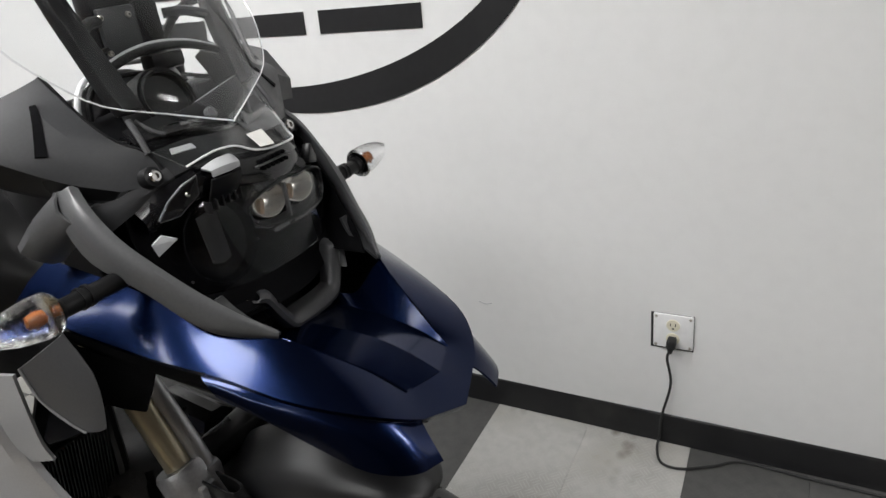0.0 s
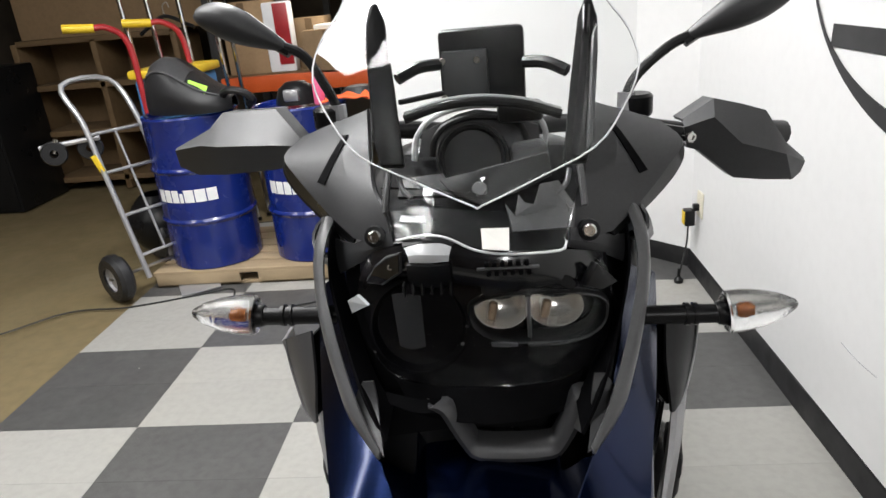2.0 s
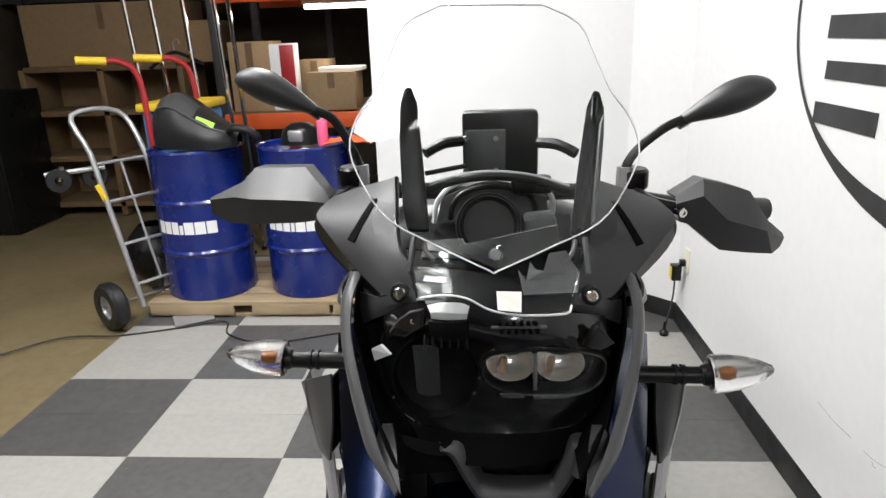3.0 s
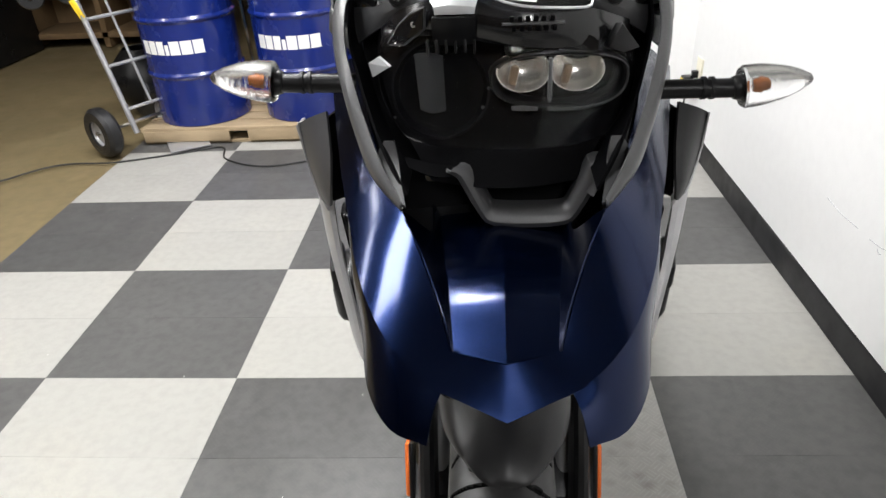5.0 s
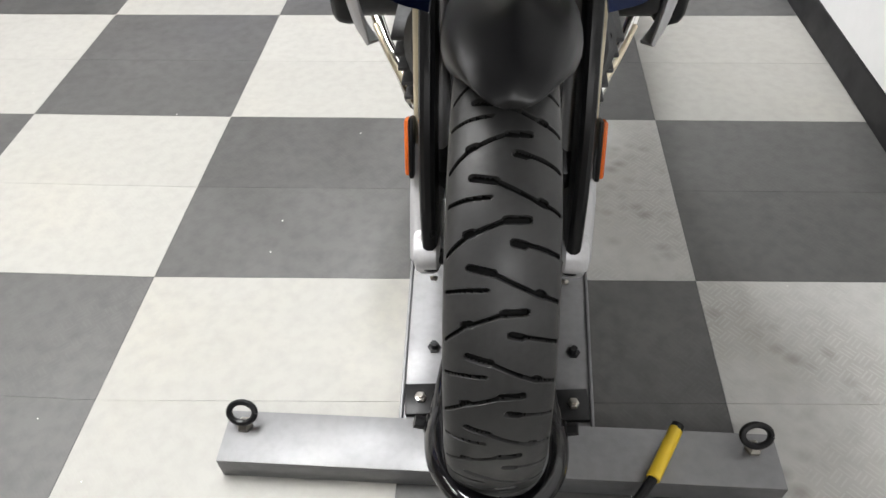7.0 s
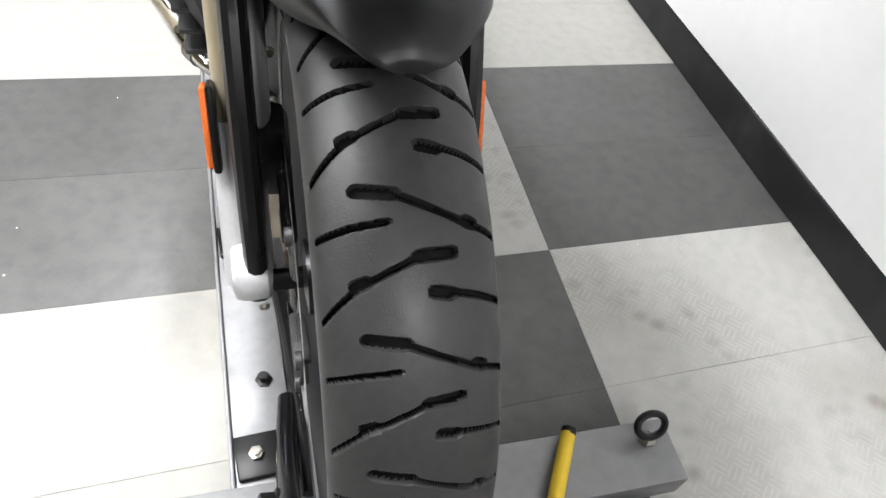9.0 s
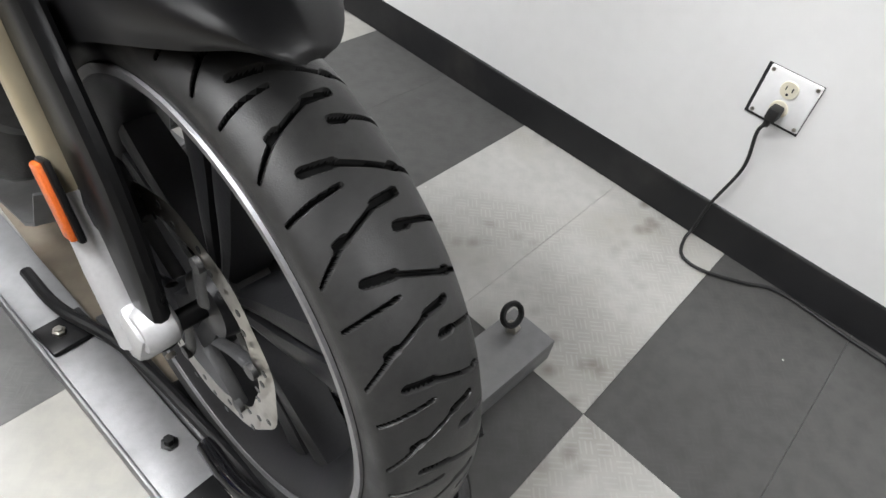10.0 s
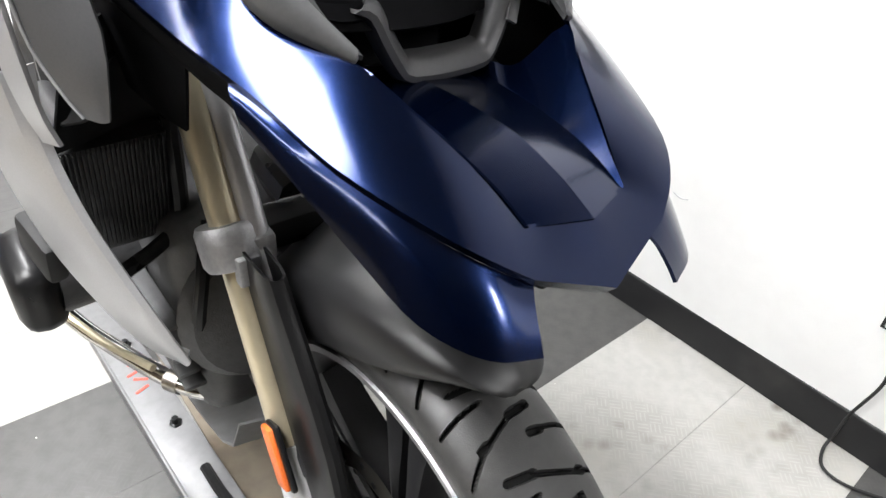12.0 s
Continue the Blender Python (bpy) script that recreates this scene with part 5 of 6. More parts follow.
    o = [(0.031, -0.174, 1.170), (0.039, -0.182, 1.160), (0.044, -0.172, 1.179), (0.049, -0.176, 1.171), (0.058, -0.176, 1.169), (0.065, -0.164, 1.186), (0.083, -0.159, 1.187), (0.098, -0.168, 1.161), (0.094, -0.184, 1.147), (0.036, -0.194, 1.149)]
    part("deflector_bracket", plate([W(u, y + 0.008, z - 0.002) for u, y, z in o], 0.003), M_CASING, bike, "notched grey bracket behind the deflector")
    dash = [[W(-0.095, 0.0, 1.185), W(0, 0.01, 1.190), W(0.105, 0.0, 1.185)], [W(-0.10, -0.10, 1.160), W(0, -0.12, 1.155), W(0.11, -0.10, 1.160)], [W(-0.09, -0.165, 1.130), W(0, -0.18, 1.130), W(0.10, -0.165, 1.128)]]
    part("dash_panel", skin(dash, 0.003), M_SHADE_LINING, bike, "black dash panel")


def build_bars():
    for s in (-1, 1):
        part("handlebar", tube(S(s, [(0.03, 0.12, 1.19), (0.12, 0.10, 1.20), (0.20, 0.08, 1.195), (0.30, 0.11, 1.175), (0.40, 0.14, 1.165)]), 0.0125, 12), M_SATBLACK, bike)
        part("grip", tube(S(s, [(0.28, 0.105, 1.178), (0.40, 0.14, 1.165)]), 0.018, 12), M_RUBBER, bike, "black rubber grip")
        # hand guard: a faceted shell, rows from root to tip; the steering is turned a touch
        if s < 0:
            top = [(-0.411, 0.094, 1.196), (-0.363, 0.100, 1.217), (-0.345, 0.110, 1.236), (-0.264, 0.090, 1.239), (-0.237, 0.060, 1.218), (-0.223, 0.050, 1.203)]
            fold = [(-0.413, 0.090, 1.193), (-0.366, 0.065, 1.202), (-0.340, 0.055, 1.201), (-0.262, 0.040, 1.201), (-0.240, 0.040, 1.199), (-0.221, 0.040, 1.196)]
            bot = [(-0.416, 0.100, 1.168), (-0.384, 0.085, 1.158), (-0.340, 0.072, 1.159), (-0.271, 0.060, 1.164), (-0.245, 0.060, 1.167), (-0.231, 0.060, 1.170)]
        else:
            top = [(0.253, 0.050, 1.196), (0.292, 0.060, 1.217), (0.330, 0.070, 1.206), (0.363, 0.080, 1.194), (0.400, 0.100, 1.146), (0.432, 0.120, 1.120)]
            fold = [(0.250, 0.030, 1.190), (0.285, 0.030, 1.200), (0.322, 0.038, 1.164), (0.350, 0.048, 1.154), (0.385, 0.060, 1.141), (0.426, 0.100, 1.119)]
            bot = [(0.257, 0.040, 1.163), (0.272, 0.042, 1.158), (0.322, 0.060, 1.115), (0.360, 0.068, 1.108), (0.404, 0.082, 1.101), (0.426, 0.110, 1.102)]
        rows = [[W(u, y + 0.045, z - 0.004) for u, y, z in top], [W(*q) for q in top], [W(*q) for q in fold], [W(*q) for q in bot], [W(u, y + 0.04, z - 0.003) for u, y, z in bot]]
        hg = part("hand_guard", skin(rows, 0.004, 1, 1), M_MATTE, bike, "matte charcoal hand guard", smooth=18)
        part("guard_arm", tube(S(s, [(0.20, 0.09, 1.195), (0.218, 0.06, 1.188), (0.245, 0.05, 1.183)]), 0.016, 10, 4), M_SATBLACK, hg)
        part("guard_screw", bolt(W(*((0.258, 0.030, 1.178) if s > 0 else (-0.230, 0.045, 1.186))), (s * 0.2, -1, 0), 0.007, 0.004), M_CHROME, hg)
        part("brake_reservoir", lathe([(0, 0), (0.022, 0), (0.024, 0.004), (0.024, 0.026), (0.02, 0.03), (0, 0.03)], V(s * 0.20, 0.11, 1.205), (0, 0, 1), 18), M_SATBLACK, bike)
        part("lever", tube(S(s, [(0.21, 0.07, 1.185), (0.28, 0.06, 1.175), (0.37, 0.095, 1.162)]), 0.006, 8), M_SATBLACK, bike)
        # mirror; the far one sits a little higher
        mz, mu = (0.022, 1.0) if s > 0 else (0.034, 0.94)
        st = part("mirror", tube(S(s, [(0.186, 0.10, 1.20), (0.187, 0.102, 1.232), (0.202, 0.106, 1.248 + mz * 0.6), (0.240 * mu, 0.112, 1.272 + mz), (0.272 * mu, 0.115, 1.287 + mz)]), 0.007, 10, 5), M_SATBLACK, bike, "black mirror stem")
        part("stem_boot", tube(S(s, [(0.186, 0.10, 1.205), (0.187, 0.102, 1.238)]), 0.012, 10, 3), M_CAST, st, "ribbed boot")
        head = []
        for u, zt, zb, d in ((0.262, 1.290, 1.276, 0.010), (0.290, 1.315, 1.282, 0.018), (0.320, 1.338, 1.288, 0.026), (0.350, 1.348, 1.298, 0.028), (0.374, 1.344, 1.314, 0.022), (0.384, 1.334, 1.324, 0.010)):
            zm, hh = (zt + zb) / 2, (zt - zb) / 2
            head.append([V(s * u * mu, 0.118 - d * math.cos(a), zm + mz + hh * math.sin(a)) for a in (-math.pi / 2, -1.0, -0.4, 0.4, 1.0, math.pi / 2)])
        part("mirror_shell", skin(head, 0.002, 2, 3), M_MATTE, st, "matte charcoal mirror shell")
        part("mirror_glass", skin([[r[0] + Vector((0, 0.001, 0)), r[-1] + Vector((0, 0.001, 0))] for r in head], 0.002, 1, 3), M_CHROME, st, "mirror glass")
        part("stem_nut", tube(S(s, [(0.258 * mu, 0.115, 1.277 + mz), (0.275 * mu, 0.117, 1.288 + mz)]), 0.009, 8, 2), M_SATBLACK, st)


def build_flanks():
    for s in (-1, 1):
        inner = [(0.232, 0.015, 0.895), (0.243, 0.012, 0.835), (0.236, -0.012, 0.768), (0.223, -0.042, 0.712), (0.203, -0.088, 0.645), (0.191, -0.107, 0.608)]
        mid = [(0.262, 0.020, 0.890), (0.262, 0.020, 0.826), (0.252, -0.004, 0.758), (0.237, -0.032, 0.702), (0.213, -0.080, 0.636), (0.194, -0.106, 0.604)]
        outer = [(0.284, 0.090, 0.880), (0.288, 0.095, 0.800), (0.276, 0.070, 0.722), (0.257, 0.030, 0.660), (0.224, -0.042, 0.606), (0.195, -0.098, 0.600)]
        back = [(u - 0.012, y + 0.02, z - 0.006) for u, y, z in outer]
        sh = part("radiator_shroud", skin([S(s, inner), S(s, mid), S(s, outer), S(s, back)], 0.004, 4, 2), M_SILVER, bike, "satin silver radiator shroud", smooth=25)
        # upper silver plate with a dark duct mouth above it
        # the lit left and shaded right plates are painted as two materials
        part("upper_plate", skin([SW(s, [(0.206, -0.095, 1.004), (0.228, -0.088, 0.995), (0.249, -0.070, 0.981)]), SW(s, [(0.203, -0.116, 0.957), (0.224, -0.100, 0.952), (0.245, -0.075, 0.940)]), SW(s, [(0.208, -0.120, 0.915), (0.220, -0.112, 0.912), (0.234, -0.090, 0.905)]), SW(s, [(0.212, -0.116, 0.888), (0.217, -0.110, 0.886), (0.226, -0.098, 0.888)])], 0.004, 2, 2), M_SIDE_LIT if s < 0 else M_SATBLACK, sh, "upper plate, its lit side painted satin grey" if s < 0 else "upper plate, its shaded side painted black", smooth=25)
        part("plate_edge", tube(SW(s, [(0.249, -0.071, 0.982), (0.245, -0.076, 0.940), (0.234, -0.091, 0.905), (0.226, -0.099, 0.888)]), 0.0014, 6, 3), M_CAST, sh, "bright edge of the plate")
        part("upper_strip", skin([SW(s, [(0.251, -0.064, 0.976), (0.248, -0.050, 0.920), (0.243, -0.035, 0.868), (0.236, -0.030, 0.838)]), SW(s, [(0.256, -0.012, 0.968), (0.258, 0.000, 0.910), (0.252, 0.010, 0.860), (0.244, 0.005, 0.830)])], 0.004, 3, 2), M_SILVER, sh, "bright silver strip")
        part("duct_throat", skin([SW(s, [(0.205, -0.090, 0.995), (0.206, -0.105, 0.940), (0.212, -0.100, 0.890), (0.232, -0.020, 0.850)]), SW(s, [(0.190, 0.000, 0.990), (0.190, 0.000, 0.940), (0.200, 0.010, 0.880), (0.215, 0.030, 0.830)])], 0.003, 2, 2), M_SHADE_LINING, sh, "black duct throat")
        # radiator with fins
        c = V(s * 0.187, 0.10, 0.71)
        rad = part("radiator", box(c, (0.125, 0.03, 0.17), 0.006, (18, 0, 0)), M_SATBLACK, bike, "black radiator")
        for k in range(24):
            q = c + Vector((s * (-0.055 + 0.0048 * k), -0.0175, 0))
            part("fin", box(q, (0.0016, 0.006, 0.155), 0, (18, 0, 0)), M_ENGINE, rad, smooth=0)
        part("radiator_duct", skin([S(s, [(0.10, 0.02, 0.93), (0.150, 0.03, 0.93), (0.21, -0.02, 0.93)]), S(s, [(0.11, 0.08, 0.79), (0.15, 0.09, 0.79), (0.24, 0.06, 0.79)])], 0.003), M_SATBLACK, rad)
        part("radiator_frame", tube(S(s, [(0.118, 0.07, 0.80), (0.120, 0.09, 0.66), (0.15, 0.08, 0.635), (0.225, 0.06, 0.615)]), 0.010, 8, 4), M_SATBLACK, rad)
        # cylinder with cover
        cyl = part("cylinder", tube(S(s, [(0.14, 0.26, 0.52), (0.20, 0.25, 0.53), (0.27, 0.24, 0.535)]), 0.06, 20, 3), M_ENGINE, bike, "dark engine cylinder")
        part("valve_cover", box(V(s * 0.287, 0.240, 0.532), (0.062, 0.125, 0.115), 0.03, (10, 0, 0), 3), M_SATBLACK, cyl, "black valve cover")
        # exhaust header
        part("header_pipe", tube(S(s, [(0.300, 0.44, 0.46), (0.268, 0.385, 0.395), (0.243, 0.325, 0.366), (0.210, 0.255, 0.350), (0.176, 0.150, 0.362), (0.145, 0.09, 0.365), (0.118, 0.10, 0.35), (0.10, 0.25, 0.30), (0.10, 0.5, 0.28)]), 0.0135, 16, 6), M_CHROME, bike, "bright exhaust header pipe")
        part("pipe_clamp", lathe([(0.0138, -0.012), (0.0175, -0.012), (0.0175, 0.012), (0.0138, 0.012)], V(s * 0.163, 0.123, 0.364), (s * 0.5, 0.85, 0), 16, closed=True), M_STEEL, bike)
        part("pipe_stay", tube(S(s, [(0.262, 0.33, 0.40), (0.225, 0.25, 0.376), (0.185, 0.145, 0.385)]), 0.006, 10, 5), M_GOLD, bike, "pale stay beside the pipe")
        part("side_cover", box(V(s * 0.272, 0.095, 0.668), (0.024, 0.075, 0.055), 0.008, (15, 0, s * -10), 2), M_DULL, bike, "black lower side cover")
        part("inner_tube", tube([V(s * 0.090, fork_y(z) - 0.022, z) for z in (0.46, 0.75, 0.95)], 0.013, 16, 2), M_SILVER, bike, "pale inner tube")
    eng = join(box(V(0, 0.22, 0.50), (0.30, 0.36, 0.36), 0.05, None, 3), box(V(0, 0.02, 0.50), (0.17, 0.10, 0.26), 0.035, (12, 0, 0), 3), lathe([(0, 0), (0.11, 0), (0.115, 0.01), (0.10, 0.03), (0.05, 0.045), (0, 0.045)], V(-0.05, 0.05, 0.52), (0, -1, 0.1), 32), lathe([(0, 0), (0.09, 0), (0.095, 0.01), (0.08, 0.03), (0, 0.035)], V(0.08, 0.05, 0.52), (0, -1, 0.1), 32))
    e = part("engine", eng, M_CASING, bike, "grey cast engine block")
    for s in (-1, 1):
        for zz in (0.40, 0.47, 0.55, 0.62):
            part("engine_bolt", bolt(V(s * 0.072, -0.032, zz), (0, -1, 0.1), 0.007, 0.006), M_STEEL, e)
    for s, u0, r0 in ((-1, -0.05, 0.100), (1, 0.08, 0.082)):
        for k in range(7):
            a = 2 * math.pi * k / 7 + 0.3
            part("cover_bolt", bolt(V(u0 + r0 * math.cos(a), 0.034, 0.52 + r0 * math.sin(a)), (0, -1, 0.1), 0.006, 0.006), M_SATBLACK, e)
        for k in range(5):
            part("cooling_rib", box(V(s * (0.155 + 0.004 * k), 0.12, 0.42 + 0.028 * k), (0.03, 0.16, 0.008), 0.003), M_CASING, e)
        part("hose", tube(S(s, [(0.10, 0.06, 0.66), (0.13, 0.02, 0.60), (0.14, 0.03, 0.52), (0.12, 0.06, 0.44)]), 0.009, 8), M_SATBLACK, e, "black hose")
        part("mount_lug", box(V(s * 0.09, -0.005, 0.655), (0.03, 0.03, 0.045), 0.006, (10, 0, 0)), M_CAST, e)
    part("skid_plate", skin([[V(-0.12, 0.0, 0.36), V(0, -0.02, 0.35), V(0.12, 0.0, 0.36)], [V(-0.13, 0.06, 0.27), V(0, 0.05, 0.26), V(0.13, 0.06, 0.27)], [V(-0.14, 0.36, 0.23), V(0, 0.36, 0.22), V(0.14, 0.36, 0.23)]], 0.004), M_ALU, bike, "aluminium skid plate")
    # steering head, telelever arm, tank and seat
    part("steering_head", join(box(V(0, 0.09, 1.02), (0.16, 0.14, 0.30), 0.04, (-22, 0, 0), 3), box(V(0, -0.02, 1.0), (0.14, 0.16, 0.16), 0.03)), M_SATBLACK, bike)
    part("swing_arm_link", tube([V(0, 0.0, 0.69), V(0.02, 0.12, 0.68), V(0.08, 0.22, 0.62)], 0.03, 10, 3), M_SATBLACK, bike)
    tank = []
    for y, w, zt, zb in ((0.08, 0.10, 1.02, 0.93), (0.15, 0.15, 1.10, 0.86), (0.22, 0.22, 1.15, 0.84), (0.36, 0.20, 1.13, 0.84), (0.50, 0.15, 1.02, 0.84), (0.58, 0.12, 0.93, 0.84)):
        tank.append([V(-w * 0.9, y, zb), V(-w, y, (zt + zb) / 2), V(-w * 0.7, y, zt - 0.02), V(0, y, zt), V(w * 0.7, y, zt - 0.02), V(w, y, (zt + zb) / 2), V(w * 0.9, y, zb)])
    part("fuel_tank", skin(tank, 0.004), M_SATBLACK, bike, "charcoal fuel tank")
    seat = []
    for y, w, zt in ((0.52, 0.10, 0.90), (0.62, 0.15, 0.88), (0.80, 0.17, 0.87), (0.95, 0.15, 0.93), (1.15, 0.15, 0.95), (1.35, 0.11, 0.95)):
        seat.append([V(-w, y, zt - 0.10), V(-w * 0.95, y, zt - 0.03), V(-w * 0.5, y, zt), V(0, y, zt + 0.005), V(w * 0.5, y, zt), V(w * 0.95, y, zt - 0.03), V(w, y, zt - 0.10)])
    part("seat", skin(seat, 0.02), M_VINYL, bike, "black seat")
    part("tail", box(V(0, 1.0, 0.74), (0.22, 0.75, 0.16), 0.05, (6, 0, 0), 3), M_SATBLACK, bike)
    rear = wheel_at(1.24, 0.352, 0.216, "rear_wheel")
    part("rear_tyre", lathe([(0.212, -0.055), (0.25, -0.08), (0.29, -0.082), (0.315, -0.06), (0.325, -0.02), (0.325, 0.02), (0.315, 0.06), (0.29, 0.082), (0.25, 0.08), (0.212, 0.055)], (BX, 1.24, 0.352), (1, 0, 0), 64), M_RUBBER, rear)
    part("swing_arm", box(V(-0.09, 0.80, 0.38), (0.07, 0.9, 0.11), 0.03, None, 3), M_ENGINE, bike)


build_front_wheel()
build_fork()
build_fender()
build_fairing()
build_headlight()
build_screen()
build_bars()
build_flanks()


# ---- the wheel stand ----
def build_stand():
    st = thing("wheel_stand", (BX, -0.4, 0.0), "aluminium wheel stand with black clamps holding the front wheel", "wheel stand")
    def drawn_in(bm, s):
        """The rails draw a little together towards the front."""
        for v in bm.verts:
            v.co.x -= s * (0.014 - 0.042 * v.co.y)
        return bm

    for x, s in ((0.588, -1), (0.893, 1)):
        rail = part("rail", drawn_in(box((x, 0.42, 0.031), (0.085, 1.58, 0.008), 0.002), s), M_ALU, st, "flat aluminium rail")
        part("rail_lip", drawn_in(box((x + s * 0.041, 0.42, 0.022), (0.006, 1.58, 0.040), 0.002), s), M_ALU, rail, "raised outer lip")
        part("rail_web", drawn_in(box((x - s * 0.038, 0.42, 0.0145), (0.006, 1.58, 0.027), 0.001), s), M_ALU, rail)
        for y in (0.345, -0.21, 0.62):
            part("rail_bolt", drawn_in(join(lathe([(0, 0), (0.012, 0), (0.013, 0.003), (0.007, 0.004), (0.007, 0.016), (0, 0.016)], (x + 0.012, y, 0.035), (0, 0, 1), 6)), s), M_SATBLACK, rail, "dark bolt head")
        for y in (0.055, -0.325):
            cl = part("clamp", drawn_in(box((x - s * 0.002, y, 0.041), (0.075, 0.062, 0.011), 0.003, (0, 0, 4)), s), M_SATBLACK, st, "black clamp plate")
            part("clamp_bolt", drawn_in(join(lathe([(0, 0), (0.010, 0), (0.010, 0.007), (0.006, 0.008), (0.006, 0.012), (0, 0.012)], (x + s * 0.008, y, 0.046), (0, 0, 1), 6)), s), M_STEEL, cl)
        part("slotted_bar", drawn_in(box((x - s * 0.055, -0.13, 0.038), (0.022, 0.36, 0.022), 0.003), s), M_ENGINE, st, "drilled bar")
        part("side_rod", drawn_in(tube([(x - s * 0.01, 0.20, 0.052), (x - s * 0.012, 0.09, 0.058), (x - s * 0.045, -0.05, 0.065), (x - s * 0.055, -0.30, 0.070), (x - s * 0.052, -0.40, 0.075)], 0.010, 10, 5), s), M_SATBLACK, st, "black clamp rod")
        for y in (-0.27, -0.20):
            part("rod_bolt", drawn_in(lathe([(0, 0), (0.009, 0), (0.009, 0.012), (0, 0.012)], (x - s * 0.045, y, 0.06), (-s, 0, 0), 6), s), M_STEEL, st)
    part("centre_tray", box((BX, 0.42, 0.0105), (0.20, 1.5, 0.003), 0), mat("rusty_tray", (0.20, 0.17, 0.13), 0.6, metal=0.4, grain=0.3, grain_scale=20, stain=0.8, stain_scale=9, stain_color=(0.10, 0.06, 0.03)), st, "stained metal tray", smooth=0)
    side = [(0.084, -0.26, 0.066), (0.090, -0.33, 0.082), (0.092, -0.395, 0.118), (0.091, -0.462, 0.176), (0.078, -0.532, 0.226), (0.046, -0.580, 0.246)]
    hoop = [(BX - u, y, z) for u, y, z in side] + [(BX, -0.597, 0.250)] + [(BX + u, y - 0.006, z + 0.004) for u, y, z in side[::-1]]
    part("front_hoop", tube(hoop, 0.014, 14, 6), M_BLACK, st, "black steel hoop round the tyre")
    for sd in (-1, 1):
        part("hoop_lug", lathe([(0, 0), (0.014, 0), (0.015, 0.004), (0.010, 0.006), (0.010, 0.022), (0, 0.022)], (BX + sd * 0.104, -0.425, 0.140), (sd, 0, 0.3), 6), M_SATBLACK, st)
    part("cradle", skin([[(BX - 0.075, -0.12, 0.030), (BX, -0.12, 0.018), (BX + 0.075, -0.12, 0.030)], [(BX - 0.075, -0.30, 0.022), (BX, -0.30, 0.016), (BX + 0.075, -0.30, 0.022)], [(BX - 0.075, -0.44, 0.055), (BX, -0.44, 0.05), (BX + 0.075, -0.44, 0.055)]], 0.004), M_SATBLACK, st)
    cb = part("cross_bar", box((0.738, -0.415, 0.048), (0.914, 0.094, 0.008), 0.002), M_ALU, st, "brushed aluminium cross bar")
    for y in (-0.459, -0.371):
        part("cross_bar_flange", box((0.738, y, 0.024), (0.914, 0.006, 0.047), 0.001), M_ALU, cb)
    for x in (0.313, 1.156):
        ey = part("eye_bolt", lathe([(0, 0), (0.014, 0), (0.014, 0.007), (0.009, 0.012), (0, 0.012)], (x, -0.396, 0.052), (0, 0, 1), 6), M_STEEL, st)
        ring = [(x + 0.018 * math.cos(a) * 1.25, -0.388 + 0.012 * math.sin(a), 0.082 + 0.013 * math.sin(a)) for a in (2 * math.pi * k / 12 for k in range(13))]
        part("ring", tube(ring, 0.0055, 8, 3), M_SATBLACK, ey, "black lifting ring")
    h = thing("ratchet_handle", (1.0, -0.45, 0.05), "black ratchet bar with a yellow grip lying on the stand", "tool")
    part("bar", tube([(0.955, -0.50, 0.066), (0.99, -0.455, 0.066)], 0.008, 10, 2), M_SATBLACK, h)
    part("grip", tube([(0.985, -0.462, 0.067), (1.035, -0.375, 0.067)], 0.011, 12, 2), M_YELLOW, h, "yellow grip")
    part("grip_end", tube([(1.034, -0.377, 0.067), (1.039, -0.368, 0.067)], 0.011, 12, 2), M_SATBLACK, h)
    mk = thing("red_mark", (0.585, 0.50, 0.036), "red painted scribble on the aluminium rail", "marking")
    for k, (x, y, a) in enumerate(((0.575, 0.47, 20), (0.582, 0.50, -30), (0.575, 0.525, 15), (0.585, 0.55, -20))):
        part("stroke", box((x, y, 0.0358), (0.03, 0.006, 0.001), 0, (0, 0, a)), M_REDMARK, mk, smooth=0)


build_stand()


# ---- the stores beyond ----
def build_drums():
    r = 0.240
    prof = [(0, 0.02), (r - 0.01, 0.02), (r - 0.004, 0.0), (r, 0.004), (r, 0.245), (r + 0.009, 0.257), (r + 0.009, 0.265), (r, 0.277), (r, 0.515), (r + 0.009, 0.527), (r + 0.009, 0.535), (r, 0.547),
            (r, 0.780), (r + 0.004, 0.789), (r, 0.800), (r - 0.008, 0.794), (r - 0.012, 0.778), (0, 0.778)]
    zt = 0.092
    base = Vector((-0.825, 2.63, zt))
    d = thing("oil_drum", base, "blue enamelled steel oil drum with white print, standing on a pallet", "drum", "oil drums on the pallet")
    part("drum_body", lathe(prof, base, (0, 0, 1), 64), M_DRUM, d)
    part("bung", lathe([(0, 0), (0.03, 0), (0.028, 0.012), (0, 0.012)], base + Vector((0.05, -0.17, 0.778)), (0, 0, 1), 16), M_MARK, d, "white bung cap")
    # a row of plain white blocks where the maker's print stands
    x = -0.22
    for k, w in enumerate((0.050, 0.044, 0.040, 0.020, 0.050, 0.054, 0.052)):
        bm = bmesh.new()
        cols = []
        for q in range(5):
            a = (x + w * q / 4) / (r + 0.001) + 0.12
            dx, dy = math.sin(a) * (r + 0.0012), -math.cos(a) * (r + 0.0012)
            h = 0.066 if k != 3 else 0.050
            cols.append((bm.verts.new(base + Vector((dx, dy, 0.372))), bm.verts.new(base + Vector((dx, dy, 0.372 + h)))))
        for a, b in zip(cols, cols[1:]):
            bm.faces.new((a[0], b[0], b[1], a[1]))
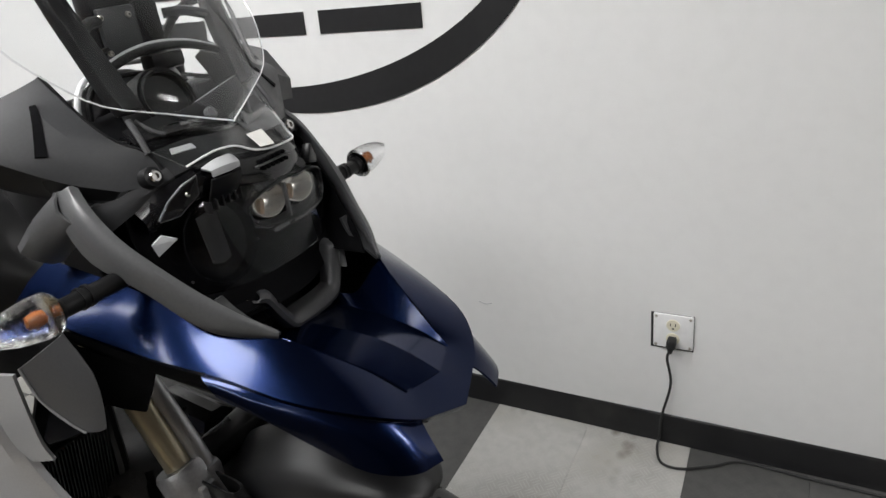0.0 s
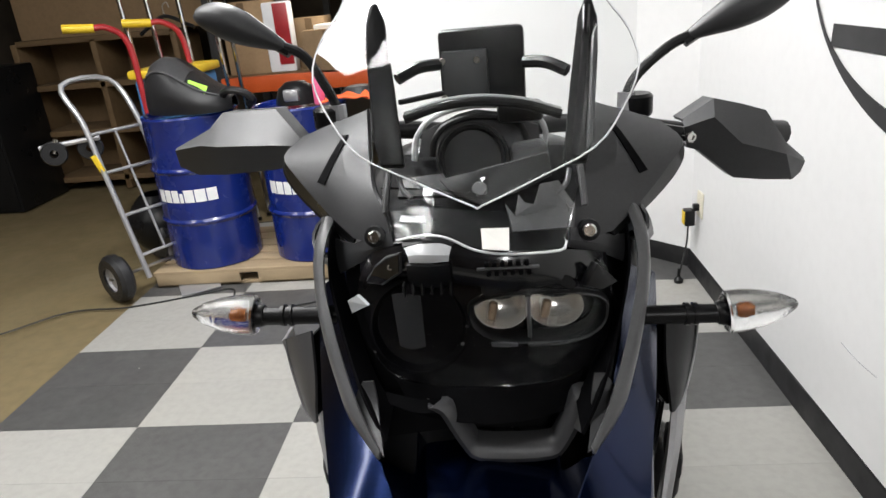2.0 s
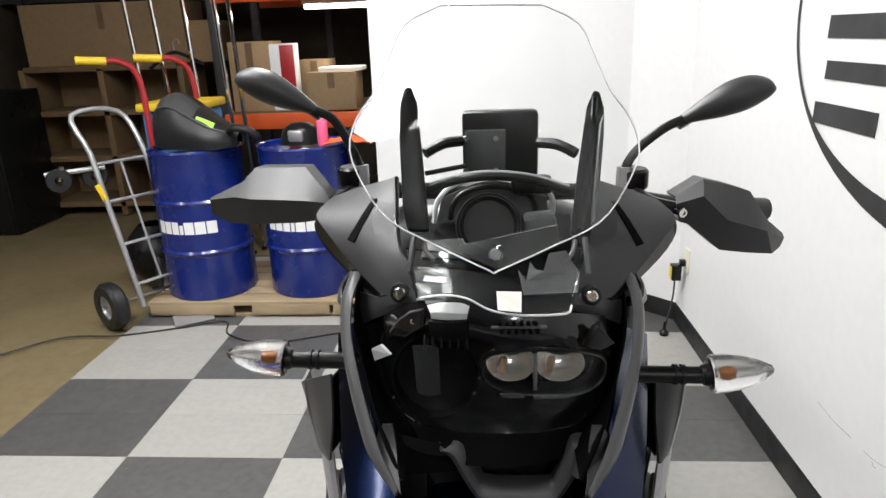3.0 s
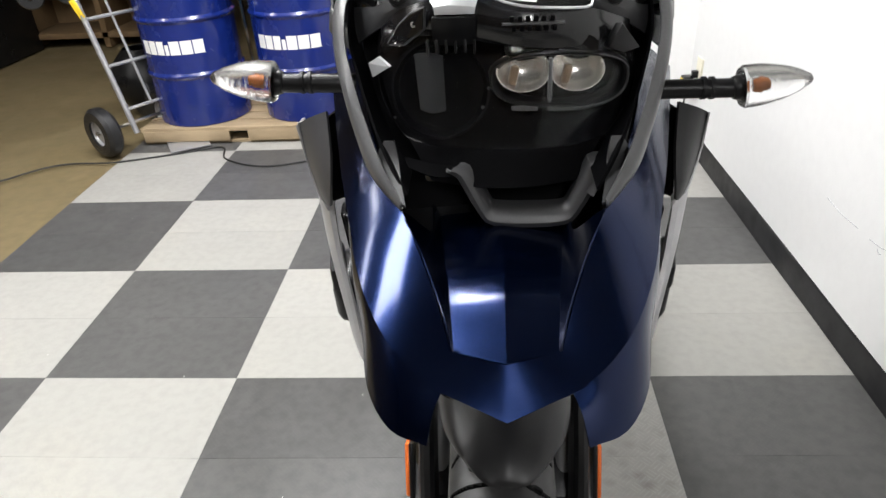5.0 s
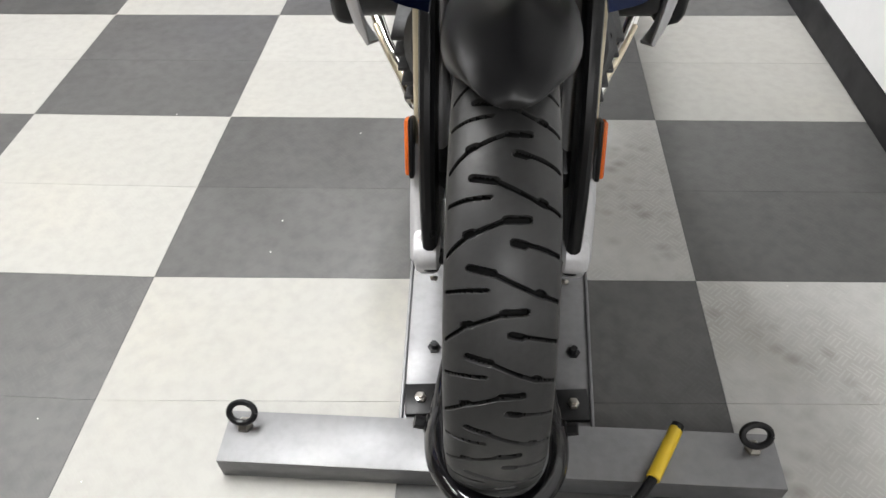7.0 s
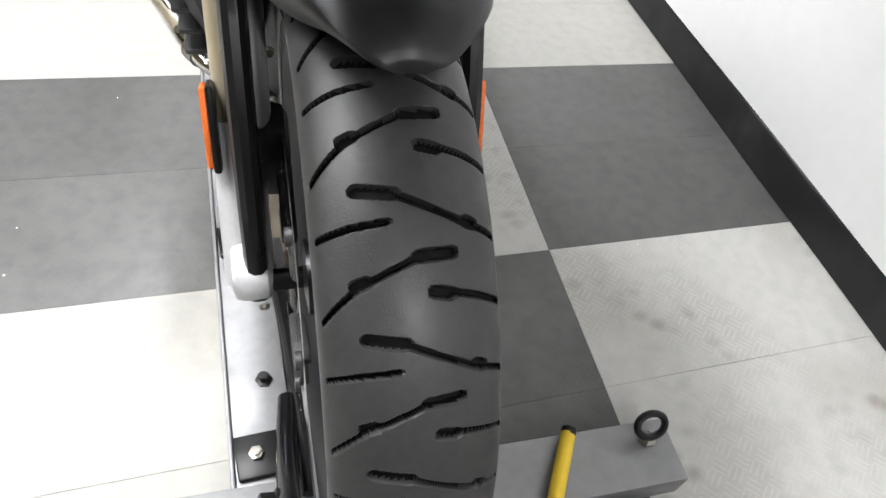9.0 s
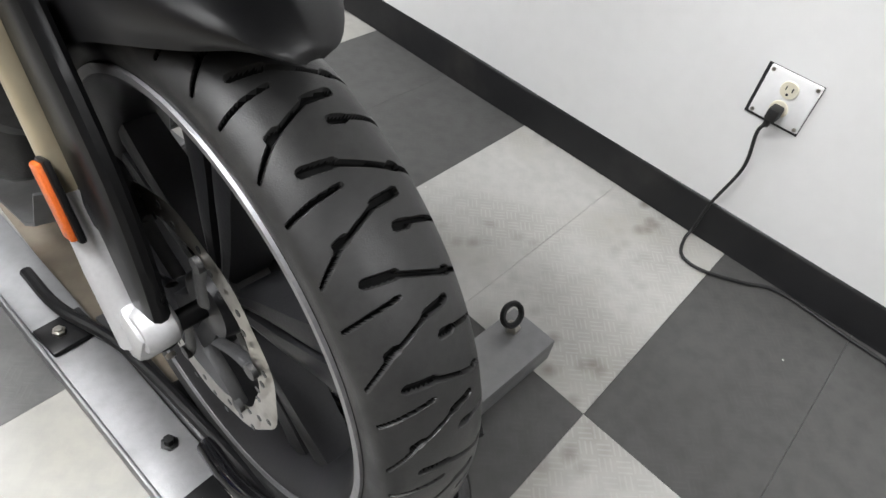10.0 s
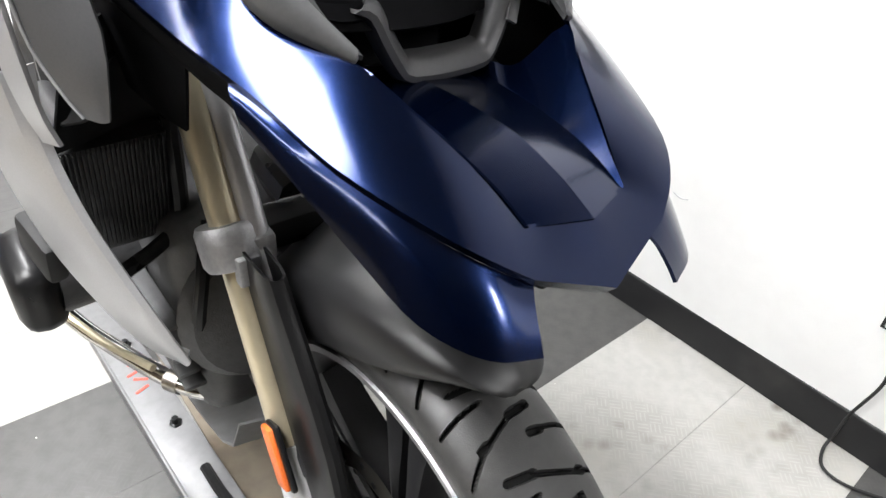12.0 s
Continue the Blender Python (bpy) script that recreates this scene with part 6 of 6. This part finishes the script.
        bmesh.ops.solidify(bm, geom=list(bm.faces), thickness=0.0008)
        part("print_block", bm, M_MARK, d, smooth=0)
        x += w + 0.006
    for p in ((-0.245, 2.66, zt), (0.35, 2.99, zt)):
        copy_thing(d, Matrix.Translation(p))


def build_pallet():
    p = thing("pallet", (-0.45, 2.7, 0.0), "worn pine shipping pallet under the drums", "pallet")
    x0, x1, y0, y1 = -1.10, 0.15, 2.40, 3.06
    for k in range(6):
        y = y0 + 0.05 + k * (y1 - y0 - 0.1) / 5
        part("deck_board", box(((x0 + x1) / 2, y, 0.081), (x1 - x0, 0.10, 0.020), 0.002, (0, 0, random.uniform(-0.3, 0.3))), M_WOOD, p)
    for k in range(4):
        x = x0 + 0.03 + k * (x1 - x0 - 0.06) / 3
        bm = join(box((x, y0 + 0.09, 0.044), (0.05, 0.18, 0.055), 0.002), box((x, (y0 + y1) / 2, 0.044), (0.05, 0.20, 0.055), 0.002), box((x, y1 - 0.09, 0.044), (0.05, 0.18, 0.055), 0.002), box((x, (y0 + y1) / 2, 0.058), (0.048, y1 - y0 - 0.01, 0.026), 0.002))
        part("stringer", bm, M_WOOD, p)
    part("front_edge", join(box((x0 + 0.24, y0 - 0.012, 0.046), (0.46, 0.02, 0.058), 0.002), box((x0 + 0.78, y0 - 0.012, 0.046), (0.42, 0.02, 0.058), 0.002), box((x0 + 1.13, y0 - 0.012, 0.046), (0.24, 0.02, 0.058), 0.002), box(((x0 + x1) / 2, y0 - 0.010, 0.080), (x1 - x0, 0.02, 0.022), 0.002)), M_WOOD, p)
    for y in (y0 + 0.05, y1 - 0.05):
        part("bottom_board", box(((x0 + x1) / 2, y, 0.008), (x1 - x0, 0.10, 0.016), 0.002), M_WOOD, p)
    copy_thing(p, Matrix.Translation(Vector(p.location) + Vector((1.28, 0.31, 0.0))))


def build_hand_truck(name, base, color, grips, tilt, width, height, label, loop):
    """Two-wheeled hand truck: bent tube frame, rungs, axle, tyres and toe plate. base: the wheels' ground point."""
    b = Vector(base)
    t = thing(name, base, label, "hand truck")
    d = Vector((math.sin(tilt) * -1.0, 0.12, math.cos(tilt))).normalized()
    side = Vector((0.55, 0.83, 0.0)).normalized()
    foot = b + Vector((0.12, 0.02, 0.10))
    l0, r0 = foot - side * width / 2, foot + side * width / 2
    top = height
    if loop:
        pts = [l0, l0 + d * top * 0.55, l0 + d * top * 0.80, l0 + d * top * 0.98 + side * 0.02 + Vector((-0.05, 0, 0)), r0 + d * top * 0.98 - side * 0.02 + Vector((-0.05, 0, 0)), r0 + d * top * 0.80, r0 + d * top * 0.55, r0]
        part("frame", tube(pts, 0.014, 10, 4), color, t)
    else:
        for q in (l0, r0):
            part("frame_side", tube([q, q + d * top * 0.6, q + d * top * 0.93, q + d * top + Vector((-0.07, -0.05, 0.02)), q + d * top + Vector((-0.15, -0.09, 0.025))], 0.017, 10, 4), color, t)
            part("grip", tube([q + d * top + Vector((-0.13, -0.08, 0.025)), q + d * top + Vector((-0.27, -0.15, 0.035))], 0.024, 12, 2), grips, t, "yellow grip")
    for k in (0.12, 0.33, 0.55, 0.74):
        part("rung", tube([l0 + d * top * k, r0 + d * top * k], 0.009, 8, 2), color, t)
    mid = (l0 + r0) / 2
    part("centre_strap", tube([mid + d * top * 0.12, mid + d * top * 0.74], 0.007, 8, 2), color, t)
    part("toe_plate", box(foot + Vector((0.10, 0.03, -0.09)), (0.20, 0.36, 0.008), 0.002, (0, 0, 30)), color, t)
    part("axle", tube([b - side * 0.22 + Vector((0, 0, 0.13)), b + side * 0.22 + Vector((0, 0, 0.13))], 0.01, 8, 2), M_STEEL, t)
    for s in (-1, 1):
        c = b + side * (s * 0.18) + Vector((0, 0, 0.128))
        ax = side
        w = part("wheel", lathe([(0.065, -0.038), (0.11, -0.038), (0.126, -0.02), (0.128, 0.0), (0.126, 0.02), (0.11, 0.038), (0.065, 0.038)], c, ax, 32, closed=True), M_VINYL, t, "black pneumatic tyre")
        part("wheel_hub", lathe([(0, -0.022), (0.03, -0.024), (0.062, -0.012), (0.066, -0.03), (0.068, -0.03), (0.068, 0.03), (0.066, 0.03), (0.062, 0.012), (0.03, 0.024), (0, 0.022)], c, ax, 24), M_SILVER, w, "silver wheel hub")
    if loop:
        q = l0 + d * top * 0.72
        part("bracket", tube([q + side * 0.05, q + Vector((-0.24, -0.05, -0.02))], 0.013, 8, 2), color, t)
        # yellow sticker on the frame tube
        part("sticker", box(l0 + d * top * 0.60 + Vector((-0.004, -0.012, 0)), (0.028, 0.01, 0.09), 0.002, (0, -20, 0)), M_YELLOW, t)
        for s in (0, 1):
            c = q + Vector((-0.17 + 0.13 * s, -0.05 + 0.10 * s, -0.05))
            part("caster", lathe([(0.02, -0.018), (0.055, -0.018), (0.062, 0), (0.055, 0.018), (0.02, 0.018)], c, (0.5, -0.85, 0), 24, closed=True), M_VINYL, t, "black caster wheel")
            part("caster_fork", tube([c, c + Vector((0.02, 0.01, 0.07))], 0.012, 8, 2), M_STEEL, t)


def build_on_drums():
    z = 0.092 + 0.802
    s = thing("loose_seat", (-0.80, 2.62, z), "black vinyl motorcycle seat with green tape lying on a drum", "seat")
    rows = []
    for x, w, h, y in ((-1.015, 0.05, 0.06, 2.66), (-1.00, 0.11, 0.17, 2.66), (-0.955, 0.155, 0.245, 2.65), (-0.89, 0.175, 0.270, 2.64), (-0.82, 0.180, 0.250, 2.62), (-0.74, 0.175, 0.195, 2.60), (-0.66, 0.155, 0.140, 2.58), (-0.59, 0.115, 0.105, 2.58), (-0.55, 0.05, 0.07, 2.58)):
        rows.append([(x, y - w, z + 0.006), (x, y - w * 1.05, z + h * 0.40), (x, y - w * 0.80, z + h * 0.80), (x, y - w * 0.35, z + h * 0.97), (x, y, z + h), (x, y + w * 0.6, z + h * 0.92), (x, y + w, z + h * 0.4), (x, y + w, z + 0.006)])
    part("seat_cushion", skin(rows, 0.008), M_VINYL, s)
    panel = [[Vector(r[q]) + Vector((0, -0.006, 0.006)) for q in (2, 3, 4)] for r in rows[2:6]]
    part("seat_panel", skin(panel, 0.003, 3, 3), M_CASING, s, "smooth grey seat panel")
    part("seat_piping", tube([Vector(r[2]) + Vector((0, -0.006, 0.0)) for r in rows[1:8]], 0.005, 8, 4), M_GREY, s, "raised seam")
    part("seat_pan", box((-0.78, 2.63, z + 0.008), (0.36, 0.22, 0.016), 0.006), M_SATBLACK, s)
    part("tape", skin([[(-0.735, 2.450, z + 0.128), (-0.645, 2.452, z + 0.098)], [(-0.725, 2.478, z + 0.168), (-0.640, 2.490, z + 0.128)]], 0.001, 2, 2), M_GREEN, s, "green tape")
    part("backrest", tube([(-0.60, 2.56, z + 0.04), (-0.575, 2.50, z + 0.085), (-0.525, 2.47, z + 0.105), (-0.46, 2.47, z + 0.09), (-0.43, 2.50, z + 0.05), (-0.47, 2.55, z + 0.02)], 0.019, 10), M_VINYL, s)
    h = thing("black_housing", (-0.22, 2.62, z), "black rounded plastic housing lying on a drum", "part")
    part("shell", lathe([(0, 0.11), (0.05, 0.105), (0.09, 0.075), (0.105, 0.03), (0.11, 0.0), (0, 0.0)], (-0.24, 2.62, z), (0, 0, 1), 28), M_SATBLACK, h)
    part("insert", box((-0.24, 2.52, z + 0.05), (0.08, 0.03, 0.06), 0.012), M_CAST, h)
    b = thing("spray_bottle", (-0.10, 2.52, z), "small black bottle with a pink label", "bottle")
    part("body", lathe([(0, 0), (0.026, 0), (0.028, 0.01), (0.028, 0.12), (0.018, 0.14), (0, 0.14)], (-0.10, 2.52, z), (0, 0, 1), 18), M_PINK, b)
    part("cap", lathe([(0, 0.13), (0.018, 0.13), (0.018, 0.155), (0, 0.157)], (-0.10, 2.52, z), (0, 0, 1), 14), M_SATBLACK, b)
    c = thing("orange_rag", (0.02, 2.52, z), "crumpled orange cloth on a drum", "cloth")
    rows = []
    for i in range(9):
        rows.append([(-0.09 + 0.03 * i, 2.46 + 0.03 * j, z + 0.014 + 0.05 * max(0, noise.noise((i * 0.8, j * 0.8, 3.3))) + 0.02 * (1 - abs(i - 4) / 4)) for j in range(6)])
    part("cloth", skin(rows, 0.004, 2, 2), M_ORAG, c)
    k = thing("lamp_bucket", (0.06, 2.70, z), "dark cap lying on a drum", "part")
    part("cap", lathe([(0, 0.06), (0.06, 0.055), (0.10, 0.02), (0.11, 0), (0, 0)], (0.06, 2.72, z), (0, 0, 1), 20), M_MATTE, k)


def carton(c, s, m=None, tape=True, label="brown cardboard carton on a shelf", rz=0.0, name="carton"):
    b = thing(name, (c[0], c[1], c[2] - s[2] / 2), label, "box")
    body = part("carton_body", box(c, s, 0.004, (0, 0, rz)), m or M_CARD, b)
    if tape:
        part("tape", box((c[0], c[1] - s[1] / 2 - 0.0015, c[2] + s[2] * 0.28), (0.05, 0.002, s[2] * 0.4), 0), M_PLY, body, smooth=0)
        part("flap_seam", box((c[0], c[1], c[2] + s[2] / 2 + 0.001), (s[0] * 0.98, 0.006, 0.002), 0), M_PLY, body, smooth=0)
    return b


def build_rack():
    """Orange beamed pallet rack with boxes and a lit tube, behind the drums."""
    r = thing("pallet_rack", (0.0, 4.2, 0.0), "orange-beamed storage rack with steel uprights", "rack")
    for x in (-1.15, 1.2):
        for y in (3.95, 4.85):
            part("upright", join(box((x, y, 1.4), (0.07, 0.05, 2.8), 0.004)), M_ENGINE, r, "grey steel upright")
    for z in (0.86, 1.72):
        for y in (3.92, 4.88):
            part("beam", box((0.03, y, z), (2.34, 0.05, 0.11), 0.006), M_ORANGE, r, "orange steel beam")
        part("deck", box((0.03, 4.4, z + 0.062), (2.30, 0.94, 0.012), 0), M_PLY, r, "board shelf")
    for k in range(2):
        part("stile", box((0.45 + 0.25 * k, 4.0, 1.25), (0.03, 0.03, 0.8), 0.003), M_SILVER, r)
    l = thing("shelf_light", (-0.2, 3.98, 1.62), "lit fluorescent tube under the rack's upper beam", "light")
    part("housing", box((-0.15, 3.99, 1.655), (0.75, 0.07, 0.03), 0.004), M_MARK, l)
    part("tube", lathe([(0, -0.36), (0.017, -0.36), (0.017, 0.36), (0, 0.36)], (-0.15, 3.985, 1.625), (1, 0, 0), 14), M_SHELFTUBE, l)
    la = bpy.data.lights.new("shelf_lamp", "AREA")
    la.shape, la.size, la.size_y, la.energy, la.color = "RECTANGLE", 0.7, 0.05, 9.0, (1.0, 0.93, 0.82)
    lo = new("shelf_lamp", la)
    lo.location = (-0.15, 3.985, 1.60)
    lo.parent = l
    lo.matrix_parent_inverse = Matrix.Translation(l.location).inverted()
    zt = 0.86 + 0.068
    carton((-0.93, 4.10, zt + 0.24), (0.30, 0.30, 0.48))
    carton((-0.35, 4.05, zt + 0.13), (0.34, 0.30, 0.26))
    carton((-0.52, 4.25, zt + 0.17), (0.22, 0.25, 0.34))
    carton((-0.30, 4.10, zt + 0.275), (0.30, 0.26, 0.03), M_PAPER, False, "stack of pale papers on a carton", name="paper_stack")
    carton((0.05, 4.02, zt + 0.07), (0.14, 0.20, 0.14), M_PAPER, False, "small plain white paper box")
    b = thing("red_white_bag", (-0.70, 4.0, zt), "red and white printed paper bag", "bag")
    part("bag_body", box((-0.70, 4.0, zt + 0.23), (0.20, 0.10, 0.46), 0.01), M_MARK, b)
    part("red_panel", box((-0.66, 3.945, zt + 0.25), (0.10, 0.006, 0.40), 0.002), M_RED, b)
    for k in range(6):
        carton((-1.0 + 0.17 * k, 4.2, 1.72 + 0.068 + 0.10 + 0.03 * (k % 3)), (0.16, 0.3, 0.20 + 0.06 * (k % 3)), M_CARD if k % 2 else M_SATBLACK, False, "carton on the top shelf")
    bk = thing("clutter_parts", (0.2, 4.5, zt), "dark tangle of spare parts and hoses on the shelf", "parts", kind="stuff")
    bms = []
    for k in range(26):
        x, y = random.uniform(-0.15, 1.0), random.uniform(4.3, 4.8)
        z = zt + random.uniform(0.03, 0.45)
        bms.append(tube([(x, y, zt), (x + random.uniform(-.1, .1), y, z), (x + random.uniform(-.25, .25), y + random.uniform(-.1, .1), z + random.uniform(-.05, .15))], random.uniform(0.008, 0.03), 7, 4))
    part("pile", join(*bms), M_SATBLACK, bk)
    for k in range(3):
        p = carton((0.25 + 0.25 * k, 4.35, zt + 0.15 + 0.05 * k), (0.18, 0.02, 0.24), M_PAPER, False, "pale hanging card among the parts", name="card")


def build_left_store():
    sh = thing("wood_shelf", (-2.55, 4.7, 0.0), "low open shelf of brown wood", "shelf")
    x0, x1, y, d = -3.10, -1.75, 4.62, 0.45
    for x in (x0, (x0 + x1) / 2, x1):
        part("upright", box((x, y + d / 2, 0.62), (0.05, d, 1.24), 0.003), M_PLY, sh)
    for z in (0.10, 0.50, 0.88, 1.24):
        part("shelf_board", box(((x0 + x1) / 2, y + d / 2, z), (x1 - x0 - 0.05, d, 0.045), 0.003), M_PLY, sh)
    part("back_board", box(((x0 + x1) / 2, y + d + 0.012, 0.65), (x1 - x0, 0.02, 1.2), 0), M_PLY, sh)
    carton((-2.35, 4.85, 1.264 + 0.24), (1.35, 0.42, 0.48), None, True, "long brown cardboard carton on the wood shelf")
    carton((-1.60, 4.85, 1.264 + 0.16), (0.30, 0.40, 0.32), M_CARD, False)
    cab = thing("dark_cabinet", (-3.2, 4.2, 0.0), "black cabinet standing in the dim corner", "cabinet")
    part("cabinet_body", box((-3.25, 4.35, 0.55), (0.50, 0.6, 1.1), 0.01), M_SATBLACK, cab)
    part("cabinet_door", box((-3.25, 4.045, 0.55), (0.46, 0.012, 1.04), 0.004), M_SATBLACK, cab)
    # upper racks crowded with black parts and pale tags
    up = thing("parts_rack", (-2.0, 5.3, 1.7), "dark steel rack crowded with black parts and white tags", "rack")
    for z in (1.80, 2.22):
        part("rack_shelf", box((-1.9, 5.35, z), (3.2, 0.5, 0.03), 0), M_ENGINE, up)
    for x in (-3.3, -1.9, -0.6):
        part("rack_post", box((x, 5.1, 1.25), (0.05, 0.05, 2.5), 0), M_ENGINE, up)
    for k in range(34):
        x = -3.2 + 0.085 * k
        h = random.uniform(0.14, 0.30)
        z = 1.815 if k % 2 else 2.235
        g = thing("spare_part", (x, 5.2, z), "black boxed spare part with a white tag on a rack", "part", "spare parts on the rack")
        part("part_body", box((x, 5.2, z + h / 2), (0.12, 0.16, h), 0.02), M_SATBLACK, g)
        part("part_tag", box((x + random.uniform(-.03, .03), 5.114, z + h * random.uniform(.35, .7)), (0.05, 0.008, random.uniform(.04, .08)), 0), M_PAPER, g, smooth=0)
    # bright tie-down poles standing beside the drums
    for k, (xa, xb, y) in enumerate(((-1.62, -1.50, 3.6), (-1.42, -1.30, 3.55), (-1.18, -1.10, 3.5), (-0.98, -0.90, 3.5), (-0.92, -0.86, 3.6))):
        g = thing("chrome_pole", (xb, y, 0.0), "bright chromed pole leaning upright behind the drums", "pole", "chromed poles")
        part("rod", tube([(xb, y, 0.0), (xa, y, 2.2)], 0.015, 10, 2), M_CHROME, g)
        part("rod_foot", lathe([(0, 0), (0.02, 0), (0.018, 0.02), (0, 0.02)], (xb, y, 0.0), (0, 0, 1), 12), M_SATBLACK, g)
    hg = thing("clothes_hanger", (-1.36, 3.55, 1.30), "black clothes hanger on a pole", "hanger")
    part("bar", tube([(-1.46, 3.55, 1.26), (-1.40, 3.55, 1.30), (-1.28, 3.55, 1.36), (-1.14, 3.55, 1.30), (-1.10, 3.55, 1.28)], 0.012, 8), M_SATBLACK, hg)
    part("hook", tube([(-1.28, 3.55, 1.36), (-1.28, 3.55, 1.42), (-1.25, 3.55, 1.44), (-1.24, 3.55, 1.41)], 0.004, 8), M_STEEL, hg)
    bin_ = thing("blue_bin", (-1.15, 3.1, 0.0), "light blue plastic bin with a yellow lid behind the drums", "bin")
    part("bin_body", box((-1.12, 3.2, 0.52), (0.36, 0.36, 1.04), 0.03), M_BLUEBIN, bin_)
    part("bin_lid", box((-1.12, 3.2, 1.06), (0.40, 0.40, 0.05), 0.015), M_YELLOW, bin_)
    # dark bag behind the truck
    bg = thing("dark_bag", (-1.30, 2.95, 0.0), "dark soft bag on the floor", "bag")
    rows = []
    for k in range(7):
        a = k / 6
        w = 0.17 * math.sin(math.pi * (0.12 + 0.76 * a)) + 0.02
        rows.append([(-1.30 + w * math.cos(t) * (1 + 0.12 * noise.noise((k, t, 0))), 2.95 + w * math.sin(t), 0.02 + 0.36 * a) for t in (2 * math.pi * j / 10 for j in range(11))])
    part("bag_body", skin(rows, 0.004, 2, 2), M_SATBLACK, bg)
    cd = thing("floor_cord", (-1.4, 2.1, 0.0), "thin black cord trailing across the floor", "cord")
    part("cable", tube([(-2.4, 1.55, 0.005), (-1.75, 1.85, 0.005), (-1.45, 2.12, 0.005), (-1.15, 2.15, 0.005), (-0.85, 2.25, 0.005), (-0.66, 2.32, 0.005), (-0.58, 2.16, 0.005), (-0.35, 2.06, 0.005), (-0.05, 2.16, 0.005), (0.15, 2.24, 0.005)], 0.0045, 8, 8), M_CORD, cd)


build_drums()
build_pallet()
build_hand_truck("hand_truck", (-1.12, 2.40, 0.0), M_SILVER, None, 0.24, 0.28, 1.04, "silver aluminium hand truck with black tyres", True)
build_hand_truck("hand_truck", (-1.18, 3.0, 0.0), M_RED, M_YELLOW, 0.10, 0.34, 1.22, "red steel hand truck with yellow grips behind the drums", False)
build_on_drums()
build_rack()
build_left_store()


def build_wall_marks():
    w = thing("wall_scuffs", (WALL_X, 0.4, 0.5), "thin grey scratches on the white wall", "scratch")
    for a, b in (((0.94, 0.352), (0.76, 0.350)), ((0.70, 0.351), (0.59, 0.374)), ((0.64, 0.342), (0.66, 0.346)), ((0.335, 0.376), (0.31, 0.374)), ((0.06, 0.36), (0.02, 0.36))):
        part("scratch", tube([(WALL_X - 0.0004, a[0], a[1]), (WALL_X - 0.0004, (a[0] + b[0]) / 2, (a[1] + b[1]) / 2 - 0.006), (WALL_X - 0.0004, b[0], b[1])], 0.0012, 5, 3), M_SCUFF, w)


build_wall_marks()
square_up(bpy.data.objects["wall_scuffs"])


def build_specks():
    g = thing("floor_specks", (0.5, 0.3, 0.0), "tiny white paint specks on the dark tiles", "speck", kind="stuff")
    bm = bmesh.new()
    for k in range(26):
        x, y = random.uniform(-0.9, 1.65), random.uniform(-1.2, 2.2)
        r = random.uniform(0.0008, 0.0022)
        bm.faces.new([bm.verts.new((x + r * random.uniform(0.6, 1.2) * math.cos(a), y + r * random.uniform(0.6, 1.2) * math.sin(a), 0.0007)) for a in (2 * math.pi * j / 7 for j in range(7))])
    part("specks", bm, M_PAPER, g, smooth=0)


build_specks()


# ---- floor pieces ----
def build_tiles(parent):
    """Each check is two half tiles; the lines run a little uneven, as laid."""
    xs = {-2: -1.14, -1: -0.576, 0: -0.004, 1: 0.577, 2: 1.154, 3: WALL_X + 0.05}
    g = 0.0004
    for i in range(-2, 3):
        for j in range(-7, 6):
            for half in (0, 1):
                ya, yb = j * T + half * T / 2, j * T + (half + 1) * T / 2
                yb = min(yb, BACK_Y + (1.0 if i < 0 else 0.0))
                if yb - ya < 0.02:
                    continue
                dark = (i + j) % 2 == 0
                soiled = (i, j) in ((2, -1), (1, 0), (1, -2))
                bm = bmesh.new()
                sk = lambda x, y: float(np.interp(y / T, (-1, 0, 1, 2), (-0.065, -0.027, -0.008, 0.0)) + max(x, 0.0) * np.interp(y / T, (-1, 0, 1, 2, 3, 4), (0.054, 0.030, 0.009, 0.003, -0.034, -0.064)))
                o = [(xs[i] + g, ya + g + sk(xs[i], ya), 0.0), (xs[i + 1] - g, ya + g + sk(xs[i + 1], ya), 0.0), (xs[i + 1] - g, yb - g + sk(xs[i + 1], yb), 0.0), (xs[i] + g, yb - g + sk(xs[i], yb), 0.0)]
                part("tile", plate(o, 0.005), M_DARK_TILE if dark else M_SOILED_TILE if soiled else M_WHITE_TILE, parent, smooth=0)


build_tiles(bpy.data.objects["floor_covering"])
